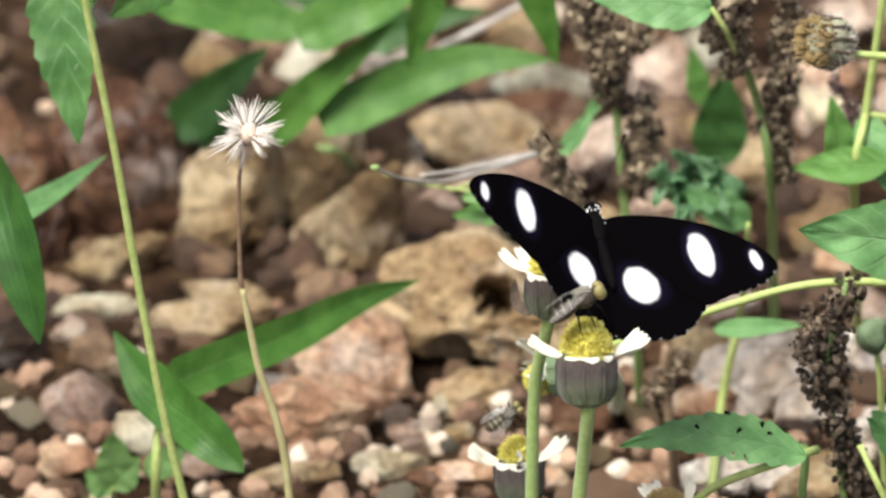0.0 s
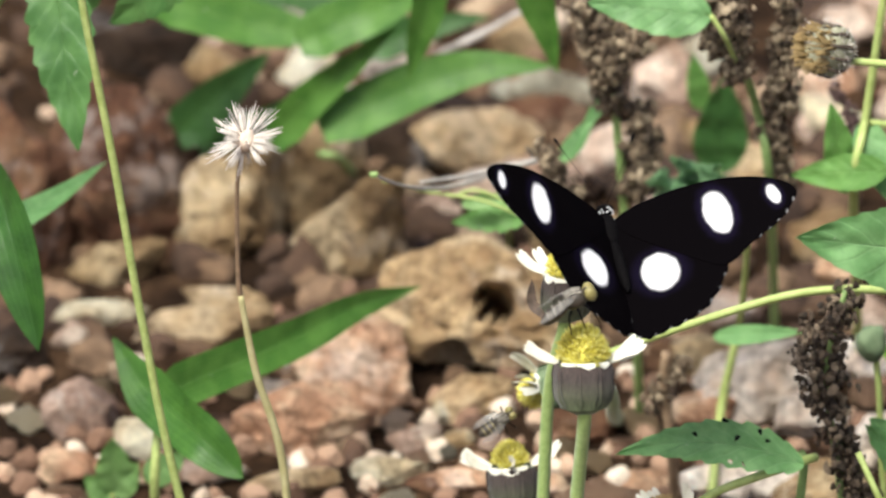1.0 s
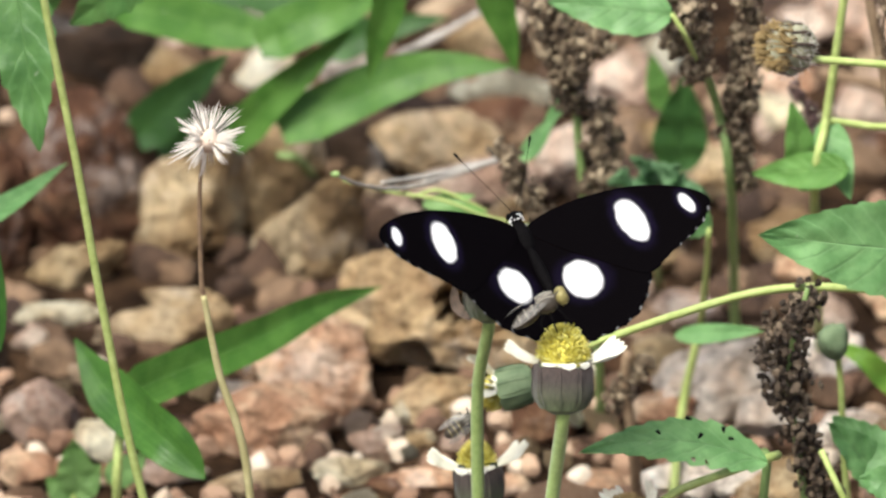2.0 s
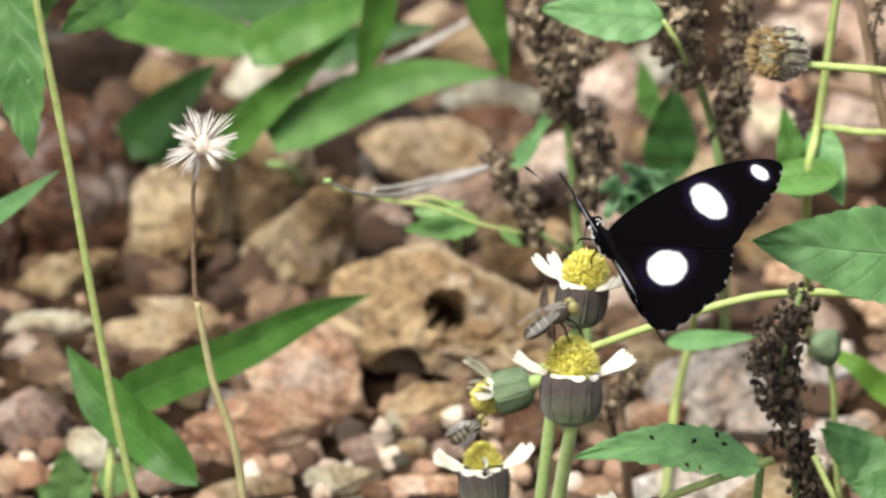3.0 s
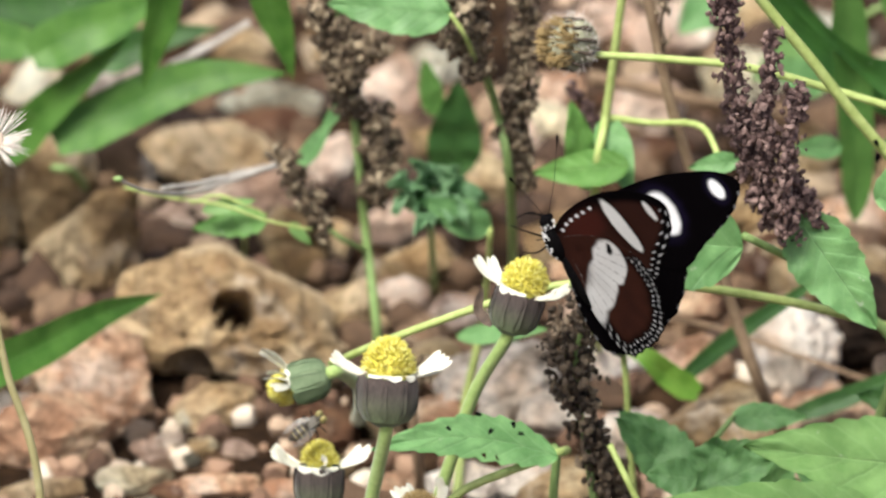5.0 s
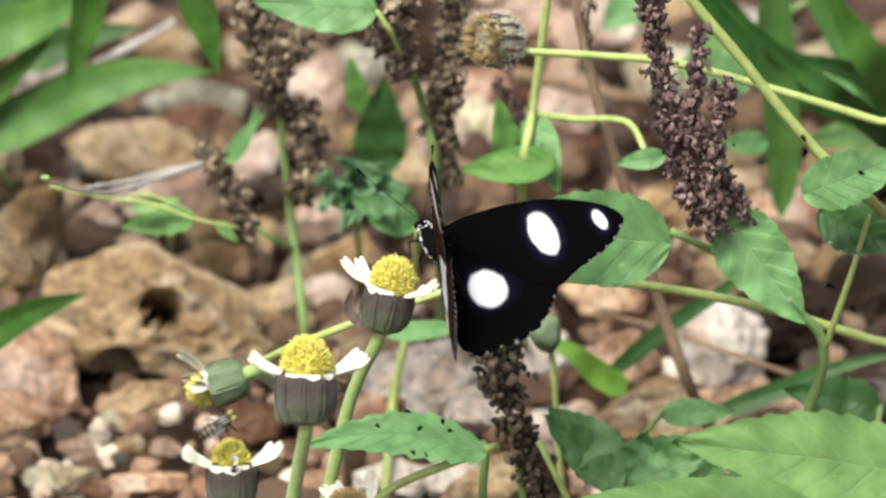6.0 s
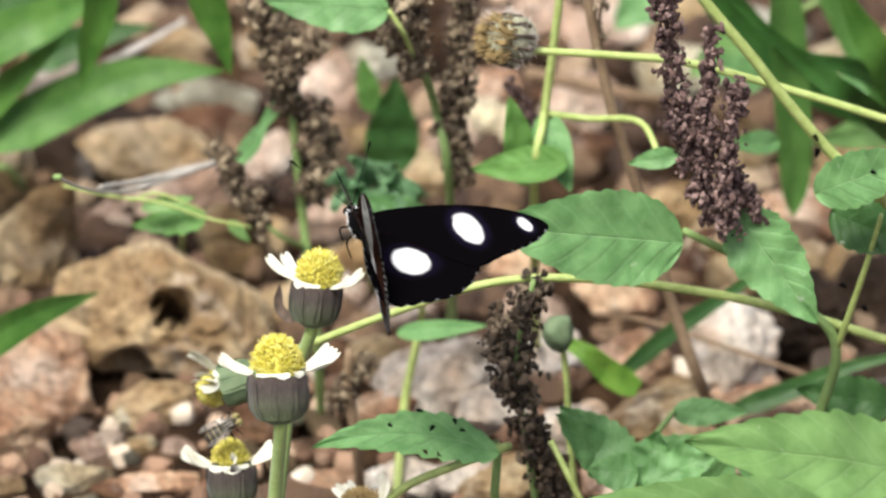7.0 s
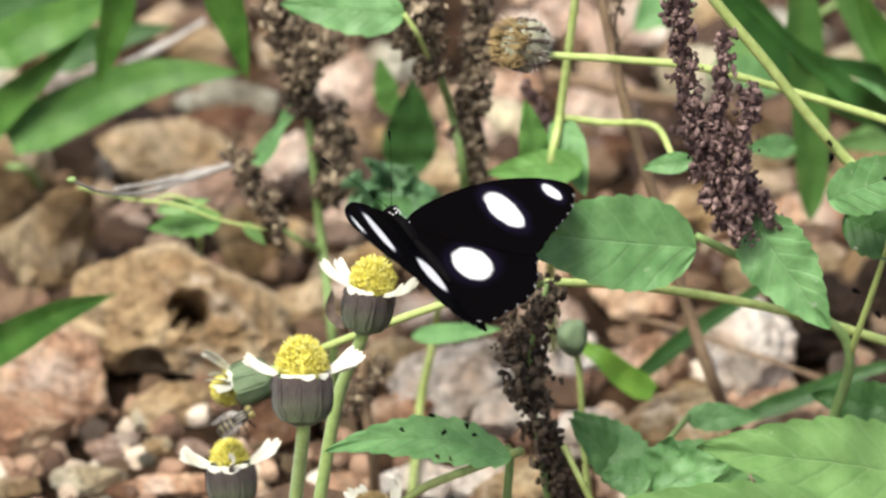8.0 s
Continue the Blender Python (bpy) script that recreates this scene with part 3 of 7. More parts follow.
rock((0.0370, 0.2321, 0.0026), (0.0055, 0.0049, 0.0059), 'buff', 45, lean=0, sharp=0.6)
rock((0.0273, 0.2230, 0.0021), (0.0078, 0.0056, 0.0050), 'brown', 46, lean=5, sharp=0.6)
rock((0.0144, 0.2337, 0.0016), (0.0090, 0.0043, 0.0038), 'dark', 47, lean=0, sharp=0.6)
rock((0.0684, 0.1565, 0.0045), (0.0158, 0.0119, 0.0106), 'white', 48, lean=-24, sharp=0.9)
rock((0.0816, 0.1450, 0.0024), (0.0087, 0.0064, 0.0057), 'white', 49, lean=20, sharp=0.8)
rock((0.0565, 0.1464, 0.0024), (0.0087, 0.0064, 0.0057), 'pink', 50, lean=0, sharp=0.7)
rock((0.1148, 0.1974, 0.0043), (0.0114, 0.0090, 0.0101), 'pink', 51, lean=0, sharp=0.8)
rock((0.1144, 0.1640, 0.0038), (0.0097, 0.0078, 0.0087), 'pink', 52, lean=10, sharp=0.8)
rock((0.1370, 0.1616, 0.0056), (0.0123, 0.0099, 0.0130), 'white', 53, lean=34, sharp=1)
rock((0.1297, 0.1819, 0.0022), (0.0074, 0.0059, 0.0052), 'dark', 54, lean=0, sharp=0.6)
rock((0.1352, 0.2371, 0.0031), (0.0066, 0.0060, 0.0072), 'tan', 55, lean=0, sharp=0.6)
rock((0.1181, 0.3323, 0.0038), (0.0085, 0.0067, 0.0089), 'cream', 56, lean=0, sharp=0.8)
rock((0.1120, 0.2877, 0.0022), (0.0093, 0.0058, 0.0051), 'cream', 57, lean=0, sharp=0.7)
rock((0.1101, 0.3028, 0.0016), (0.0096, 0.0041, 0.0036), 'red', 58, lean=6, sharp=0.6)
rock((0.0918, 0.3068, 0.0018), (0.0065, 0.0048, 0.0042), 'pink', 59, lean=0, sharp=0.7)
rock((0.0891, 0.2867, 0.0018), (0.0065, 0.0048, 0.0042), 'cream', 60, lean=0, sharp=0.6)
rock((0.1135, 0.2740, 0.0022), (0.0089, 0.0057, 0.0051), 'red', 61, lean=0, sharp=0.6)
rock((0.0732, 0.2582, 0.0018), (0.0055, 0.0044, 0.0043), 'buff', 62, lean=0, sharp=0.6)
rock((0.0751, 0.2785, 0.0027), (0.0039, 0.0036, 0.0064), 'pink', 63, lean=0, sharp=0.7)
rock((0.1426, 0.2072, 0.0031), (0.0093, 0.0074, 0.0071), 'buff', 64, lean=0, sharp=0.7)
rock((0.1344, 0.2142, 0.0037), (0.0066, 0.0059, 0.0086), 'red', 65, lean=0, sharp=0.7)
rock((0.1684, 0.2125, 0.0025), (0.0093, 0.0066, 0.0058), 'buff', 66, lean=0, sharp=0.7)
rock((0.1484, 0.1452, 0.0018), (0.0090, 0.0049, 0.0043), 'cream', 67, lean=-6, sharp=0.6)
rock((0.0947, 0.2159, 0.0028), (0.0104, 0.0073, 0.0064), 'pink', 68, lean=0, sharp=0.6)
rock((0.0632, 0.1932, 0.0025), (0.0089, 0.0065, 0.0058), 'mauve', 69, lean=0, sharp=0.6)
rock((0.0558, 0.1716, 0.0025), (0.0073, 0.0059, 0.0059), 'tan', 70, lean=0, sharp=0.6)
rock((0.0939, 0.1910, 0.0027), (0.0089, 0.0071, 0.0064), 'cream', 71, lean=0, sharp=0.6)
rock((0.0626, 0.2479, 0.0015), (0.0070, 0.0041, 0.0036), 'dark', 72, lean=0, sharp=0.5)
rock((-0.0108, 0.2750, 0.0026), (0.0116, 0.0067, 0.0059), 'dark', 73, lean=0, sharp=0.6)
rock((0.0963, 0.1682, 0.0032), (0.0088, 0.0071, 0.0074), 'white', 74, lean=0, sharp=0.7)
rock((0.0994, 0.1375, 0.0024), (0.0093, 0.0064, 0.0057), 'white', 75, lean=0, sharp=0.7)
rock((0.0041, 0.1367, 0.0011), (0.0038, 0.0029, 0.0026), 'pale', 76, lean=0, sharp=0.5)
rock((0.0115, 0.1337, 0.0013), (0.0043, 0.0035, 0.0031), 'mauve', 77, lean=0, sharp=0.6)
rock((-0.0072, 0.1350, 0.0012), (0.0052, 0.0031, 0.0028), 'mauve', 78, lean=0, sharp=0.6)
rock((0.0061, 0.1188, 0.0014), (0.0101, 0.0038, 0.0034), 'pink', 79, lean=-6, sharp=0.6)
rock((0.0221, 0.1148, 0.0014), (0.0086, 0.0038, 0.0034), 'pink', 80, lean=0, sharp=0.6)
rock((0.0433, 0.1155, 0.0016), (0.0101, 0.0041, 0.0036), 'pink', 81, lean=0, sharp=0.6)
rock((0.0607, 0.1166, 0.0022), (0.0101, 0.0057, 0.0050), 'white', 82, lean=0, sharp=0.6)
rock((0.0731, 0.1166, 0.0021), (0.0087, 0.0053, 0.0048), 'white', 83, lean=0, sharp=0.6)
rock((-0.0014, 0.1162, 0.0011), (0.0066, 0.0029, 0.0026), 'red', 84, lean=0, sharp=0.6)
rock((0.1054, 0.1147, 0.0026), (0.0058, 0.0046, 0.0060), 'cream', 85, lean=0, sharp=0.7)
rock((0.1179, 0.2236, 0.0025), (0.0090, 0.0066, 0.0058), 'red', 86, lean=0, sharp=0.6)
rock((0.1548, 0.2137, 0.0023), (0.0075, 0.0059, 0.0052), 'tan', 87, lean=0, sharp=0.6)
rock((0.0455, 0.2140, 0.0022), (0.0060, 0.0048, 0.0052), 'brown', 88, lean=0, sharp=0.5)
rock((0.0495, 0.1725, 0.0023), (0.0067, 0.0055, 0.0053), 'red', 89, lean=0, sharp=0.6)
rock((0.0636, 0.2820, 0.0022), (0.0093, 0.0058, 0.0051), 'brown', 90, lean=0, sharp=0.5)
rock((0.0099, 0.1809, 0.0090), (0.0253, 0.0203, 0.0183), 'buff', 201, lean=4, sharp=0.5, rough=0.8, holes=[((0.06, -0.78, 0.62), 0.25, 1.5), ((-0.36, -0.9, -0.28), 0.3, 0.6)], label='tan stone with a round dark hole through it')
rock((0.0891, 0.3082, 0.0025), (0.0092, 0.0078, 0.0044), 'pink', 141, sharp=0.7)
rock((0.0982, 0.3376, 0.0034), (0.0108, 0.0092, 0.0061), 'cream', 142, sharp=0.7)
rock((0.0922, 0.2823, 0.0038), (0.0085, 0.0072, 0.0068), 'pale', 143, sharp=0.7)
rock((-0.0955, 0.1699, 0.0040), (0.0068, 0.0059, 0.0072), 'dark', 151, sharp=0.7)
rock((0.1106, 0.2924, 0.0047), (0.0100, 0.0085, 0.0085), 'cream', 152, sharp=0.7)
rock((0.1071, 0.3378, 0.0043), (0.0092, 0.0078, 0.0075), 'cream', 153, sharp=0.7)
rock((0.1291, 0.2388, 0.0050), (0.0077, 0.0065, 0.0088), 'tan', 157, sharp=0.7)
rock((0.1467, 0.2644, 0.0049), (0.0085, 0.0072, 0.0088), 'tan', 158, sharp=0.7)
rock((0.1544, 0.1759, 0.0065), (0.0130, 0.0110, 0.0116), 'dark', 159, sharp=0.7)
rock((0.1414, 0.2167, 0.0049), (0.0123, 0.0104, 0.0088), 'tan', 161, sharp=0.7)
rock((0.1563, 0.2275, 0.0050), (0.0115, 0.0097, 0.0090), 'pink', 162, sharp=0.7)
rock((0.1736, 0.2545, 0.0056), (0.0115, 0.0097, 0.0101), 'tan', 163, sharp=0.7)
rock((0.1733, 0.3085, 0.0046), (0.0108, 0.0092, 0.0082), 'pale', 164, sharp=0.7)
rock((0.1584, 0.3274, 0.0040), (0.0108, 0.0092, 0.0072), 'grey', 165, sharp=0.7)
rock((0.1359, 0.3085, 0.0046), (0.0108, 0.0092, 0.0082), 'pale', 166, sharp=0.7)
rock((0.1238, 0.3362, 0.0041), (0.0100, 0.0085, 0.0074), 'white', 167, sharp=0.7)
rock((0.1445, 0.3437, 0.0034), (0.0108, 0.0092, 0.0061), 'tan', 168, sharp=0.7)
rock((0.1181, 0.1324, 0.0045), (0.0146, 0.0124, 0.0081), 'tan', 171, sharp=0.7)
rock((0.1428, 0.1290, 0.0050), (0.0154, 0.0130, 0.0088), 'pink', 172, sharp=0.7)
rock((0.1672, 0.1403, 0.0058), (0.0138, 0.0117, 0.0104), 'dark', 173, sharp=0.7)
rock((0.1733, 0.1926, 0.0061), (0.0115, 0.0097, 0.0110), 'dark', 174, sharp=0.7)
rock((0.0901, 0.2239, 0.0040), (0.0108, 0.0092, 0.0072), 'tan', 176, sharp=0.7)
rock((0.0703, 0.2571, 0.0043), (0.0092, 0.0078, 0.0075), 'tan', 177, sharp=0.7)
rock((0.0625, 0.3159, 0.0038), (0.0085, 0.0072, 0.0068), 'grey', 178, sharp=0.7)
rock((0.0399, 0.3293, 0.0031), (0.0092, 0.0078, 0.0056), 'tan', 179, sharp=0.7)
rock((0.0197, 0.3293, 0.0031), (0.0092, 0.0078, 0.0056), 'buff', 180, sharp=0.7)
rock((-0.0114, 0.3365, 0.0025), (0.0092, 0.0078, 0.0044), 'tan', 181, sharp=0.7)
rock((-0.0411, 0.3386, 0.0030), (0.0100, 0.0085, 0.0053), 'grey', 182, sharp=0.7)
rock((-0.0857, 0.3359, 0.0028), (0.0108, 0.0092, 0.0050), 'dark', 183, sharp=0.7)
rock((0.0825, 0.1129, 0.0026), (0.0115, 0.0097, 0.0046), 'tan', 191, sharp=0.7)


def scatter_stones():
    """Middling stones that fill the gaps and carry the stony ground on round about."""
    rnd = random.Random(11)
    kinds = ["tan", "pink", "pale", "red", "mauve", "orange", "grey", "tan", "pink", "white"]
    shapes = []
    for i in range(10):
        bm = stone_bmesh((1, 0.8, 0.62), 300 + i, 4, 0.9, (), 1.2)
        me = bpy.data.meshes.new("stone")
        bm.to_mesh(me)
        bm.free()
        me.materials.append(STONE[kinds[i]])
        me.shade_smooth()
        shapes.append((kinds[i], me))
    taken = [(o.location.x, o.location.y, max(o.dimensions) / 2) for o in scene.objects if o.name.startswith("stone")]
    made = 0
    for _ in range(6000):
        if made >= 175:
            break
        near = rnd.random() < 0.4
        x, y = (rnd.uniform(-0.11, 0.2), rnd.uniform(0.088, 0.165)) if near else (rnd.uniform(-0.26, 0.36), rnd.uniform(-0.12, 0.62))
        r = rnd.choice([0.0034, 0.0045, 0.0055]) if near else rnd.choice([0.0045, 0.006, 0.008, 0.01, 0.013, 0.016, 0.02])
        seen = -0.12 < x < 0.22 and 0.08 < y < 0.38
        if seen and r > 0.0062:
            continue
        if any((x - a) ** 2 + (y - b) ** 2 < ((0.72 if seen else 0.52) * (r + c)) ** 2 for a, b, c in taken):
            continue
        taken.append((x, y, r))
        kind, me = rnd.choice(shapes)
        ob = new("stone", me)
        ob.matrix_basis = Matrix.Translation((x, y, ground_height(x, y) + 0.35 * r)) @ Euler((rnd.uniform(-0.5, 0.5), rnd.uniform(-0.5, 0.5), rnd.random() * 6.28)).to_matrix().to_4x4() @ Matrix.Scale(r, 4)
        tagged(ob, STONE_WORDS[kind] + " among larger stones", "stone", "stones on the ground")
        made += 1


scatter_stones()


def gravel():
    rnd = random.Random(5)
    bm0 = stone_bmesh((1, 0.85, 0.7), 71, 2, 1.0, (), 1.3)
    base = np.array([v.co[:] for v in bm0.verts])
    tris = np.array([[v.index for v in f.verts] for f in bm0.faces])
    bm0.free()
    vs, fs = [], []
    for i in range(2200):
        x, y = rnd.uniform(-0.2, 0.3), rnd.uniform(-0.02, 0.165) if i % 9 else rnd.uniform(0.165, 0.5)
        r = rnd.uniform(0.0008, 0.0042)
        m = np.array(Euler((rnd.random() * 6, rnd.random() * 6, rnd.random() * 6)).to_matrix())
        fs.append(tris + i * len(base))
        vs.append(base @ m.T * r + np.array([x, y, ground_height(x, y) + 0.3 * r]))
    me = bpy.data.meshes.new("gravel")
    me.from_pydata(np.concatenate(vs).tolist(), [], np.concatenate(fs).tolist())
    m, n, l, b = shader("mixed_gravel", 0.9)
    g = n.new("ShaderNodeNewGeometry")
    r = ramp(n, [(0.0, (0.08, 0.045, 0.028)), (0.3, (0.22, 0.125, 0.08)), (0.65, (0.42, 0.27, 0.18)), (0.85, (0.62, 0.48, 0.35)), (1.0, (0.75, 0.66, 0.54))])
    l.new(g.outputs["Random Per Island"], r.inputs["Fac"])
    l.new(r.outputs["Color"], b.inputs["Base Color"])
    me.materials.append(m)
    tagged(new("gravel", me), "fine mixed gravel and grit strewn on dark earth", "gravel", kind="stuff")
    # the stony ground goes on all round
    vs, fs = [], []
    while len(vs) < 4200:
        x, y = rnd.gauss(0.05, 0.8), rnd.gauss(0.2, 0.9)
        if -0.24 < x < 0.34 and -0.1 < y < 0.6:
            continue
        r = rnd.uniform(0.006, 0.03)
        m2 = np.array(Euler((rnd.random() * 6, rnd.random() * 6, rnd.random() * 6)).to_matrix())
        fs.append(tris + len(vs) * len(base))
        vs.append(base @ m2.T * r + np.array([x, y, 0.3 * r]))
    far = bpy.data.meshes.new("rubble")
    far.from_pydata(np.concatenate(vs).tolist(), [], np.concatenate(fs).tolist())
    far.materials.append(m)
    tagged(new("rubble", far), "loose broken stones strewn over the earth around", "rubble", kind="stuff")


gravel()


def filler_stones():
    """Small broken stones packed between the larger ones behind, too many to count."""
    rnd = random.Random(23)
    shapes = []
    for i in range(8):
        b0 = stone_bmesh((1, 0.85, 0.7), 400 + i, 3, 0.8)
        shapes.append((np.array([v.co[:] for v in b0.verts]), np.array([[v.index for v in f.verts] for f in b0.faces])))
        b0.free()
    large = [(o.location.x, o.location.y, max(o.data.vertices[0].co.length, 0.004)) for o in scene.objects if o.name.startswith("stone") and o.scale.x == 1]
    vs, fs, count = [], [], 0
    for i in range(900):
        x, y = rnd.uniform(-0.14, 0.23), rnd.uniform(0.165, 0.44)
        r = rnd.uniform(0.003, 0.0085)
        if any((x - a) ** 2 + (y - b) ** 2 < (0.8 * c) ** 2 for a, b, c in large):
            continue
        base, tris = shapes[i % 8]
        m = np.array(Euler((rnd.uniform(-0.6, 0.6), rnd.uniform(-0.6, 0.6), rnd.random() * 6)).to_matrix())
        fs.append(tris + count)
        vs.append(base @ m.T * r + np.array([x, y, 0.05 * r]))
        count += len(base)
    me = bpy.data.meshes.new("broken_stones")
    me.from_pydata(np.concatenate(vs).tolist(), [], np.concatenate(fs).tolist())
    m, n, l, b = shader("gap_shade_broken_stone", 0.92)
    g = n.new("ShaderNodeNewGeometry")
    # brown and tan tones, darkened to hold the shade between larger stones
    c = ramp(n, [(0.0, (0.035, 0.018, 0.011)), (0.45, (0.085, 0.047, 0.027)), (0.7, (0.15, 0.09, 0.05)), (0.9, (0.24, 0.155, 0.095)), (1.0, (0.4, 0.3, 0.2))])
    l.new(g.outputs["Random Per Island"], c.inputs["Fac"])
    tc = n.new("ShaderNodeTexCoord")
    t = noise_tex(n, l, 210, 6, 0.7, tc.outputs["Object"])
    f = ramp(n, [(0.33, (0.5, 0.48, 0.46)), (0.5, (0.95, 0.95, 0.95)), (0.67, (1.3, 1.3, 1.3))])
    l.new(t.outputs["Fac"], f.inputs["Fac"])
    l.new(mix(n, l, 1.0, c.outputs["Color"], f.outputs["Color"], "MULTIPLY"), b.inputs["Base Color"])
    bump(n, l, b, t.outputs["Fac"], 0.8, 0.002)
    me.materials.append(m)
    me.shade_smooth()
    tagged(new("broken_stones", me), "small brown and tan broken stones packed between larger ones, darkened for gap shade", "stones", kind="stuff")


filler_stones()


# ---------------------------------------------------------------- plants
def add_leaf(parent, base, tip, width, mat=None, petiole=None, label="", **kw):
    lf = part("leaf", leaf_mesh(base, tip, width, **kw), mat or LEAF, parent, label)
    if petiole is not None:
        part("petiole", tube([petiole, (Vector(petiole) + Vector(base)) / 2 + Vector((0, 0, 0.001)), base], [0.0009, 0.0006], 7, 10), STEM, parent)
    return lf


# tall pale stem of grass, far left
g1 = thing("grass_stalk", (-0.0315, 0.0000, -0.0364), "tall pale green grass stalk leaning over the stones", "grass")
part("stem", tube([(-0.0315, 0.0000, -0.0364), (-0.0535, 0.0000, 0.0618), (-0.0610, 0.0000, 0.1045), (-0.0662, 0.0000, 0.1409), (-0.0719, 0.0000, 0.1767), (-0.0749, 0.0000, 0.2019)], [0.0011, 0.0009, 0.00085, 0.0008, 0.0008], 10, 50), STEM, g1)

# green grass clump with a long blade and a short bent one
g2 = thing("grass_clump", (-0.0604, 0.0801, 0.0000), "bright green broad-bladed grass clump among stones", "grass")
part("blade", curved_blade([(-0.0601, 0.0700, 0.0488), (-0.0513, 0.0800, 0.0481), (-0.0322, 0.1000, 0.0462), (-0.0177, 0.1200, 0.0438), (-0.0048, 0.1400, 0.0380)], 0.0098, face=(0.2, -1, 0.5), taper=3.0), GRASS, g2, "long bright green blade arching sideways")
part("blade", curved_blade([(-0.0703, 0.0800, 0.0575), (-0.0647, 0.0700, 0.0526), (-0.0577, 0.0600, 0.0501), (-0.0504, 0.0500, 0.0491), (-0.0420, 0.0450, 0.0427)], 0.0112, face=(-0.1, -1, 0.3), taper=9.0, foot=0.05), GRASS_MID, g2)
part("stem", tube([(-0.0604, 0.0801, 0.0000), (-0.0613, 0.0620, 0.0312), (-0.0599, 0.0705, 0.0488)], [0.0012, 0.001], 8, 12), STEM, g2)

# dark blades at the far left
g3 = thing("grass_clump", (-0.1018, 0.1049, 0.0000), "dark green broad leaves of grass at the stones' edge", "grass")
part("blade", curved_blade([(-0.1008, 0.0800, 0.1033), (-0.0930, 0.0600, 0.0990), (-0.0886, 0.0500, 0.0882), (-0.0846, 0.0450, 0.0734)], 0.0125, face=(-0.4, -1, 0.2), taper=5.0), GRASS_DARK, g3)
part("blade", curved_blade([(-0.1002, 0.0800, 0.0803), (-0.0897, 0.0900, 0.0818), (-0.0816, 0.1000, 0.0820), (-0.0722, 0.1100, 0.0844)], 0.0062, face=(0, -1, 0.8)), LEAF, g3)
part("stem", tube([(-0.1018, 0.1049, 0.0000), (-0.1014, 0.0700, 0.0612), (-0.1008, 0.0800, 0.1047)], [0.0013, 0.001], 8, 14), STEM, g3)

# toothed leaf plant, upper left
w1 = thing("weed", (-0.1216, 0.2371, 0.0000), "leafy green weed with toothed drooping leaves", "weed")
add_leaf(w1, (-0.0823, 0.0900, 0.1433), (-0.0770, 0.0700, 0.1078), 0.0155, LEAF_MID, teeth=9, tooth=0.08, face=(-0.2, -1, 0.3), seed=1)
add_leaf(w1, (-0.0529, 0.1000, 0.1369), (-0.0727, 0.1200, 0.1121), 0.0120, LEAF_MID, teeth=7, tooth=0.08, face=(0, -0.8, 0.6), seed=2)
add_leaf(w1, (-0.0726, 0.1200, 0.1286), (-0.0884, 0.1400, 0.0957), 0.0110, LEAF_MID, teeth=7, tooth=0.07, face=(0.2, -0.8, 0.6), seed=3)
part("stem", tube([(-0.1216, 0.2371, 0.0000), (-0.1025, 0.1200, 0.1031), (-0.0866, 0.1000, 0.1374), (-0.0742, 0.1500, 0.1099)], [0.0014, 0.001], 8, 16), STEM_DULL, w1)

# broad grass leaves along the top
g4 = thing("broad_grass", (-0.0189, 0.2595, 0.0000), "broad bright green grass leaves sprawling over stones", "grass")
part("blade", curved_blade([(-0.0277, 0.2000, 0.0454), (-0.0163, 0.2000, 0.0518), (-0.0036, 0.2000, 0.0581), (0.0091, 0.2000, 0.0616), (0.0250, 0.2000, 0.0619)], 0.0118, face=(0, -0.8, 0.7), taper=3.4), GRASS, g4)
part("blade", curved_blade([(-0.0386, 0.2000, 0.0415), (-0.0315, 0.2000, 0.0515), (-0.0226, 0.2000, 0.0603), (-0.0105, 0.2000, 0.0716)], 0.0088, face=(0.1, -1, 0.5), taper=3.0), GRASS, g4)
part("blade", curved_blade([(-0.0617, 0.2350, 0.0249), (-0.0549, 0.2350, 0.0324), (-0.0475, 0.2350, 0.0400), (-0.0397, 0.2350, 0.0476)], 0.0112, face=(0.1, -1, 0.5), taper=2.6), LEAF_DARK, g4)
part("blade", curved_blade([(-0.0671, 0.2200, 0.0691), (-0.0532, 0.2200, 0.0652), (-0.0392, 0.2200, 0.0614), (-0.0264, 0.2200, 0.0599)], 0.0112, face=(0, -0.8, 0.7), taper=5.0), GRASS, g4)
part("blade", curved_blade([(-0.0326, 0.2000, 0.0671), (-0.0237, 0.2000, 0.0721), (-0.0136, 0.2000, 0.0763), (0.0003, 0.2000, 0.0849)], 0.0112, face=(0, -0.8, 0.7), taper=4.0), GRASS, g4)
part("blade", curved_blade([(-0.0020, 0.1800, 0.0975), (-0.0033, 0.1800, 0.0864), (-0.0055, 0.1800, 0.0780), (-0.0076, 0.1800, 0.0685)], 0.0078, face=(0.2, -1, 0.3), taper=3.0), GRASS, g4)
part("blade", curved_blade([(0.0184, 0.1600, 0.1099), (0.0201, 0.1600, 0.0989), (0.0226, 0.1600, 0.0906), (0.0251, 0.1600, 0.0802)], 0.0088, face=(0, -1, 0.4)), GRASS, g4)
part("blade", curved_blade([(-0.0183, 0.2500, 0.0406), (-0.0098, 0.2500, 0.0443), (-0.0007, 0.2500, 0.0471), (0.0109, 0.2500, 0.0491)], 0.0090, face=(0, -0.8, 0.6)), GRASS_DARK, g4)
part("blade", curved_blade([(-0.0373, 0.2800, 0.0408), (-0.0216, 0.2800, 0.0403), (-0.0058, 0.2800, 0.0425), (0.0073, 0.2800, 0.0456)], 0.0120, face=(0, -0.8, 0.7)), GRASS_DARK, g4)
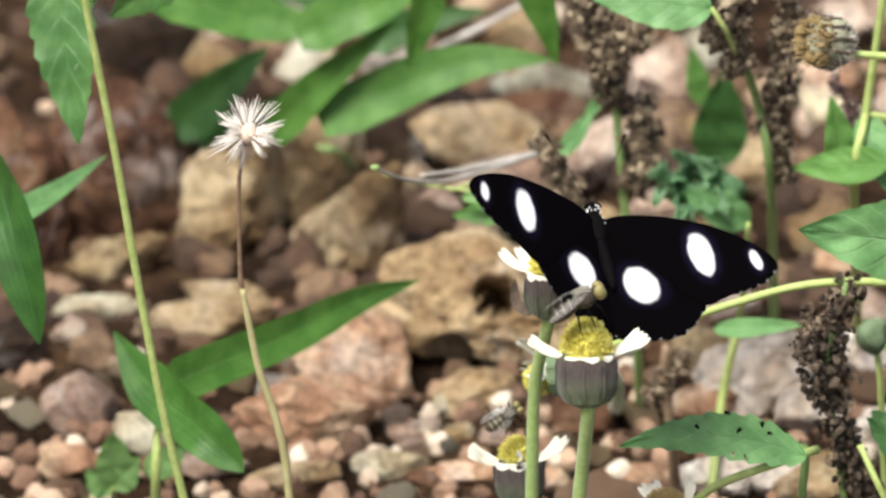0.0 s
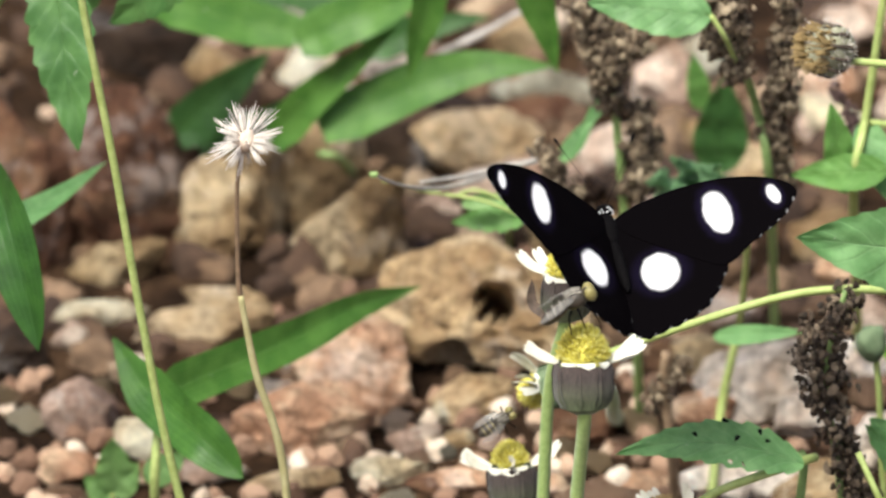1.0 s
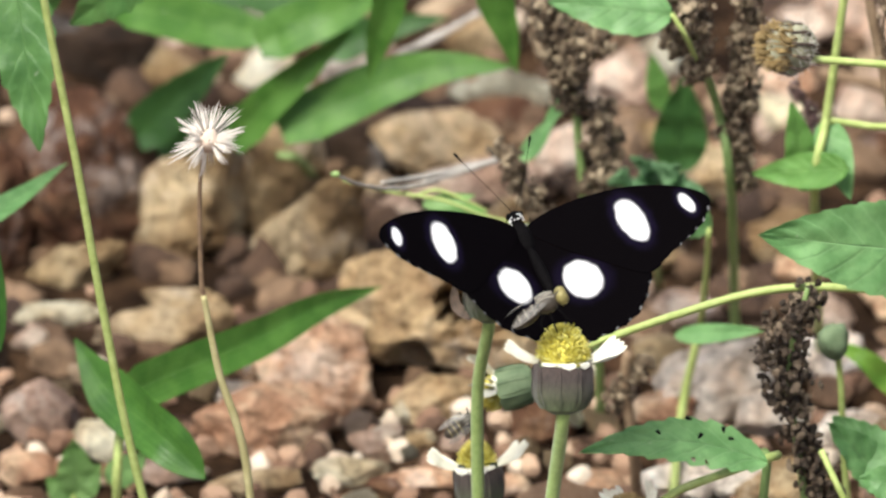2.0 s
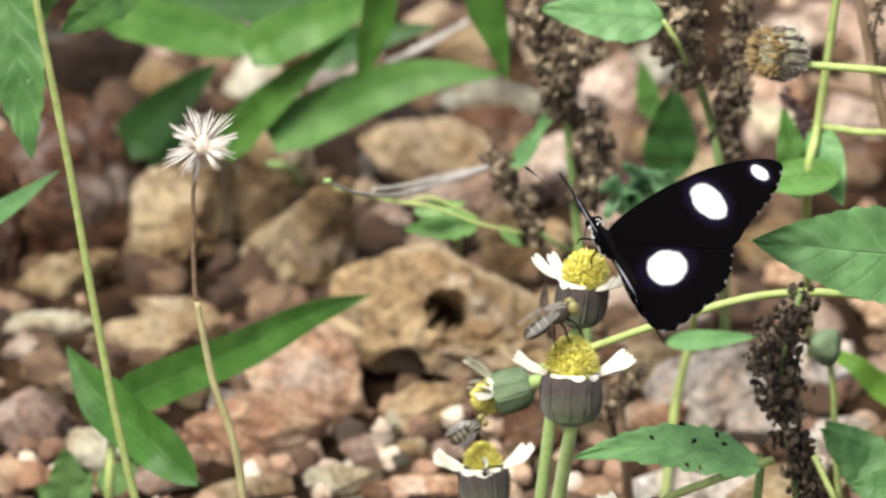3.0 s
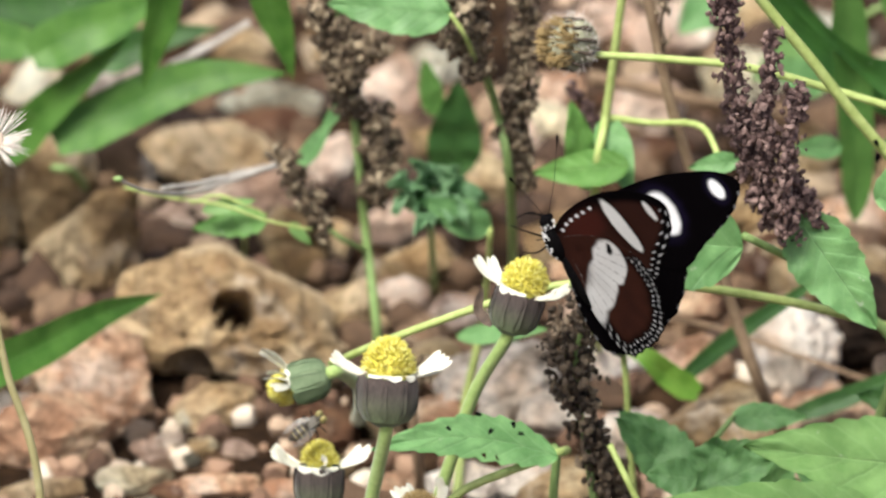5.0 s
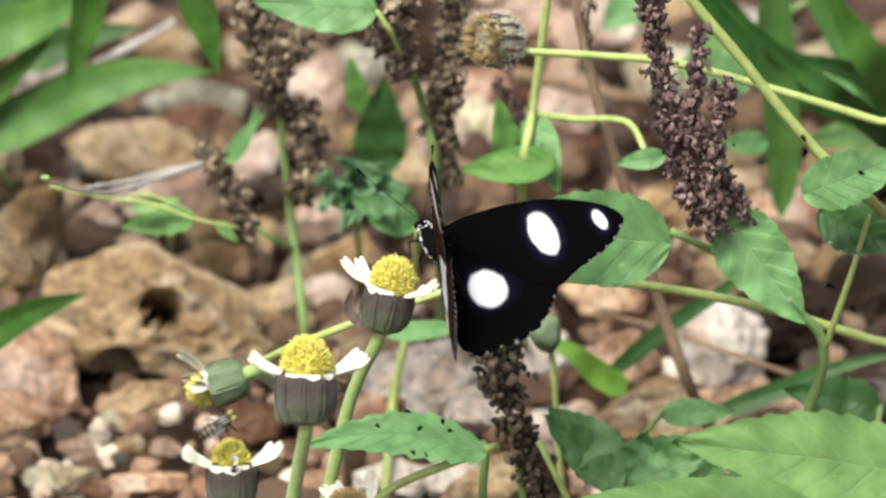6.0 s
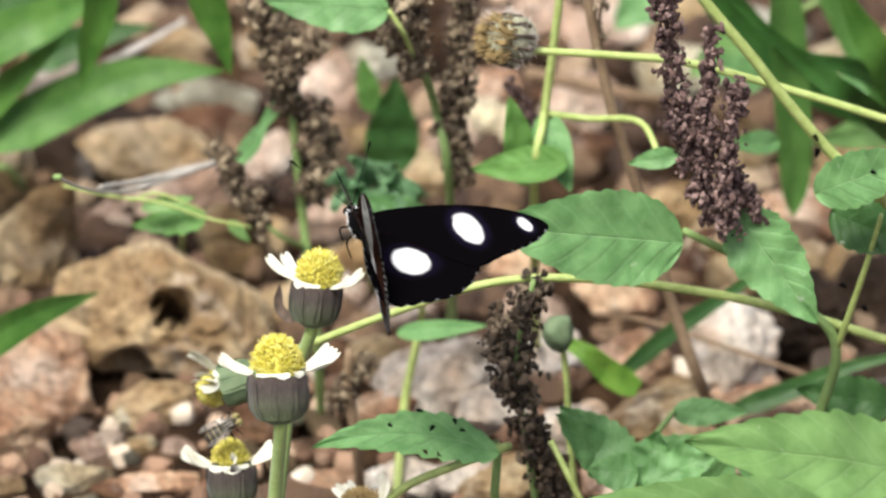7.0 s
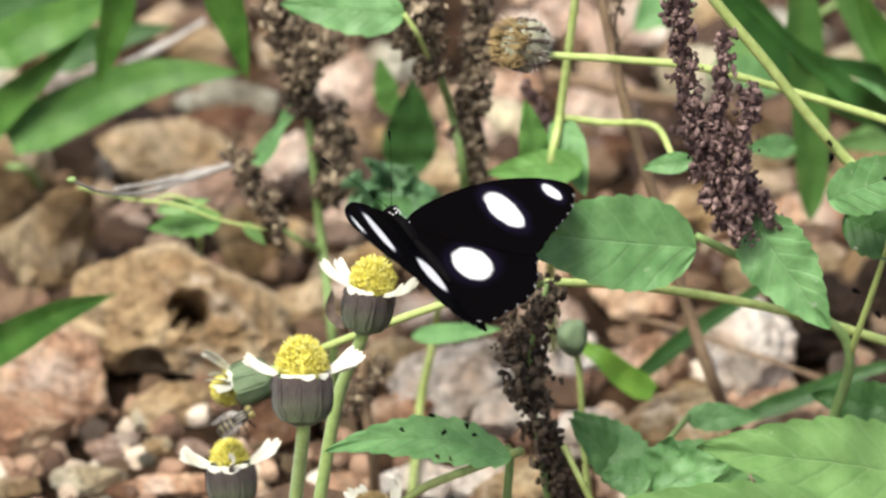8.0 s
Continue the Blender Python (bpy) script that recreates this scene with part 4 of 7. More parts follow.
part("blade", curved_blade([(-0.0675, 0.2800, 0.0434), (-0.0517, 0.2800, 0.0413), (-0.0347, 0.2800, 0.0397), (-0.0282, 0.2800, 0.0371)], 0.0105, face=(0, -0.8, 0.7)), GRASS_DARK, g4)
part("blade", curved_blade([(-0.0567, 0.2400, 0.0201), (-0.0501, 0.2400, 0.0234), (-0.0423, 0.2400, 0.0273), (-0.0345, 0.2400, 0.0338)], 0.0080, face=(0, -0.8, 0.6)), GRASS_DARK, g4)
part("stem", tube([(-0.0189, 0.2595, 0.0000), (-0.0237, 0.2250, 0.0253), (-0.0286, 0.2220, 0.0281)], [0.001, 0.0008], 8, 10), STEM_DULL, g4)
part("stem", tube([(-0.0128, 0.3566, 0.0000), (-0.0109, 0.2500, 0.0561), (-0.0030, 0.1900, 0.0943)], [0.001, 0.0008], 8, 10), STEM_DULL, g4)

# small seedling, lower left
s1 = thing("seedling", (-0.0722, 0.1074, 0.0000), "small light green seedling with rounded leaves", "seedling")
add_leaf(s1, (-0.0712, 0.1000, 0.0084), (-0.0717, 0.1000, 0.0215), 0.0092, LEAF_PALE, face=(0.1, -1, 0.5), seed=5)
add_leaf(s1, (-0.0719, 0.1000, 0.0077), (-0.0662, 0.1000, 0.0155), 0.0078, LEAF_PALE, face=(0.1, -1, 0.6), seed=6)
add_leaf(s1, (-0.0719, 0.1000, 0.0070), (-0.0779, 0.1000, 0.0120), 0.0075, LEAF_PALE, face=(-0.1, -1, 0.6), seed=7)
add_leaf(s1, (-0.0641, 0.0900, 0.0169), (-0.0557, 0.1000, 0.0183), 0.0075, LEAF_PALE, face=(-0.1, -1, 0.6), seed=8)
part("stem", tube([(-0.0722, 0.1074, 0.0000), (-0.0719, 0.1000, 0.0077)], [0.0007, 0.0005], 6, 4), STEM, s1)

# twigs
t1 = thing("twig", (0.0191, 0.2576, 0.0040), "thin pale grey twig lying across stones", "twig")
part("branch", tube([(-0.0148, 0.0700, 0.1022), (-0.0077, 0.0900, 0.0889), (0.0020, 0.1200, 0.0732), (0.0218, 0.1500, 0.0643)], [0.0003, 0.0004, 0.0006, 0.0006], 8, 30, 0.5), TWIG, t1)
part("bud", blob(bmesh.new(), (-0.0143, 0.0700, 0.1022), (0.0011, 0.0007, 0.0007), None, 2, 0.2), STEM_DULL, t1)
part("branch", tube([(-0.0048, 0.1200, 0.0741), (0.0057, 0.1400, 0.0653), (0.0226, 0.1600, 0.0594)], [0.0004, 0.0007, 0.0008], 7, 20, 0.6), TWIG, t1)
t2 = thing("twig", (-0.0032, 0.3279, 0.0000), "pale grey stick slanting behind grass leaves", "twig")
part("branch", tube([(-0.0112, 0.3067, 0.0040), (-0.0005, 0.2600, 0.0344), (0.0086, 0.2600, 0.0395), (0.0177, 0.2600, 0.0453)], [0.0009, 0.0009, 0.0007], 8, 20, 0.4), TWIG, t2)
t3 = thing("twig", (0.1162, 0.3160, 0.0000), "dark brown stick lying behind the plants", "twig")
part("branch", tube([(0.0968, 0.2700, 0.0246), (0.1100, 0.2700, 0.0213), (0.1258, 0.2700, 0.0172), (0.1466, 0.2800, 0.0080)], [0.0017, 0.0016, 0.001], 8, 20, 0.4), STEM_PUFF, t3)
t4 = thing("twig", (0.1249, 0.1932, 0.0000), "thin dark brown twig lying over stones", "twig")
part("branch", tube([(0.1053, 0.1600, 0.0191), (0.1179, 0.1600, 0.0166), (0.1361, 0.1500, 0.0142), (0.1606, 0.1400, 0.0089)], [0.0005, 0.0006, 0.0005], 6, 20, 0.4), STEM_PUFF, t4)
w2 = thing("seedling", (0.0098, 0.2205, 0.0000), "small green leaf sprouting beside a twig", "seedling")
add_leaf(w2, (0.0181, 0.1200, 0.0661), (0.0019, 0.1200, 0.0646), 0.0072, LEAF_FRESH, teeth=5, tooth=0.12, face=(0, -0.7, 0.7), seed=9)
part("shoot", tube([(-0.0130, 0.1150, 0.0772), (-0.0027, 0.1150, 0.0744), (0.0082, 0.1150, 0.0725), (0.0173, 0.1150, 0.0687), (0.0277, 0.1150, 0.0660)], [0.00025, 0.0004, 0.0003], 6, 16), STEM, w2, "pale thread-like shoot")
part("shoot", tube([(0.0016, 0.1180, 0.0714), (0.0071, 0.1180, 0.0733), (0.0132, 0.1180, 0.0708), (0.0183, 0.1180, 0.0682)], [0.0003, 0.0004, 0.0002], 6, 16), STEM, w2, "pale thread-like shoot")
add_leaf(w2, (0.0040, 0.1180, 0.0697), (0.0156, 0.1180, 0.0721), 0.0036, LEAF_PALE, face=(0, -0.8, 0.6), seed=10)
add_leaf(w2, (0.0230, 0.1200, 0.0650), (0.0278, 0.1200, 0.0597), 0.0030, LEAF_PALE, face=(0, -0.8, 0.6), seed=12)
part("stem", tube([(0.0150, 0.2260, 0.0000), (0.0145, 0.1600, 0.0478)], [0.0005, 0.0004], 6, 4), STEM, w2)


# gone-to-seed daisy head
def puff():
    base = (-0.0320, 0.0000, -0.0225)
    head = Vector((-0.0396, 0.0000, 0.1465))
    ob = thing("seed_head", base, "fluffy white daisy seed head on a thin stalk", "seed head")
    part("stem", tube([base, (-0.0317, 0.0000, 0.0618), (-0.0381, -0.0000, 0.0939), (-0.0409, 0.0000, 0.1110)], [0.0010, 0.0009, 0.0008, 0.0006], 8, 30), STEM_STRAW, ob, "straw-coloured lower stalk")
    part("stem", tube([(-0.0408, -0.0000, 0.1104), (-0.0413, 0.0000, 0.1149), (-0.0414, 0.0000, 0.1344), head - Vector((0.001, 0, 0.004))], [0.0006, 0.0005, 0.0004], 8, 24), STEM_PUFF, ob, "thin dark upper stalk")
    core = part("core", blob(bmesh.new(), head, (0.0024, 0.0024, 0.0024), None, 2, 0.3), PUFF_CORE, ob)
    rnd = random.Random(4)
    bm = bmesh.new()
    for i in range(58):
        d = Vector((rnd.gauss(0, 1), rnd.gauss(0, 1), rnd.gauss(0.0, 0.9))).normalized()
        ln = rnd.uniform(0.0045, 0.0098)
        a = d.cross(Vector((0.3, 0.5, 0.8))).normalized()
        for k in range(5):
            e = (d + rnd.uniform(0.02, 0.11) * (Matrix.Rotation(k * 1.256, 3, d) @ a)).normalized()
            tube([head + d * 0.001, head + e * ln * 0.55, head + e * ln * rnd.uniform(0.85, 1.05)], [0.0001, 0.00012, 0.00003], 4, 3, bm=bm)
    part("bristle_tuft", bm, PUFF, core, "stiff white bristles", kind="stuff")


puff()


# ---- right-hand weeds
def right_weeds():
    lab = "green weed with ovate toothed leaves and dry brown seed spikes"
    w = thing("weed", (0.1248, 0.0052, 0.0000), lab, "weed")
    part("stem", tube([(0.1248, 0.0052, 0.0000), (0.1415, 0.0300, 0.0536), (0.1470, 0.0300, 0.0776), (0.1397, 0.0300, 0.0885), (0.1290, 0.0300, 0.0981), (0.1143, 0.0250, 0.1092)], [0.0013, 0.0011, 0.0008], 8, 30), STEM_DULL, w)
    add_leaf(w, (0.1146, 0.0250, 0.1062), (0.0735, 0.0150, 0.1162), 0.0218, LEAF, teeth=11, tooth=0.035, face=(0.05, -1, 0.45), fold=0.1, seed=11, nu=20, nv=60, label="large broad green leaf")
    add_leaf(w, (0.1244, 0.0200, 0.1162), (0.1408, 0.0100, 0.0943), 0.0165, LEAF, teeth=9, tooth=0.05, face=(-0.2, -1, 0.3), seed=12, nu=18, nv=50)
    part("stem", tube([(0.1397, 0.0300, 0.0885), (0.1324, 0.0300, 0.1019), (0.1232, 0.0200, 0.1165), (0.1185, 0.0200, 0.1219)], [0.001, 0.0008], 8, 14), STEM_DULL, w)
    add_leaf(w, (0.1407, 0.0200, 0.1193), (0.1627, 0.0100, 0.1336), 0.0125, LEAF, teeth=9, tooth=0.05, face=(0, -1, 0.5), seed=13)
    add_leaf(w, (0.1452, 0.0300, 0.1102), (0.1620, 0.0200, 0.1063), 0.0125, LEAF_DARK, teeth=8, tooth=0.05, face=(0, -1, 0.4), seed=14)
    part("stem", tube([(0.1470, 0.0300, 0.0776), (0.1520, 0.0250, 0.0987), (0.1548, 0.0200, 0.1144)], [0.0008, 0.0005], 8, 12), STEM, w)
    # three-fingered purple-brown spike
    part("seed_spike", seed_spike([(0.1209, 0.0200, 0.1133), (0.1161, 0.0200, 0.1272), (0.1118, 0.0200, 0.1441), (0.1097, 0.0200, 0.1622), (0.1089, 0.0200, 0.1699)], 0.0026, 400, 0.00105, 21, (1.0, 1.7, 1.4, 1.0, 0.8)), SEEDS_PURPLE, w, "purple-brown dried seed spike", kind="stuff", smooth=False)
    part("seed_spike", seed_spike([(0.1201, 0.0180, 0.1163), (0.1182, 0.0180, 0.1333), (0.1186, 0.0180, 0.1475), (0.1192, 0.0180, 0.1584)], 0.0014, 230, 0.001, 22, (1.6, 2.2, 1.0, 0.6)), SEEDS_PURPLE, w, "purple-brown dried seed spike", kind="stuff", smooth=False)
    part("seed_spike", seed_spike([(0.1229, 0.0160, 0.1134), (0.1222, 0.0160, 0.1238), (0.1234, 0.0160, 0.1381), (0.1248, 0.0160, 0.1490)], 0.0016, 250, 0.001, 23, (1.4, 2.0, 1.0, 0.5)), SEEDS_PURPLE, w, "purple-brown dried seed spike", kind="stuff", smooth=False)
    part("seed_spike", seed_spike([(0.1297, 0.0200, 0.1144), (0.1267, 0.0200, 0.1191), (0.1242, 0.0200, 0.1256)], 0.0018, 120, 0.001, 24), SEEDS_PURPLE, w, "purple-brown dried seed spike", kind="stuff", smooth=False)

    v = thing("weed", (0.0900, 0.0189, 0.0000), "low green weed with an eaten leaf and brown seed spike", "weed")
    part("stem", tube([(0.0900, 0.0189, 0.0000), (0.0756, 0.0100, 0.0450), (0.0750, 0.0100, 0.0664), (0.0741, 0.0120, 0.0667)], [0.0011, 0.0009], 8, 16), STEM_DULL, v)
    add_leaf(v, (0.0749, 0.0000, 0.0718), (0.0365, -0.0100, 0.0800), 0.0108, LEAF, arch=0.0034, teeth=9, tooth=0.1, face=(0.02, -0.75, 0.7), fold=0.15, seed=15, nu=26, nv=80, holes=((0.4, -0.72, 0.013), (0.33, -0.8, 0.012)), label="green toothed leaf with eaten holes")
    part("stem", tube([(0.0773, 0.0100, 0.0677), (0.0685, 0.0000, 0.0700), (0.0580, -0.0000, 0.0657), (0.0534, 0.0000, 0.0625), (0.0463, 0.0000, 0.0554)], [0.001, 0.0009], 8, 16), STEM, v)
    part("stem", tube([(0.0857, 0.0300, 0.0335), (0.0827, 0.0300, 0.0553), (0.0802, 0.0300, 0.0768), (0.0837, 0.0300, 0.0960)], [0.0009, 0.0006], 8, 16), STEM_DULL, v)
    part("seed_spike", seed_spike([(0.0905, 0.0300, 0.0416), (0.0844, 0.0300, 0.0566), (0.0803, 0.0300, 0.0688), (0.0784, 0.0300, 0.0822), (0.0843, 0.0300, 0.0960)], 0.0054, 560, 0.00112, 25, (0.55, 0.8, 0.9, 1.25, 0.6), 0.2), SEEDS_DARK, v, "crowded dark brown dried seed spike", kind="stuff", smooth=False)
    part("stem", tube([(0.0864, 0.0150, 0.0660), (0.0902, 0.0100, 0.0593), (0.0950, 0.0100, 0.0484)], [0.0007, 0.0007], 8, 10), STEM, v)

    b = thing("weed", (0.1138, 0.0176, 0.0000), "pale green broad-leaved weed close to the ground", "weed")
    add_leaf(b, (0.1471, 0.0000, 0.0524), (0.0910, -0.0300, 0.0766), 0.0185, LEAF_PALE, teeth=8, tooth=0.05, face=(0, -0.8, 0.7), seed=16, nu=18, nv=50)
    add_leaf(b, (0.1679, 0.0200, 0.0536), (0.1146, 0.0000, 0.0740), 0.0225, LEAF_PALE, teeth=9, tooth=0.06, face=(0.05, -0.75, 0.7), seed=17, nu=18, nv=50)
    add_leaf(b, (0.1047, 0.0300, 0.0506), (0.0898, 0.0400, 0.0605), 0.012, LEAF, teeth=8, tooth=0.07, face=(-0.1, -0.8, 0.6), seed=18)
    add_leaf(b, (0.1035, 0.0300, 0.0506), (0.1224, 0.0300, 0.0575), 0.0095, LEAF, teeth=8, tooth=0.07, face=(0.1, -0.8, 0.6), seed=19)
    add_leaf(b, (0.1144, 0.0500, 0.0530), (0.1306, 0.0500, 0.0528), 0.0068, LEAF, teeth=6, tooth=0.05, face=(0, -0.8, 0.6), seed=20)
    add_leaf(b, (0.1028, 0.0350, 0.0454), (0.0893, 0.0300, 0.0640), 0.0105, LEAF, teeth=8, tooth=0.07, face=(0.1, -0.7, 0.7), seed=61)
    add_leaf(b, (0.1057, 0.0250, 0.0495), (0.1101, 0.0300, 0.0594), 0.011, LEAF, teeth=7, tooth=0.08, wave=0.12, face=(-0.2, -0.8, 0.6), seed=62)
    add_leaf(b, (0.1053, 0.0200, 0.0516), (0.1218, 0.0200, 0.0599), 0.0105, LEAF, teeth=7, tooth=0.08, wave=0.12, face=(0.2, -0.7, 0.7), seed=63)
    add_leaf(b, (0.1239, 0.0300, 0.0435), (0.1190, 0.0300, 0.0558), 0.01, LEAF, teeth=7, tooth=0.07, face=(0, -0.8, 0.6), seed=64)
    add_leaf(b, (0.1387, 0.0350, 0.0376), (0.1274, 0.0300, 0.0515), 0.013, LEAF, teeth=7, tooth=0.07, face=(0.1, -0.7, 0.7), seed=65)
    add_leaf(b, (0.1624, 0.0600, 0.0479), (0.1418, 0.0600, 0.0525), 0.011, LEAF_DARK, teeth=7, tooth=0.07, face=(0.1, -0.8, 0.6), seed=66)
    part("stem", tube([(0.1615, 0.0151, 0.0000), (0.1552, 0.0300, 0.0318), (0.1624, 0.0600, 0.0479)], [0.0009, 0.0006], 8, 12), STEM_DULL, b)
    add_leaf(b, (0.1051, 0.0200, 0.0547), (0.0945, 0.0200, 0.0564), 0.009, LEAF, teeth=6, tooth=0.05, face=(0, -0.8, 0.6), seed=31)
    part("stem", tube([(0.1138, 0.0176, 0.0000), (0.1076, 0.0200, 0.0398), (0.1041, 0.0300, 0.0506)], [0.0011, 0.0009], 8, 12), STEM_DULL, b)
    part("stem", tube([(0.1615, 0.0151, 0.0000), (0.1600, 0.0100, 0.0438), (0.1656, 0.0200, 0.0503)], [0.0011, 0.0009], 8, 12), STEM_DULL, b)
    part("stem", tube([(0.1041, 0.0300, 0.0506), (0.1101, 0.0400, 0.0531), (0.1147, 0.0500, 0.0530)], [0.0007, 0.0006], 8, 8), STEM_DULL, b)

    # the long trailing stalk and the spent flower head
    k = thing("trailing_stalk", (0.2039, 0.0739, 0.0000), "long pale green stalk trailing in an arc", "stalk")
    part("stem", tube([(0.2039, 0.0739, 0.0000), (0.1737, 0.0350, 0.0715), (0.1579, 0.0350, 0.0771), (0.1366, 0.0350, 0.0849), (0.1200, 0.0350, 0.0893), (0.1023, 0.0350, 0.0925), (0.0858, 0.0350, 0.0937), (0.0728, 0.0350, 0.0924), (0.0575, 0.0350, 0.0875), (0.0388, 0.0400, 0.0774), (0.0296, 0.0500, 0.0676)], [0.0011, 0.001, 0.0009, 0.0008], 9, 70), STEM, k)
    h = thing("spent_flower", (0.2125, 0.1511, 0.0000), "spent brown daisy head on a long green stalk", "flower")
    part("stem", tube([(0.2125, 0.1511, 0.0000), (0.1753, 0.0600, 0.1093), (0.1594, 0.0600, 0.1161), (0.1393, 0.0600, 0.1235), (0.1179, 0.0600, 0.1304), (0.1013, 0.0600, 0.1327), (0.0848, 0.0600, 0.1342)], [0.001, 0.0009, 0.0008], 9, 50), STEM, h)
    c, o = Vector((0.0806, 0.0600, 0.1366)), Vector((0.0733, 0.0550, 0.1402))
    d = (o - c).normalized()
    turn = d.to_track_quat("Z", "Y").to_matrix().to_4x4()
    part("involucre", blob(bmesh.new(), c, (0.0052, 0.0052, 0.0054), turn, 3, 0.2), SPENT, h)
    rnd = random.Random(8)
    bm = bmesh.new()
    for i in range(190):
        e = Vector((rnd.gauss(0, 1), rnd.gauss(0, 1), rnd.uniform(0.3, 1.4))).normalized()
        p = turn.to_3x3() @ Vector((e.x * 0.0048, e.y * 0.0048, 0.001 + e.z * 0.004))
        q = turn.to_3x3() @ Vector((e.x * 0.0055, e.y * 0.0055, 0.003 + e.z * 0.0052))
        tube([c + p, c + q * rnd.uniform(0.9, 1.12)], [0.00022, 0.00014], 5, 2, bm=bm)
    part("disc", bm, FLORETS_OLD, h, "dried ochre florets", kind="stuff")
    bm = bmesh.new()
    for i in range(12):
        a = i * 0.52
        e = turn.to_3x3() @ Vector((math.cos(a), math.sin(a), 0))
        tube([c - d * 0.003 + e * 0.004, c + e * 0.0055, c + d * 0.004 + e * 0.0048], [0.0004, 0.0005, 0.0002], 5, 6, bm=bm)
    part("bract_ring", bm, BRACT, h, "dry dark bracts", kind="stuff")
    bm = bmesh.new()
    for i in range(420):
        e = Vector((rnd.gauss(0, 1), rnd.gauss(0, 1), rnd.gauss(-0.35, 0.6))).normalized()
        p = c + turn.to_3x3() @ (e * 0.0049)
        g = turn.to_3x3() @ Vector((e.x + rnd.gauss(0, 0.3), e.y + rnd.gauss(0, 0.3), e.z + rnd.gauss(0.3, 0.3)))
        tube([p, p + g * rnd.uniform(0.0008, 0.002)], [0.00007, 0.00003], 3, 1, bm=bm)
    part("fuzz", bm, PUFF, h, "short whitish fuzz", kind="stuff")
    # little closed bud
    n = thing("flower_bud", (0.0972, 0.0548, 0.0000), "small closed green daisy bud on a stalk", "bud")
    part("stem", tube([(0.0972, 0.0548, 0.0000), (0.0936, 0.0600, 0.0387), (0.0927, 0.0600, 0.0551), (0.0917, 0.0600, 0.0646)], [0.0008, 0.0007], 8, 14), STEM, n)
    part("involucre", blob(bmesh.new(), (0.0910, 0.0600, 0.0676), (0.0034, 0.0034, 0.004), None, 3, 0.25), INVOLUCRE_GREEN, n)

    # stalks, blades and leaves in the middle distance
    f = thing("broad_grass", (0.1927, 0.2068, 0.0000), "tangled green grass blades behind the weeds", "grass")
    part("blade", curved_blade([(0.2079, 0.2286, 0.0000), (0.1657, 0.1300, 0.0804), (0.1472, 0.1200, 0.1003), (0.1262, 0.1200, 0.1211)], 0.0062, face=(0, -1, 0.5)), GRASS_DARK, f)
    part("blade", curved_blade([(0.2157, 0.2396, 0.0000), (0.1717, 0.1800, 0.0644), (0.1519, 0.1700, 0.0768), (0.1367, 0.1700, 0.0870)], 0.005, face=(0, -1, 0.6)), GRASS_DARK, f)
    part("blade", curved_blade([(0.1472, 0.1700, 0.0992), (0.1490, 0.1700, 0.0769), (0.1503, 0.1700, 0.0601), (0.1509, 0.1700, 0.0474), (0.1506, 0.1700, 0.0368)], 0.0082, face=(0.2, -1, 0.3), taper=7), BLADE_SOFT, f)
    part("blade", curved_blade([(0.1582, 0.2000, 0.0844), (0.1661, 0.2000, 0.0673), (0.1741, 0.2000, 0.0515), (0.1873, 0.2100, 0.0232)], 0.0075, face=(0.1, -1, 0.4), taper=5), BLADE_SOFT, f)
    part("blade", curved_blade([(0.1295, 0.1900, 0.0886), (0.1423, 0.1900, 0.0729), (0.1552, 0.1900, 0.0598), (0.1730, 0.2000, 0.0430)], 0.0085, face=(0.1, -1, 0.5), taper=5), GRASS_DARK, f)
    add_leaf(f, (0.1820, 0.2400, 0.0386), (0.1617, 0.2300, 0.0340), 0.014, LEAF, face=(0, -0.9, 0.6), seed=51)
    add_leaf(f, (0.1828, 0.2200, 0.0341), (0.1577, 0.2000, 0.0405), 0.009, LEAF_PALE, face=(0, -0.9, 0.6), seed=52)
    add_leaf(f, (0.1511, 0.2600, 0.0383), (0.1334, 0.2500, 0.0335), 0.012, LEAF_PALE, face=(0, -0.9, 0.6), seed=53)
    add_leaf(f, (0.1477, 0.2200, 0.0451), (0.1335, 0.2200, 0.0534), 0.009, LEAF, face=(0, -0.9, 0.6), seed=54)
    add_leaf(f, (0.1287, 0.2600, 0.0534), (0.1163, 0.2500, 0.0456), 0.013, LEAF, face=(0, -0.9, 0.6), seed=55)
    add_leaf(f, (0.1445, 0.1400, 0.0711), (0.1325, 0.1300, 0.0758), 0.006, LEAF, face=(0, -0.9, 0.6), seed=56)
    part("stem", tube([(0.1927, 0.2068, 0.0000), (0.1844, 0.2100, 0.0334), (0.1820, 0.2400, 0.0386), (0.1680, 0.2600, 0.0466), (0.1511, 0.2600, 0.0383)], [0.0009, 0.0007], 7, 24), STEM_DULL, f)
    part("blade", curved_blade([(0.1764, 0.1600, 0.0644), (0.1688, 0.1500, 0.0835), (0.1623, 0.1500, 0.0947), (0.1571, 0.1500, 0.1058)], 0.0085, face=(0, -1, 0.4)), GRASS, f)
    part("blade", curved_blade([(0.1118, 0.1100, 0.0264), (0.1055, 0.1100, 0.0307), (0.0993, 0.1100, 0.0365), (0.0913, 0.1200, 0.0356)], 0.0062, face=(0, -0.9, 0.6)), BLADE_LIME, f)
    part("blade", curved_blade([(0.1083, 0.1300, 0.0186), (0.1219, 0.1300, 0.0309), (0.1330, 0.1300, 0.0390), (0.1465, 0.1300, 0.0498)], 0.0042, face=(0, -0.9, 0.6)), LEAF_DARK, f)
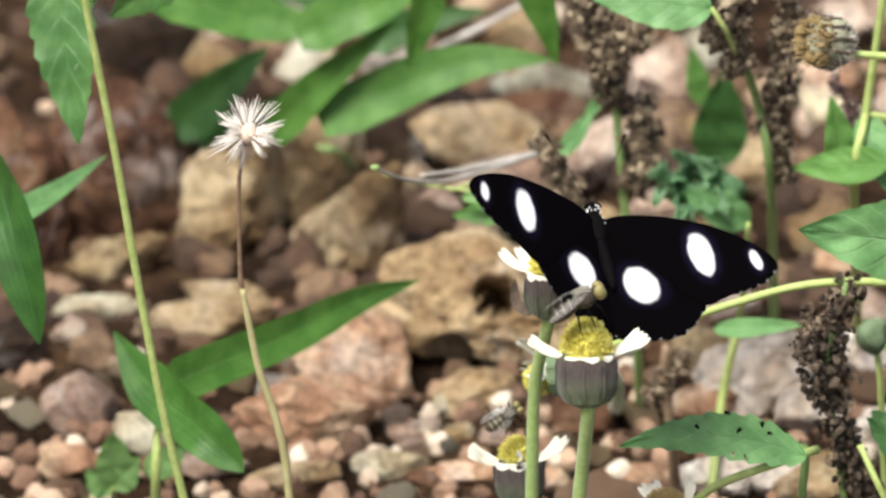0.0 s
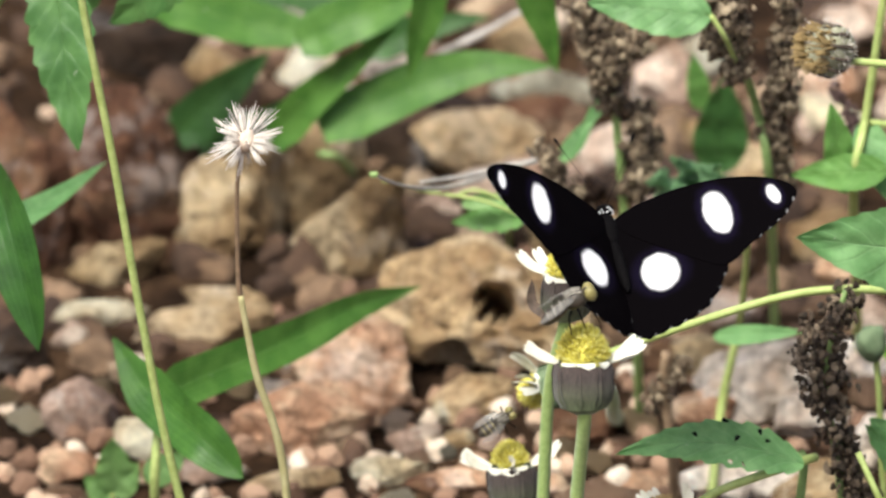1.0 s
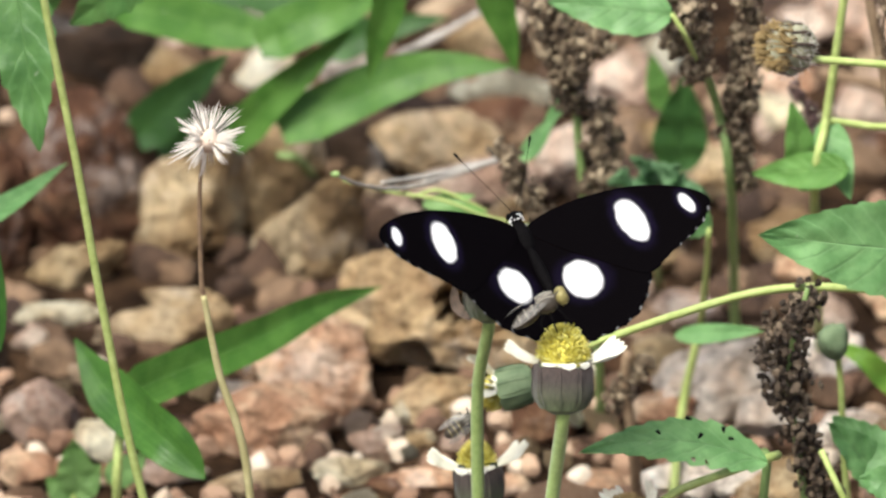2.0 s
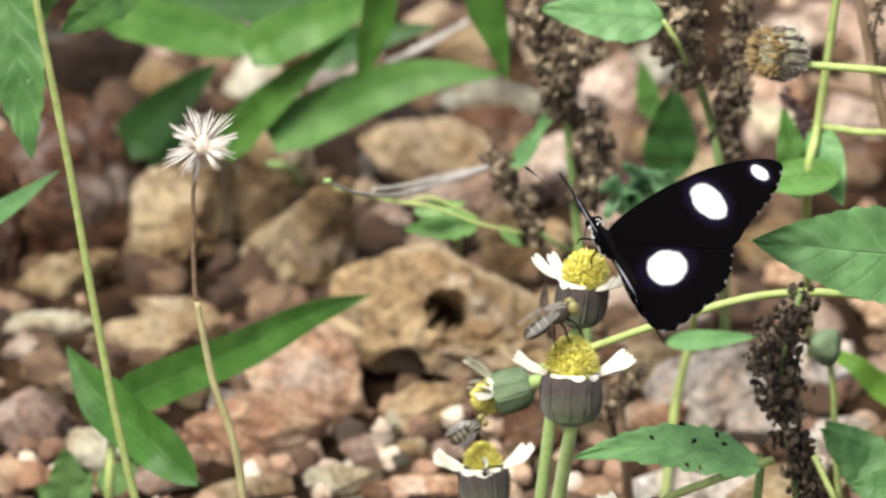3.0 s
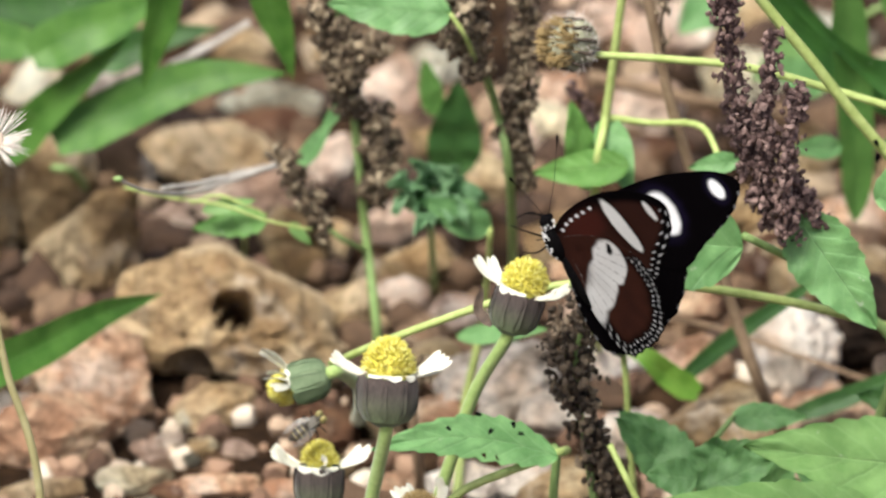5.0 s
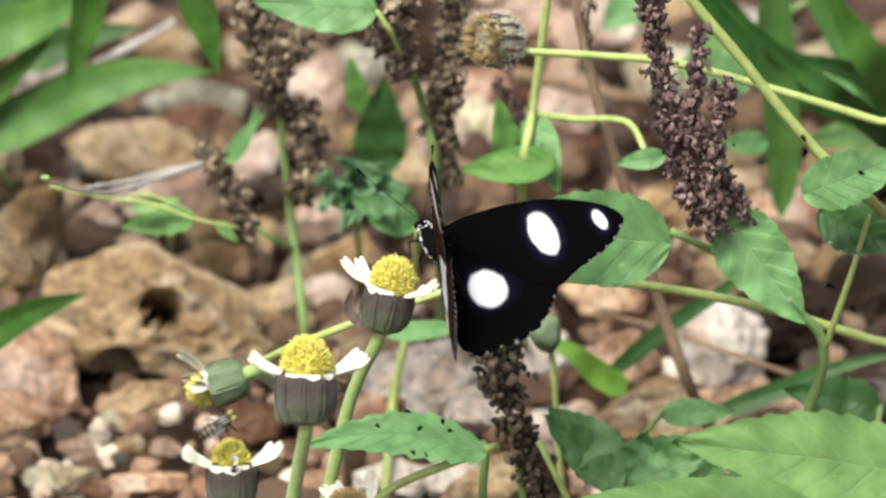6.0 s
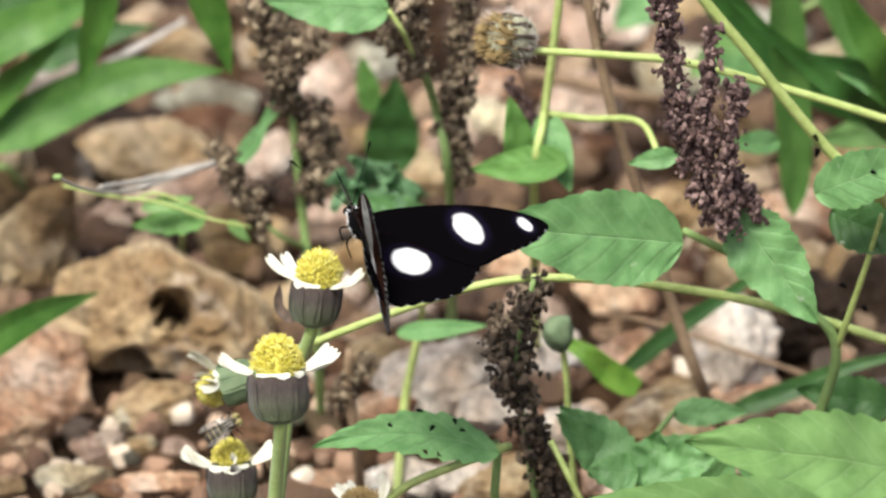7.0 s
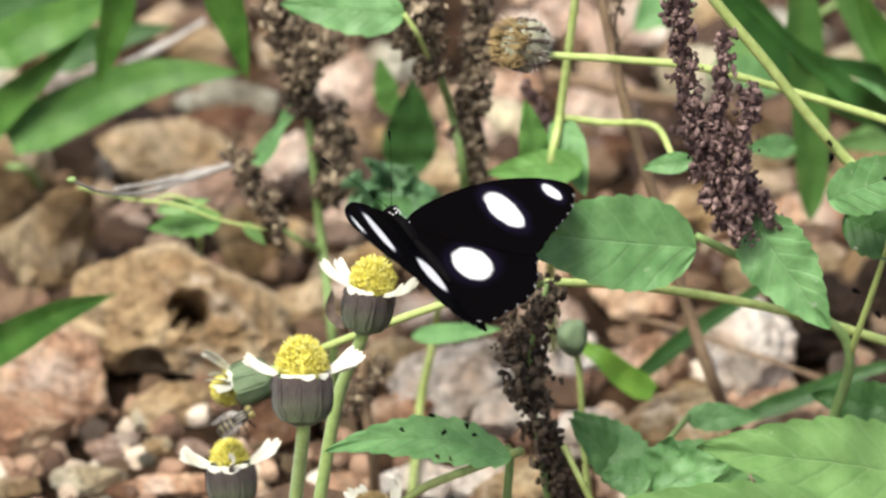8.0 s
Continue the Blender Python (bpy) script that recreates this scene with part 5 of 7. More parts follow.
    part("blade", curved_blade([(0.1325, 0.1200, 0.0148), (0.1461, 0.1200, 0.0200), (0.1585, 0.1200, 0.0253), (0.1758, 0.1200, 0.0290)], 0.0048, face=(0, -0.9, 0.6)), LEAF_DARK, f)
    part("stem", tube([(0.1927, 0.2068, 0.0000), (0.1588, 0.0500, 0.1015), (0.1481, 0.0500, 0.1124), (0.1385, 0.0500, 0.1246), (0.1300, 0.0500, 0.1366), (0.1199, 0.0500, 0.1499), (0.1145, 0.0500, 0.1578)], [0.0013, 0.0012, 0.0011], 9, 40), STEM, f)
    s = thing("dry_stalk", (0.1346, 0.1289, 0.0000), "dry tan plant stalk standing among weeds", "stalk")
    part("stem", tube([(0.1346, 0.1289, 0.0000), (0.1251, 0.1000, 0.0313), (0.1182, 0.1000, 0.0523), (0.1106, 0.1000, 0.0800), (0.1043, 0.1000, 0.1018), (0.0993, 0.1000, 0.1261), (0.0980, 0.1000, 0.1342)], [0.0014, 0.0013, 0.0012, 0.001], 9, 40, 0.2), STEM_DRY, s)
    part("seed_spike", seed_spike([(0.1024, 0.1000, 0.1140), (0.1017, 0.1000, 0.1207), (0.1035, 0.1000, 0.1300)], 0.0016, 26, 0.0009, 26), SEEDS, s, kind="stuff", smooth=False)

    e = thing("weed", (0.0936, 0.1736, 0.0000), "upright green weed with drooping brown seed spikes", "weed")
    part("stem", tube([(0.0936, 0.1736, 0.0000), (0.0881, 0.1000, 0.0819), (0.0904, 0.1000, 0.1009), (0.0933, 0.1000, 0.1263), (0.0944, 0.1000, 0.1343)], [0.0011, 0.001, 0.0009], 8, 24), STEM, e)
    add_leaf(e, (0.0868, 0.1000, 0.0820), (0.0831, 0.1000, 0.1031), 0.0085, LEAF_FRESH, face=(0.2, -1, 0.4), seed=21)
    add_leaf(e, (0.0946, 0.0900, 0.0929), (0.0741, 0.1000, 0.0864), 0.0088, LEAF_FRESH, face=(0, -0.9, 0.5), seed=22)
    add_leaf(e, (0.0898, 0.1000, 0.0995), (0.0953, 0.0900, 0.0855), 0.0085, LEAF, face=(0, -0.9, 0.5), seed=23)
    add_leaf(e, (0.1158, 0.0600, 0.1089), (0.1051, 0.0600, 0.1072), 0.005, LEAF, face=(0, -0.9, 0.5), seed=24)
    part("stem", tube([(0.0900, 0.1000, 0.0995), (0.0995, 0.1000, 0.0979), (0.1096, 0.0900, 0.1020), (0.1132, 0.0800, 0.0995)], [0.0008, 0.0007], 8, 16), STEM, e)
    part("seed_spike", seed_spike([(0.0849, 0.1400, 0.0865), (0.0887, 0.1400, 0.0802), (0.0899, 0.1400, 0.0726)], 0.0018, 40, 0.001, 27), SEEDS_PURPLE, e, kind="stuff", smooth=False)

    q = thing("weed", (0.0748, 0.1800, 0.0000), "tall weed with long brown seed spikes and green leaves", "weed")
    part("seed_spike", seed_spike([(0.0740, 0.1200, 0.0721), (0.0715, 0.1200, 0.0873), (0.0733, 0.1200, 0.1022), (0.0739, 0.1200, 0.1225)], 0.0030, 310, 0.0012, 28, (0.6, 1.0, 1.0, 0.8)), SEEDS, q, kind="stuff", smooth=False)
    part("seed_spike", seed_spike([(0.0631, 0.1100, 0.1047), (0.0613, 0.1100, 0.1142), (0.0589, 0.1100, 0.1277)], 0.0056, 310, 0.0012, 29, (0.4, 0.9, 1.2)), SEEDS, q, kind="stuff", smooth=False)
    part("stem", tube([(0.0748, 0.1800, 0.0000), (0.0709, 0.1200, 0.0722), (0.0679, 0.1200, 0.0915), (0.0631, 0.1100, 0.1101)], [0.0011, 0.0009], 8, 20), STEM_DULL, q)
    add_leaf(q, (0.0572, 0.1000, 0.1246), (0.0308, 0.1000, 0.1279), 0.012, LEAF, teeth=6, tooth=0.05, face=(0, -0.9, 0.6), seed=25)
    part("stem", tube([(0.0631, 0.1100, 0.1074), (0.0602, 0.1000, 0.1191), (0.0570, 0.1000, 0.1248)], [0.0006, 0.0005], 8, 10), STEM, q)
    add_leaf(q, (0.0618, 0.2000, 0.0345), (0.0632, 0.2000, 0.0587), 0.0135, LEAF_DARK, face=(0, -1, 0.5), seed=26)
    add_leaf(q, (0.0585, 0.2100, 0.0453), (0.0560, 0.2100, 0.0596), 0.006, LEAF_FRESH, face=(0, -1, 0.5), seed=36)
    part("stem", tube([(0.0651, 0.2419, 0.0000), (0.0618, 0.2000, 0.0345)], [0.0009, 0.0008], 8, 6), STEM_DULL, q)
    for k, (tip, w_, mat) in enumerate((((0.0465, 0.1300, 0.0719), 0.0085, LEAF_HAZY), ((0.0526, 0.1350, 0.0717), 0.008, LEAF_HAZY), ((0.0588, 0.1350, 0.0702), 0.0085, LEAF_HAZY), ((0.0653, 0.1300, 0.0666), 0.009, LEAF_HAZY), ((0.0613, 0.1250, 0.0637), 0.0085, LEAF_HAZY), ((0.0519, 0.1200, 0.0652), 0.009, LEAF_HAZY), ((0.0460, 0.1250, 0.0683), 0.008, LEAF_HAZY))):
        add_leaf(q, (0.0546, 0.1400, 0.0611), tip, w_, mat, teeth=5, tooth=0.22, wave=0.3, fold=0.3, droop=0.3, face=(0.3 * (k % 3) - 0.3, -0.55, 0.9), seed=40 + k)
    part("stem", tube([(0.0583, 0.2084, 0.0000), (0.0540, 0.1400, 0.0604)], [0.0008, 0.0007], 8, 6), STEM_DULL, q)

    r = thing("weed", (0.0439, 0.1442, 0.0000), "weed stalk with a heavy brown seed spike", "weed")
    part("stem", tube([(0.0439, 0.1442, 0.0000), (0.0423, 0.1300, 0.0317), (0.0403, 0.1400, 0.0503), (0.0386, 0.1400, 0.0698), (0.0369, 0.1400, 0.0878), (0.0334, 0.1400, 0.1138)], [0.0011, 0.001, 0.0008], 8, 30), STEM_DULL, r)
    part("seed_spike", seed_spike([(0.0356, 0.1400, 0.0823), (0.0351, 0.1400, 0.0933), (0.0333, 0.1400, 0.1030), (0.0310, 0.1400, 0.1139)], 0.0060, 364, 0.0012, 30, (0.35, 0.75, 1.05, 1.0)), SEEDS, r, kind="stuff", smooth=False)
    part("seed_spike", seed_spike([(0.0349, 0.1350, 0.0917), (0.0386, 0.1350, 0.0984), (0.0429, 0.1350, 0.1024)], 0.0045, 202, 0.0012, 34, (0.6, 1.1, 0.8)), SEEDS, r, kind="stuff", smooth=False)
    part("seed_spike", seed_spike([(0.0410, 0.1400, 0.0614), (0.0429, 0.1400, 0.0683), (0.0442, 0.1400, 0.0759), (0.0424, 0.1400, 0.0822)], 0.0036, 150, 0.0015, 31), SEEDS, r, kind="stuff", smooth=False)
    part("seed_spike", seed_spike([(0.0307, 0.1300, 0.0592), (0.0265, 0.1300, 0.0669), (0.0205, 0.1300, 0.0784)], 0.0020, 120, 0.0014, 32, (0.9, 1, 0.5)), SEEDS, r, kind="stuff", smooth=False)
    part("stem", tube([(0.0409, 0.1400, 0.0475), (0.0350, 0.1300, 0.0556), (0.0301, 0.1300, 0.0599)], [0.0006, 0.0005], 8, 10), STEM_DULL, r)
    add_leaf(r, (0.0259, 0.1500, 0.0637), (0.0338, 0.1600, 0.0703), 0.0045, LEAF, face=(0.2, -1, 0.5), seed=27)
    add_leaf(r, (0.0366, 0.1500, 0.0815), (0.0300, 0.1400, 0.0756), 0.0035, LEAF, face=(0.2, -1, 0.5), seed=28)
    u = thing("weed", (0.0523, 0.1074, 0.0000), "faded weed stalk with brown withered seeds", "weed")
    part("stem", tube([(0.0511, 0.1074, 0.0000), (0.0496, 0.1000, 0.0210), (0.0478, 0.1000, 0.0349), (0.0484, 0.1000, 0.0432)], [0.0013, 0.0011], 8, 14), STEM_DRY, u)
    part("seed_spike", seed_spike([(0.0459, 0.1000, 0.0294), (0.0490, 0.1000, 0.0363), (0.0521, 0.1000, 0.0418)], 0.0028, 60, 0.0012, 33), SEEDS, u, kind="stuff", smooth=False)
    z = thing("weed", (0.0585, 0.1070, 0.0000), "slender green shoot between stones", "shoot")
    part("stem", tube([(0.0585, 0.1070, 0.0000), (0.0610, 0.1200, 0.0182), (0.0635, 0.1200, 0.0322), (0.0647, 0.1200, 0.0391)], [0.0011, 0.0009], 8, 14), STEM, z)
    add_leaf(z, (0.0582, 0.1000, 0.0471), (0.0772, 0.0900, 0.0539), 0.0048, LEAF, face=(0, -0.9, 0.6), seed=29)
    add_leaf(z, (0.0671, 0.1300, 0.0575), (0.0523, 0.1300, 0.0649), 0.009, LEAF, face=(0, -0.9, 0.5), seed=30)
    part("stem", tube([(0.0647, 0.1200, 0.0391), (0.0655, 0.1100, 0.0569), (0.0656, 0.1000, 0.0730)], [0.0008, 0.0006], 8, 8), STEM, z)


right_weeds()


def beetle(place, heading, size=0.0006):
    """A tiny dark beetle: head, thorax, rounded wing cases, six legs."""
    ob = thing("beetle", place, "tiny black beetle sitting on a plant", "beetle", "tiny beetles")
    p = Vector(place)
    m = Matrix.Rotation(radians(heading), 3, "Y")
    part("wing_case", blob(bmesh.new(), p, (size, size * 0.6, size * 0.6), m.to_4x4(), 2), BODY, ob)
    part("head", blob(bmesh.new(), p + m @ Vector((size * 1.15, 0, 0)), (size * 0.4,) * 3, None, 2), BODY, ob)
    for i in (-1, 0, 1):
        for k in (-1, 1):
            part("leg", tube([p + m @ Vector((i * size * 0.5, 0, k * size * 0.3)), p + m @ Vector((i * size * 0.8, 0.0003, k * size * 0.8))], [0.00012, 0.00008], 4, 3), BODY, ob)


beetle((0.0580, -0.0052, 0.0848), 20)
beetle((0.0607, -0.0060, 0.0812), 130)
beetle((0.0654, -0.0040, 0.0816), 80)
beetle((0.0669, -0.0040, 0.0793), 10, 0.0005)
beetle((0.0519, -0.0070, 0.0826), 45, 0.0005)
beetle((0.1440, 0.0480, 0.1151), 100, 0.0009)
beetle((0.1435, 0.0480, 0.1184), 60, 0.0007)
beetle((0.1476, 0.0270, 0.0945), 30, 0.0008)
beetle((0.1519, 0.0110, 0.1288), 30, 0.0006)
beetle((0.1517, 0.0200, 0.0927), 60, 0.0008)


# ---------------------------------------------------------------- daisies
def petal_mesh(pts, width, face):
    """A short ray petal with a narrow foot, two pleats and a notched blunt tip."""
    n, nu = 12, 8
    line = catmull(pts, 48)
    bm = bmesh.new()
    rows = []
    for j in range(n + 1):
        row = []
        for i in range(nu + 1):
            u = 2 * i / nu - 1
            v = j / n * (1 - 0.13 * math.exp(-(u / 0.22) ** 2) - 0.16 * u ** 4)
            k = min(int(v * 48), 47)
            q = line[k].lerp(line[k + 1], v * 48 - k)
            d = (line[k + 1] - line[max(k - 1, 0)]).normalized()
            f = Vector(face)
            f = (f - d * f.dot(d)).normalized()
            w = width * (0.45 + 0.6 * math.sin(min(1, v * 1.25) * 1.7))
            row.append(bm.verts.new(q + d.cross(f) * (u * w / 2) + f * width * (0.03 * math.cos(u * 9.4) - 0.12 * (1 - abs(u)))))
        rows.append(row)
    for j in range(n):
        for i in range(nu):
            bm.faces.new((rows[j][i], rows[j][i + 1], rows[j + 1][i + 1], rows[j + 1][i]))
    bm.normal_update()
    back = bmesh.ops.duplicate(bm, geom=bm.verts[:] + bm.edges[:] + bm.faces[:])
    for g in back["geom"]:
        if isinstance(g, bmesh.types.BMVert):
            g.co -= Vector(face).normalized() * 0.0002
    bmesh.ops.reverse_faces(bm, faces=[g for g in back["geom"] if isinstance(g, bmesh.types.BMFace)])
    return bm


def daisy(name, base, head, axis, label, radius=0.0056, cup=0.0098, rays=((200, 1, 1), (330, 1, 3)), stem_pts=(), old=False, stem_r=0.0015, ray_len=0.0069, ray_w=0.0023, disc=0.78, cup_mat=None, seed=1, extra=False):
    """A small daisy: stalk, cup of bracts, domed disc of florets, and a few short rays. axis: the way the head looks."""
    ob = thing(name, base, label, "flower", "daisies")
    head, d = Vector(head), Vector(axis).normalized()
    turn = d.to_track_quat("Z", "Y").to_matrix()
    low = head - d * cup
    part("stem", tube([base, *stem_pts, low - d * 0.002, low + d * 0.001], [stem_r * 1.15, stem_r, stem_r * 0.95, stem_r], 10, 40), DAISY_STEM, ob, "fine-haired green stalk")

    def at(x, y, z):
        return head + turn @ Vector((x, y, z))

    prof = [(0.001, -cup - 0.0006), (radius * 0.42, -cup), (radius * 0.74, -cup * 0.9), (radius * 0.93, -cup * 0.68), (radius * 1.0, -cup * 0.4), (radius * 1.02, -cup * 0.15), (radius * 0.99, 0.0)]
    bm = bmesh.new()
    rings = []
    for r, z in prof:
        rings.append([bm.verts.new(at(r * (1 + 0.03 * math.sin(j * 2.0)) * math.cos(j * math.tau / 32), r * math.sin(j * math.tau / 32), z)) for j in range(32)])
    for a, b in zip(rings, rings[1:]):
        for j in range(32):
            bm.faces.new((a[j], a[(j + 1) % 32], b[(j + 1) % 32], b[j]))
    bm.faces.new(rings[0][::-1])
    bm.faces.new(rings[-1])
    cup_part = part("involucre", bm, cup_mat or INVOLUCRE, ob, "dull green hairy cup of bracts")
    for i in range(9):
        a = i * math.tau / 9 + seed
        c, s = math.cos(a), math.sin(a)
        pts = [at(c * radius * 0.78, s * radius * 0.78, -cup * 0.9), at(c * radius * 1.0, s * radius * 1.0, -cup * 0.6), at(c * radius * 1.035, s * radius * 1.035, -cup * 0.2), at(c * radius * 1.01, s * radius * 1.01, 0.0006)]
        part("bract", curved_blade(pts, radius * 0.95, face=turn @ Vector((c, s, 0)), n=10, nu=4, fold=-0.05, taper=16.0, thick=0.00008), cup_mat or INVOLUCRE, cup_part)
    # florets
    rnd = random.Random(seed)
    bm = bmesh.new()
    blob(bm, at(0, 0, 0.0006), (radius * disc, radius * disc, radius * disc * 1.42), turn.to_4x4(), 3)
    for i in range(1100):
        k = (i + 0.5) / 1100
        a = i * 2.39996 + rnd.gauss(0, 0.25)
        th = math.acos(1 - k * 0.98)
        r = radius * (disc - 0.01)
        n_ = Vector((math.sin(th) * math.cos(a), math.sin(th) * math.sin(a), math.cos(th)))
        c = Vector((n_.x * r, n_.y * r, 0.0008 + n_.z * radius * disc * 1.42))
        ln = rnd.uniform(0.0004, 0.0013)
        tip = c + n_ * ln + Vector((rnd.gauss(0, 0.00035), rnd.gauss(0, 0.00035), 0.0003))
        tube([at(*c), at(*tip)], [0.0001, 0.00014], 4, 1, bm=bm)
    part("disc", bm, FLORETS_OLD if old else FLORETS, ob, "domed yellow disc of florets", kind="stuff")
    for a, k, lobes in rays:
        for j in ((-1, 0, 1) if lobes == 3 else (-0.6, 0.6) if lobes == 2 else (0,)):
            t = radians(a + j * 12)
            c, s = math.cos(t), math.sin(t)
            ln = ray_len * k * (1 - 0.12 * abs(j)) * rnd.uniform(0.9, 1.1)
            pts = [at(c * radius * 0.9, s * radius * 0.9, 0.0005), at(c * (radius + ln * 0.5), s * (radius + ln * 0.5), 0.0018 + 0.0006 * j * j), at(c * (radius + ln), s * (radius + ln), 0.0042 + 0.001 * j)]
            part("petal", petal_mesh(pts, ray_w * min(1, k + 0.2), turn @ Vector((-c * 0.3, -s * 0.3, 0.8)) + Vector((0, -0.85, 0.3))), RAY, ob)
    # frill of white along the rim
    for i in range(4):
        t = radians(45 + i * 28 + rnd.uniform(-14, 14))
        c, s = math.cos(t), math.sin(t)
        low_ = rnd.uniform(-0.0009, 0.0003)
        pts = [at(c * radius * 0.85, s * radius * 0.85, 0.0008), at(c * radius * 1.03, s * radius * 1.03, 0.0008), at(c * radius * 1.07, s * radius * 1.07, low_)]
        part("petal", curved_blade(pts, rnd.uniform(0.0020, 0.0040), face=turn @ Vector((c, s, 0.5)), n=6, nu=4, fold=0.1, taper=14.0), RAY, ob)
    if extra:
        pts = [at(radius * 0.6, 0.002, -cup * 0.95), at(radius * 1.45, 0.002, -cup * 0.75), at(radius * 1.6, 0.002, -cup * 0.2)]
        part("bract", curved_blade(pts, 0.0022, face=(0, -1, 0.4), n=12, nu=4, fold=0.3, taper=5, thick=0.0004), BRACT, cup_part, "dry dark bract bent outwards")
    return ob


daisy_front = daisy("daisy", (0.0205, -0.0320, 0.0034), (0.0282, -0.0320, 0.1123), (-0.02, 0.36, 0.93), "yellow daisy with few white petals on a green stalk",
                    stem_pts=((0.0248, -0.0320, 0.0500), (0.0272, -0.0320, 0.0817)), rays=((188, 1.05, 3), (352, 0.95, 2)), seed=1)
daisy_feed = daisy("daisy", (0.0165, 0.0120, -0.0637), (0.0465, 0.0120, 0.1068), (0.2, 0.25, 0.93), "yellow daisy with white petals visited by the butterfly", radius=0.0049, cup=0.0088,
                   stem_pts=((0.0310, 0.0120, 0.0260), (0.0360, 0.0120, 0.0596), (0.0398, 0.0120, 0.0822)), rays=((-8, 0.9, 1), (24, 0.95, 1), (195, 0.8, 2), (160, 0.85, 1)), ray_len=0.0062, ray_w=0.0023, seed=2, extra=True, stem_r=0.0014)
daisy_low = daisy("daisy", (0.0173, 0.0240, -0.0288), (0.0239, 0.0240, 0.0570), (0.0, 0.3, 0.95), "small yellow daisy with short white petals near the stones", radius=0.0048, cup=0.0088,
                  stem_pts=((0.0210, 0.0240, 0.0189),), rays=((172, 1.1, 2), (200, 0.9, 1), (350, 1.05, 2), (18, 1.05, 2), (95, 0.5, 1)), ray_len=0.0054, ray_w=0.0021, disc=0.55, seed=3)
daisy_side = daisy("daisy", (0.0386, 0.1507, 0.0000), (0.0208, 0.0380, 0.0697), (-0.93, 0.0, -0.3), "half-turned daisy with white petals and green cup", radius=0.0042, cup=0.0078,
                   stem_pts=((0.0363, 0.0750, 0.0440), (0.0350, 0.0550, 0.0600)), rays=((100, 0.95, 2), (38, 1.0, 2), (60, 0.6, 1)), ray_len=0.0055, cup_mat=INVOLUCRE_GREEN, disc=0.6, seed=4)
daisy_foot = daisy("daisy", (0.0527, -0.0100, -0.0088), (0.0471, -0.0100, 0.0633), (-0.6, -0.2, 0.8), "withered grey-green daisy low on the ground", radius=0.0045, cup=0.01,
                   stem_pts=((0.0528, -0.0100, 0.0381),), rays=((180, 0.9, 2), (90, 0.6, 2)), ray_len=0.006, seed=5, old=True)


# ---------------------------------------------------------------- flies on the daisies
def fly(label, length=0.0112, pale=None):
    """A hoverfly: striped thorax, banded abdomen, large eyes, clear wings, six legs. Head towards +X."""
    s = length
    ob = thing("hoverfly", (0, 0, 0), label, "fly", "flies")
    part("thorax", blob(bmesh.new(), (0.12 * s, 0, 0.02 * s), (0.2 * s, 0.155 * s, 0.155 * s), None, 3, 0.06), FLY, ob)
    bm = bmesh.new()
    for y in (-0.075, 0.0, 0.075):
        tube([(-0.03 * s, y * s, 0.15 * s), (0.12 * s, y * s, 0.178 * s), (0.26 * s, y * s, 0.13 * s)], [0.012 * s, 0.016 * s], 5, 8, bm=bm)
    part("stripes", bm, FLY_STRIPE, ob, "pale stripes on the thorax")
    part("abdomen", blob(bmesh.new(), (-0.24 * s, 0, -0.05 * s), (0.27 * s, 0.15 * s, 0.11 * s), Euler((0, -0.25, 0)).to_matrix().to_4x4(), 3, 0.05), FLY, ob)
    for x, r in ((-0.12, 0.145), (-0.25, 0.15), (-0.37, 0.12)):
        bm = bmesh.new()
        ring = [Vector((x * s, r * s * math.cos(a), (0.2 * x - 0.0) * s + 0.112 * s * math.sin(a) * r / 0.15 + 0.004 * s)) for a in np.linspace(0.25, 2.9, 10)]
        tube(ring, [0.011 * s], 5, 14, bm=bm)
        part("band", bm, pale or FLY_STRIPE, ob, "pale band across the abdomen")
    head = part("head", blob(bmesh.new(), (0.34 * s, 0, 0.02 * s), (0.08 * s, 0.12 * s, 0.12 * s), None, 2), FLY, ob)
    for y in (-1, 1):
        part("eye", blob(bmesh.new(), (0.37 * s, y * 0.075 * s, 0.04 * s), (0.095 * s, 0.085 * s, 0.125 * s), None, 3), FLY_EYE, head, "large olive-yellow eye")
        bm = curved_blade([(0.1 * s, y * 0.1 * s, 0.13 * s), (-0.1 * s, y * 0.17 * s, 0.12 * s), (-0.35 * s, y * 0.2 * s, 0.06 * s), (-0.55 * s, y * 0.19 * s, 0.0)], 0.17 * s, face=(0, y * 0.3, 1), n=16, nu=4, fold=0.05, taper=5, thick=0.00004)
        part("wing", bm, FLY_WING, ob, "clear glassy wing")
        for i, x in enumerate((0.22, 0.1, -0.02)):
            bm = tube([(x * s, y * 0.1 * s, -0.08 * s), ((x + 0.06 - i * 0.07) * s, y * 0.26 * s, -0.12 * s), ((x + 0.1 - i * 0.12) * s, y * 0.3 * s, -0.36 * s)], [0.02 * s, 0.016 * s, 0.01 * s], 5, 10)
            part("leg", bm, BODY, ob)
    return ob


fly_front = fly("striped hoverfly feeding on the yellow daisy", 0.0130)
fly_low = fly("small dark hoverfly over the low daisy", 0.0092, FLY_BAND)


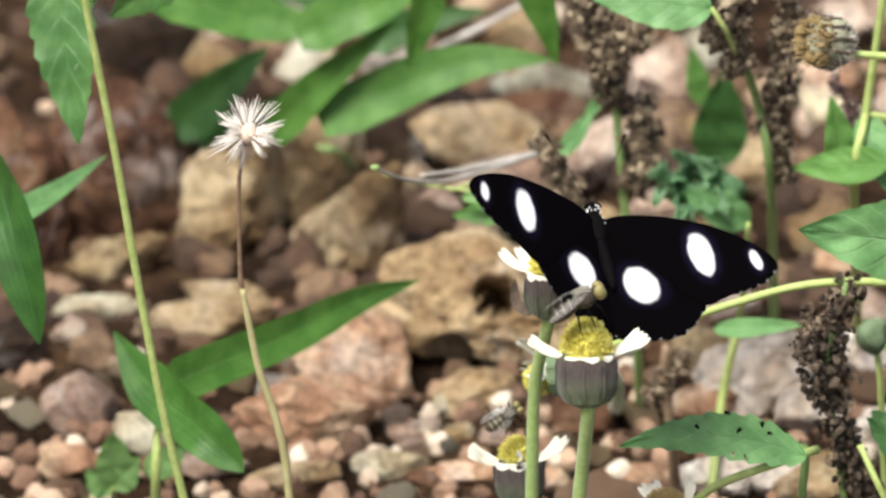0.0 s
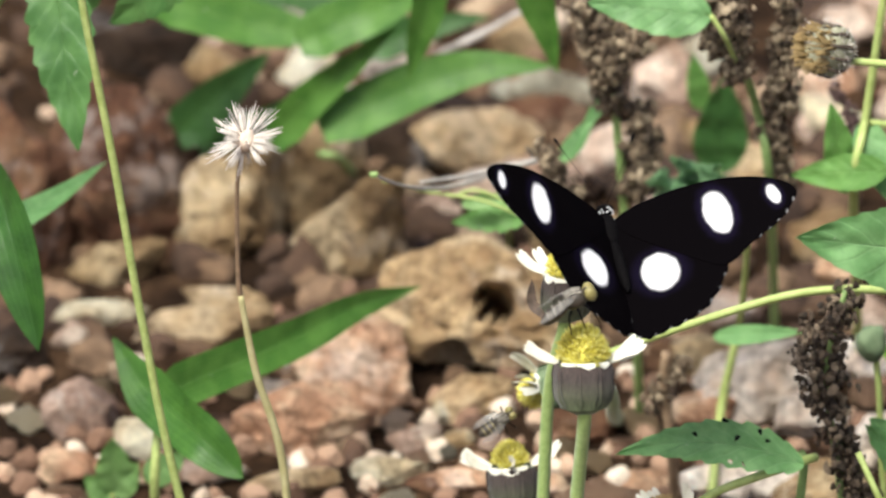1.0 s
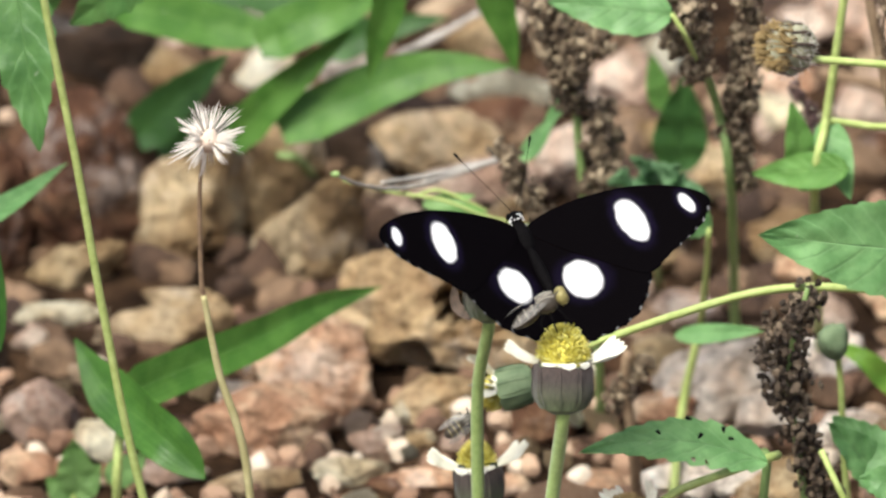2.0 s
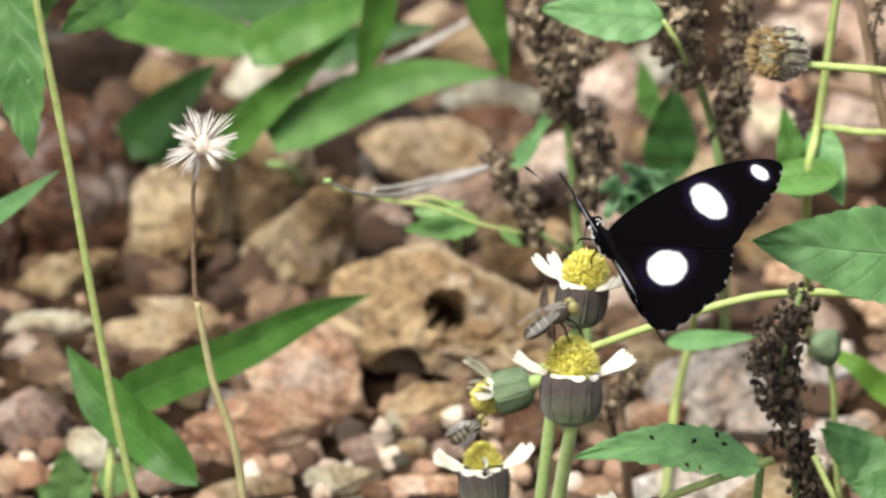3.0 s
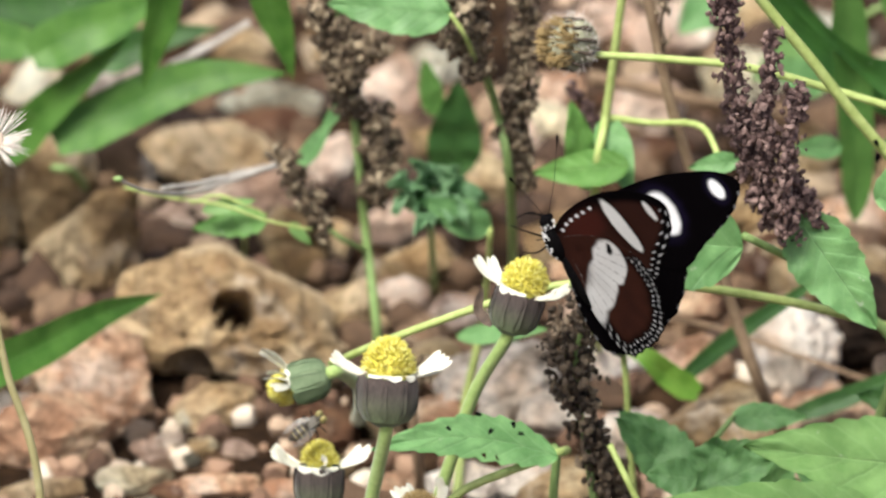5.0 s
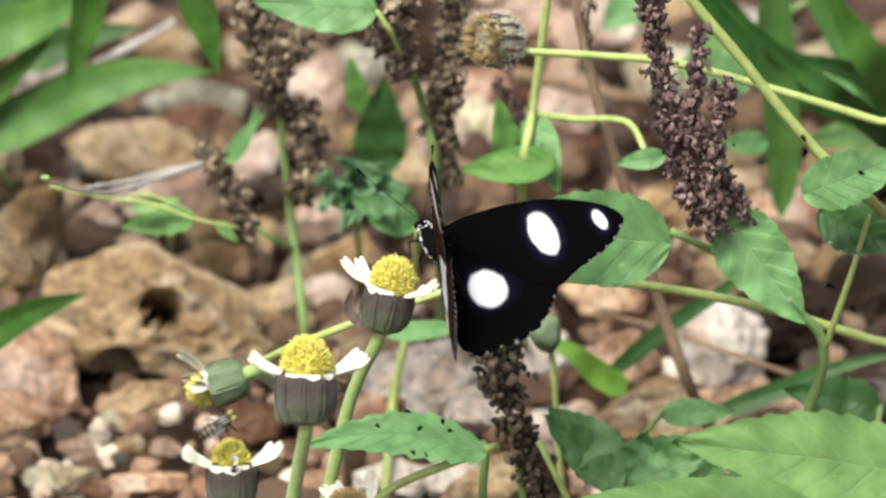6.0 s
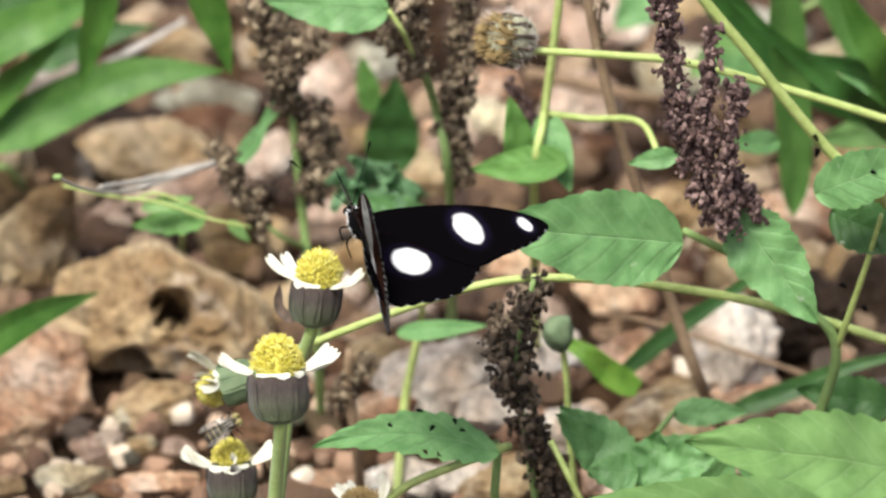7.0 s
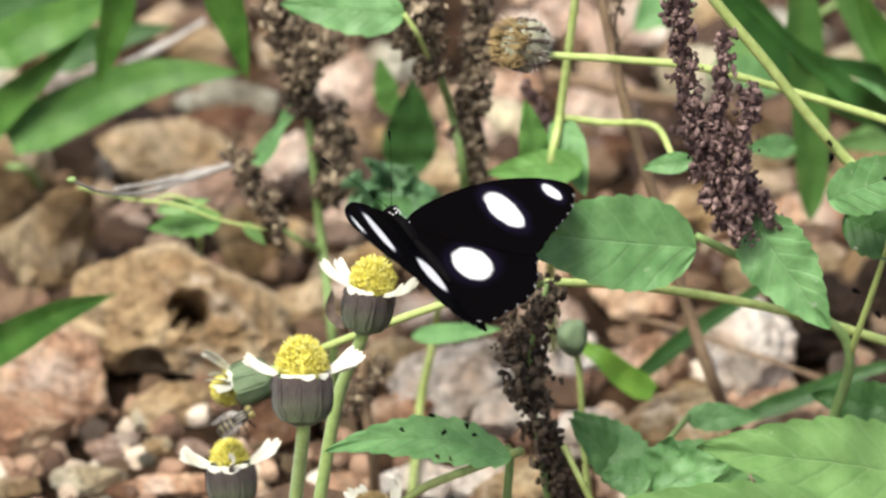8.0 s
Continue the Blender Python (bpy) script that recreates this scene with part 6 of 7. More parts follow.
# ---------------------------------------------------------------- butterfly
MM = 0.001
FORE = [(0.6, 2.2), (1.8, 4.6), (7, 7.6), (14, 10), (22, 11.4), (30, 11.0), (35, 9.7), (37.9, 7.6), (38.2, 5.2), (36.4, 1.2), (32.6, -2.6), (29, -5.6), (26.4, -8.4), (23, -9.4), (14, -5.6), (5, -1.2)]
HIND = [(0.6, 1.0), (8, 3.2), (17, 2.2), (23, -2.0), (25.1, -8), (24.0, -14), (21.3, -19.2), (17.0, -22.5), (12.8, -24.4), (9.0, -26.0), (6.0, -24.6), (3.6, -20), (1.6, -13), (0.7, -5)]


def smoothstep(a, b, x):
    t = min(1, max(0, (x - a) / (b - a)))
    return t * t * (3 - 2 * t)


def oval(x, y, cx, cy, a, b, deg, soft=0.3):
    """1 inside an oval, 0 outside, with a wavy soft edge."""
    c, s = math.cos(radians(deg)), math.sin(radians(deg))
    dx, dy = x - cx, y - cy
    u, v = (dx * c + dy * s) / a, (-dx * s + dy * c) / b
    r = math.hypot(u, v) * (1 + 0.08 * noise.noise(Vector((x * 0.55, y * 0.55, cx))))
    return 1 - smoothstep(1 - soft * 0.5, 1 + soft * 0.5, r)


def blend(c, d, f):
    return tuple(p + (q - p) * f for p, q in zip(c, d))


BLACK, WHITE, VIOLET = (0.0016, 0.0012, 0.0016), (0.86, 0.86, 0.88), (0.035, 0.025, 0.09)
BROWN, CREAM = (0.026, 0.01, 0.0075), (0.62, 0.62, 0.61)


def edge_dots(x, y, rim, c, outer):
    """White dots in two uneven rows along the scalloped outer margin."""
    if rim < 0.35 or rim > 2.7 or outer <= 0:
        return c
    k = math.atan2(y + 4, x - 8) * 13
    d = abs((k % 1) - 0.5)
    big = 0.75 + 0.4 * noise.noise(Vector((math.floor(k) * 1.7, 0, 4)))
    if 1.75 < rim:
        f = 1 - smoothstep(0.08, 0.2, d + 0.25 * abs(rim - 2.15))
        return blend(c, WHITE, outer * 0.8 * big * f)
    if rim < 1.05:
        return blend(c, WHITE, outer * 0.55 * big * smoothstep(0.26, 0.38, d))
    return c


def upper_fore(x, y, rim):
    c = BLACK
    c = blend(c, VIOLET, 0.14 * max(oval(x, y, 22.0, 3.2, 6.9, 4.0, -68, 0.5), oval(x, y, 33.5, 6.4, 3.6, 2.0, -62, 0.6)))
    c = blend(c, WHITE, max(oval(x, y, 22.0, 3.2, 5.3, 2.65, -68, 0.28), oval(x, y, 33.5, 6.4, 2.5, 1.15, -62, 0.35)))
    if rim < 0.4:
        k = (x * 0.37 + y * 0.2) % 1
        c = blend(c, WHITE, 0.18 if k > 0.84 and x > 30 and y < 6 else 0)
    return c


def upper_hind(x, y, rim):
    c = blend(BLACK, VIOLET, 0.1 * oval(x, y, 10.7, -9.8, 6.0, 5.6, 0, 0.5))
    c = blend(c, WHITE, oval(x, y, 10.7, -9.8, 4.5, 3.75, -62, 0.26))
    vein = abs(((math.atan2(y - 2, x - 1) * 7) % 1) - 0.5)
    c = blend(c, BLACK, 0.35 * (1 - smoothstep(0.0, 0.045, vein)) if c[0] > 0.1 else 0)
    if rim < 0.4:
        k = (math.atan2(y + 5, x - 6) * 6) % 1
        c = blend(c, WHITE, 0.18 if k > 0.84 else 0)
    return c


def under_fore(x, y, rim):
    c = blend(BROWN, BLACK, smoothstep(3.4, 1.6, rim) * smoothstep(9, 24, x))
    c = blend(c, BLACK, min(1, 0.85 * smoothstep(2.2, 0.9, rim if y > 3 else 9)))
    c = blend(c, (0.06, 0.014, 0.01), 0.6 * oval(x, y, 11, 4, 7, 3, 15, 0.8))
    c = blend(c, BLACK, 0.3 * oval(x, y, 21.6, 3.8, 8.0, 3.6, -66, 0.7))
    c = blend(c, CREAM, oval(x, y, 22.2, 3.4, 6.8, 2.05, -70, 0.16))
    c = blend(c, CREAM, oval(x, y, 32.9, 6.2, 2.5, 0.95, -72, 0.25))
    for px, py in ((3.6, 3.6), (5.6, 4.9), (7.8, 5.8), (10.2, 6.6), (12.6, 7.3), (15.2, 8.0)):
        c = blend(c, WHITE, oval(x, y, px, py, 0.5, 0.42, 0, 0.4))
    return edge_dots(x, y, rim, c, smoothstep(22, 25, x) * smoothstep(7, 5, y))


def under_hind(x, y, rim):
    c = blend(BROWN, (0.04, 0.014, 0.009), 0.5 + 0.5 * noise.noise(Vector((x * 0.3, y * 0.3, 7))))
    c = blend(c, BLACK, (1 - smoothstep(2.2, 4.4, rim)) * smoothstep(1.5, -3, y) if x > 5 or y < -16 else 0)
    patch = max(oval(x, y, 13.8, -3.0, 5.6, 4.4, 60, 0.16), oval(x, y, 8.8, -8.2, 8.4, 4.0, 52, 0.18), oval(x, y, 4.2, -13.6, 5.2, 3.0, 60, 0.5))
    patch *= 1 - 0.85 * oval(x, y, 2.5, -4.5, 5.5, 4.0, 55, 0.9)
    c = blend(c, CREAM, patch)
    vein = abs(((math.atan2(y - 3, x - 1) * 6.2) % 1) - 0.5)
    c = blend(c, (0.12, 0.11, 0.11), 0.75 * (1 - smoothstep(0.0, 0.05, vein)) * (patch > 0.3))
    c = blend(c, BLACK, oval(x, y, 15.2, 0.2, 1.5, 0.8, 70, 0.3))
    return edge_dots(x, y, rim, c, smoothstep(-1, -3, y) * smoothstep(2.5, 4.5, x))


def outline(points, n, scallop, first, last):
    """A smooth closed outline with a scalloped margin between two of its corners."""
    p = [Vector((*q, 0)) for q in points]
    k, out = len(p), []
    per = n // k
    for i in range(k):
        a, b, c, d = p[(i - 1) % k], p[i], p[(i + 1) % k], p[(i + 2) % k]
        for j in range(per):
            t = j / per
            q = 0.5 * ((2 * b) + (c - a) * t + (2 * a - 5 * b + 4 * c - d) * t * t + (3 * b - a - 3 * c + d) * t ** 3)
            if first <= i < last and scallop:
                tan = (c - b).normalized()
                nor = Vector((tan.y, -tan.x, 0))
                q -= nor * scallop * abs(math.sin((i + t) * math.pi * 1.35)) * (-1)
            out.append(q)
    return out


def wing_mesh(name, points, upper, under, side, level, scallop, first, last, pivot, parent, label):
    """One wing: two skins 0.12 mm apart, its pattern as a colour attribute."""
    ring = outline(points, 16 * 12, scallop, first, last)
    pv = Vector((*pivot, 0))
    rad = 46
    arr = np.array([[q.x, q.y] for q in ring])
    n = len(ring)
    verts, cols = [], []
    for skin, fun in ((1, upper), (-1, under)):
        for i in range(rad + 1):
            f = (i / rad) ** 0.85
            for q in ring:
                p = pv + (q - pv) * f
                rim = float(np.min(np.hypot(arr[:, 0] - p.x, arr[:, 1] - p.y))) if f > 0.6 else 9.0
                bend = 0.010 * max(0, p.x - 6) ** 1.6 * 0.35 + 0.25 * noise.noise(Vector((p.x * 0.16, p.y * 0.16, level)))
                verts.append((side * p.x * MM, p.y * MM, (level + bend * 0.6 + skin * 0.06) * MM))
                cols.append((*fun(p.x, p.y, rim), 1))
    faces = []
    half = (rad + 1) * n
    for i in range(rad):
        for j in range(n):
            a, b, c, d = i * n + j, i * n + (j + 1) % n, (i + 1) * n + (j + 1) % n, (i + 1) * n + j
            up = (a, d, c, b) if side < 0 else (a, b, c, d)
            faces.append(up)
            faces.append(tuple(half + k for k in up[::-1]))
    edge = rad * n
    for j in range(n):
        q = (edge + j, edge + (j + 1) % n, half + edge + (j + 1) % n, half + edge + j)
        faces.append(q)
    me = bpy.data.meshes.new(name)
    me.from_pydata(verts, [], faces)
    at = me.color_attributes.new("pattern", "FLOAT_COLOR", "POINT")
    at.data.foreach_set("color", np.array(cols, dtype=np.float32).ravel())
    me.materials.append(WING)
    ob = new(name, me)
    ob.parent = parent
    return tagged(ob, label)


def build_butterfly():
    b = thing("butterfly", (0, 0, 0), "black butterfly with white spots feeding on a daisy", "butterfly")
    bm = bmesh.new()
    blob(bm, (0, 1.0 * MM, -0.6 * MM), (2.0 * MM, 4.4 * MM, 2.0 * MM), None, 3, 0.06)
    part("thorax", bm, BODY, b)
    bm = bmesh.new()
    blob(bm, (0, -8.2 * MM, 0.7 * MM), (1.25 * MM, 7.2 * MM, 1.4 * MM), Euler((-0.13, 0, 0)).to_matrix().to_4x4(), 3, 0.06)
    part("abdomen", bm, BODY, b, "slim black abdomen")
    head = part("head", blob(bmesh.new(), (0, 6.0 * MM, -0.3 * MM), (1.5 * MM, 1.5 * MM, 1.4 * MM), None, 3), BODY, b)
    rnd = random.Random(3)
    bm = bmesh.new()
    for i in range(110):
        y = rnd.uniform(-2, 6.5)
        a = rnd.uniform(0, math.tau) if y > 4.6 else rnd.uniform(math.pi * 0.9, math.tau * 1.05)
        r = 2.0 * math.sqrt(max(0.1, 1 - ((y - 1) / 5.0) ** 2)) if y < 4.6 else 1.45
        cz = -0.6 if y < 4.6 else -0.3
        blob(bm, (r * math.cos(a) * MM, y * MM, (cz + r * math.sin(a)) * MM), (0.21 * MM,) * 3, None, 1)
    part("spots", bm, DOTS, b, "white dots on the thorax and head", kind="stuff")
    for s in (-1, 1):
        part("eye", blob(bmesh.new(), (s * 1.15 * MM, 6.4 * MM, -0.2 * MM), (0.75 * MM, 0.8 * MM, 0.85 * MM), None, 2), BODY, head)
        bm = tube([(s * 0.5 * MM, 7.2 * MM, 0.5 * MM), (s * 4.0 * MM, 13 * MM, 2.5 * MM), (s * 7.6 * MM, 19.5 * MM, 4.0 * MM)], [0.075 * MM, 0.06 * MM], 5, 14)
        tube([(s * 7.3 * MM, 18.9 * MM, 3.85 * MM), (s * 8.2 * MM, 20.7 * MM, 4.3 * MM), (s * 8.5 * MM, 21.3 * MM, 4.4 * MM)], [0.08 * MM, 0.3 * MM, 0.18 * MM], 6, 8, bm=bm)
        part("antenna", bm, BODY, head, "thin clubbed antenna")
        for i, y in enumerate((3.0, 1.0)):
            bm = tube([(s * 1.0 * MM, y * MM, -1.8 * MM), (s * 3.0 * MM, (y + 2.6 - i * 3) * MM, -3.6 * MM), (s * 2.4 * MM, (y + 4.0 - i * 4.5) * MM, -8.0 * MM)], [0.24 * MM, 0.2 * MM, 0.12 * MM], 5, 12)
            part("leg", bm, BODY, b)
    part("proboscis", tube([(0, 7.2 * MM, -0.8 * MM), (0, 8.4 * MM, -3.5 * MM), (-0.5 * MM, 7.6 * MM, -7.5 * MM)], [0.16 * MM, 0.1 * MM], 5, 10), BODY, head)
    wings = {}
    for s, k in ((-1, "left"), (1, "right")):
        wings[k] = [wing_mesh("forewing", FORE, upper_fore, under_fore, s, 0.1, 0.28, 8, 12, (20, 2.5), b, "black forewing with two white spots, brown beneath"),
                    wing_mesh("hindwing", HIND, upper_hind, under_hind, s, -0.1, 0.4, 3, 10, (11, -9.5), b, "black hindwing with one round white spot, brown beneath")]
    return b, wings


butterfly, wings = build_butterfly()


# ---------------------------------------------------------------- what moves
def raised(side, lift, sweep, twist):
    """A wing's pose on the body: lift above the body's plane, sweep backwards and twist, in degrees."""
    return Matrix.Rotation(-side * radians(lift), 4, "Y") @ Matrix.Rotation(side * radians(sweep), 4, "Z") @ Matrix.Rotation(radians(twist), 4, "X")


def sway(ob, rows):
    """Tilt a stalk about its foot as it is weighed down: seconds, degrees sideways and metres up."""
    p = ob.location.copy()
    walk(ob, [(t, Matrix.Translation(p + Vector((0, 0, up))) @ Matrix.Rotation(radians(a), 4, "Y")) for t, a, up in rows])


def motions():
    walk(butterfly, [
        (0.0, pose(0.0316, 0.0000, 0.1239, 28.1, 7.3, 14.8)),
        (0.1, pose(0.0403, 0.0000, 0.1228, 29.0, 7.0, 14.8)),
        (0.2, pose(0.0428, 0.0000, 0.1215, 29.0, 6.9, 13.9)),
        (0.3, pose(0.0376, 0.0000, 0.1216, 29.3, 8.6, 11.7)),
        (0.4, pose(0.0284, 0.0000, 0.1237, 30.8, 7.1, 12.8)),
        (0.5, pose(0.0201, 0.0000, 0.1257, 26.8, 5.9, 13.8)),
        (0.6, pose(0.0184, 0.0000, 0.1262, 23.9, 4.4, 15.9)),
        (0.7, pose(0.0246, 0.0000, 0.1249, 21.8, 4.2, 16.1)),
        (0.8, pose(0.0319, 0.0000, 0.1252, 20.8, 3.7, 16.7)),
        (0.9, pose(0.0366, 0.0000, 0.1253, 23.6, 3.4, 16.8)),
        (1.0, pose(0.0346, 0.0000, 0.1251, 28.9, 4.1, 15.6)),
        (1.1, pose(0.0265, 0.0000, 0.1246, 25.7, 4.4, 15.3)),
        (1.2, pose(0.0202, 0.0000, 0.1253, 22.8, 4.4, 15.4)),
        (1.3, pose(0.0175, 0.0000, 0.1268, 23.7, 4.9, 14.6)),
        (1.4, pose(0.0205, 0.0000, 0.1259, 24.6, 4.4, 15.4)),
        (1.5, pose(0.0278, 0.0000, 0.1239, 25.4, 4.9, 14.9)),
        (1.6, pose(0.0339, 0.0000, 0.1232, 25.4, 4.1, 16.2)),
        (1.8, pose(0.0320, 0.0000, 0.1249, 28.6, -1.1, 24.1)),
        (2.0, pose(0.0248, 0.0000, 0.1232, 29.8, -2.2, 22.7)),
        (2.2, pose(0.0241, 0.0000, 0.1234, 25.7, -3.7, 23.1)),
        (3.3, pose(0.0471, 0.0000, 0.1236, 29.1, -8.1, 26.9)),
        (3.5, pose(0.0384, 0.0000, 0.1248, 34.3, -4.8, 28.7)),
        (3.7, pose(0.0483, 0.0000, 0.1237, 47.9, -2.8, 35.0)),
        (4.0, pose(0.0498, 0.0000, 0.1233, 57.1, -1.2, 45.8)),
        (4.3, pose(0.0445, 0.0000, 0.1232, 60.1, -3.0, 56.4)),
        (4.5, pose(0.0526, 0.0000, 0.1226, 61.8, -3.6, 59.2)),
        (4.8, pose(0.0711, 0.0000, 0.1215, 69.6, -8.6, 56.3)),
        (5.0, pose(0.0748, 0.0000, 0.1204, 68.1, -10.2, 52.0)),
        (5.2, pose(0.0732, -0.0000, 0.1224, 68.3, -11.8, 48.2)),
        (6.3, pose(0.0630, -0.0000, 0.1193, 15.2, -9.3, 14.3)),
        (6.5, pose(0.0680, 0.0000, 0.1211, 16.8, -3.6, 16.2)),
        (6.7, pose(0.0572, 0.0000, 0.1194, 19.5, -8.6, 10.5)),
        (6.9, pose(0.0410, 0.0000, 0.1238, 17.9, -8.1, 9.3)),
        (7.0, pose(0.0463, 0.0000, 0.1248, 8.4, -7.2, 12.1)),
        (7.1, pose(0.0608, -0.0000, 0.1247, 2.9, 8.0, 9.0)),
        (7.3, pose(0.0762, -0.0000, 0.1162, 6.8, 2.2, 12.0)),
        (7.4, pose(0.0684, 0.0000, 0.1195, 15.0, -5.5, 16.3)),
        (7.5, pose(0.0525, 0.0000, 0.1248, 18.1, -15.4, 22.4)),
        (7.7, pose(0.0330, 0.0000, 0.1265, 0.1, -15.5, 26.1)),
        (8.0, pose(0.0536, 0.0000, 0.1242, 27.6, -4.1, 33.8)),
    ])
    left = [
        (0.0, raised(-1, 31.0, -15.0, -0.1)),
        (0.1, raised(-1, 26.4, -13.7, -0.3)),
        (0.2, raised(-1, 40.0, -13.3, -1.0)),
        (0.3, raised(-1, 55.4, -11.5, -3.4)),
        (0.4, raised(-1, 47.1, -8.8, -1.1)),
        (0.5, raised(-1, 26.8, -7.2, -1.6)),
        (0.6, raised(-1, 17.1, -9.8, -0.3)),
        (0.7, raised(-1, 19.7, -8.3, -0.9)),
        (0.8, raised(-1, 31.6, -8.7, -2.2)),
        (0.9, raised(-1, 45.2, -7.0, -2.4)),
        (1.0, raised(-1, 36.7, -8.9, -1.4)),
        (1.1, raised(-1, 26.4, -7.7, -2.0)),
        (1.2, raised(-1, 16.0, -7.6, -0.5)),
        (1.3, raised(-1, 19.4, -7.9, -2.1)),
        (1.4, raised(-1, 31.5, -8.8, -2.0)),
        (1.5, raised(-1, 50.5, -7.8, -2.2)),
        (1.6, raised(-1, 60.3, -10.0, -0.8)),
        (1.8, raised(-1, 33.1, -10.4, -5.1)),
        (2.0, raised(-1, 24.0, -11.3, -2.2)),
        (2.2, raised(-1, 57.2, -7.0, -2.1)),
        (3.3, raised(-1, 69.9, -16.2, 1.0)),
        (3.5, raised(-1, 82.8, -11.8, -1.8)),
        (3.7, raised(-1, 83.7, -1.1, -1.7)),
        (4.0, raised(-1, 95.8, 0.7, 1.2)),
        (4.3, raised(-1, 96.8, 2.7, 1.4)),
        (4.5, raised(-1, 96.8, 2.9, 2.2)),
        (4.8, raised(-1, 89.8, 0.6, 0.3)),
        (5.0, raised(-1, 83.2, 4.0, 0.5)),
        (5.2, raised(-1, 78.7, 6.3, -2.2)),
        (6.3, raised(-1, 78.6, -38.8, 10.5)),
        (6.5, raised(-1, 70.1, -45.4, -4.3)),
        (6.7, raised(-1, 80.7, -41.6, -7.1)),
        (6.9, raised(-1, 79.6, -47.0, 2.3)),
        (7.0, raised(-1, 74.1, -49.4, 2.1)),
        (7.1, raised(-1, 72.0, -49.0, -6.3)),
        (7.3, raised(-1, 82.0, -40.5, -11.2)),
        (7.4, raised(-1, 86.0, -40.5, -7.6)),
        (7.5, raised(-1, 75.9, -35.4, -3.9)),
        (7.7, raised(-1, 72.8, -41.3, 6.4)),
        (8.0, raised(-1, 44.8, -21.9, -1.1)),
    ]
    left_hind = [
        (0.0, raised(-1, 31.0, -15.0, -0.1)),
        (0.1, raised(-1, 26.4, -13.7, -0.3)),
        (0.2, raised(-1, 40.0, -13.3, -1.0)),
        (0.3, raised(-1, 55.4, -11.5, -3.4)),
        (0.4, raised(-1, 47.1, -8.8, -1.1)),
        (0.5, raised(-1, 26.8, -7.2, -1.6)),
        (0.6, raised(-1, 17.1, -9.8, -0.3)),
        (0.7, raised(-1, 19.7, -8.3, -0.9)),
        (0.8, raised(-1, 31.6, -8.7, -2.2)),
        (0.9, raised(-1, 45.2, -7.0, -2.4)),
        (1.0, raised(-1, 36.7, -8.9, -1.4)),
        (1.1, raised(-1, 26.4, -7.7, -2.0)),
        (1.2, raised(-1, 16.0, -7.6, -0.5)),
        (1.3, raised(-1, 19.4, -7.9, -2.1)),
        (1.4, raised(-1, 31.5, -8.8, -2.0)),
        (1.5, raised(-1, 50.5, -7.8, -2.2)),
        (1.6, raised(-1, 60.3, -10.0, -0.8)),
        (1.8, raised(-1, 33.1, -10.4, -5.1)),
        (2.0, raised(-1, 24.0, -11.3, -2.2)),
        (2.2, raised(-1, 57.2, -7.0, -2.1)),
        (3.3, raised(-1, 69.9, -16.2, 1.0)),
        (3.5, raised(-1, 82.8, -11.8, -1.8)),
        (3.7, raised(-1, 83.7, -4.6, -1.7)),
        (4.0, raised(-1, 95.8, -5.8, 1.2)),
        (4.3, raised(-1, 96.8, -3.8, 1.4)),
        (4.5, raised(-1, 96.8, -3.6, 2.2)),
        (4.8, raised(-1, 89.8, -5.9, 0.3)),
        (5.0, raised(-1, 83.2, -2.5, 0.5)),
        (5.2, raised(-1, 78.7, 2.1, -2.2)),
        (6.3, raised(-1, 84.7, -36.8, 12.1)),
        (6.5, raised(-1, 89.1, -43.6, -0.4)),
        (6.7, raised(-1, 90.2, -35.0, -3.2)),
        (6.9, raised(-1, 93.4, -29.4, 3.6)),
        (7.0, raised(-1, 87.5, -37.3, 4.6)),
        (7.1, raised(-1, 89.8, -45.8, -4.3)),
        (7.3, raised(-1, 83.4, -36.0, -9.2)),
        (7.4, raised(-1, 83.0, -28.8, -5.2)),
        (7.5, raised(-1, 80.9, -21.8, -1.2)),
        (7.7, raised(-1, 79.9, -19.2, 8.7)),
        (8.0, raised(-1, 44.8, -21.9, -1.1)),
    ]
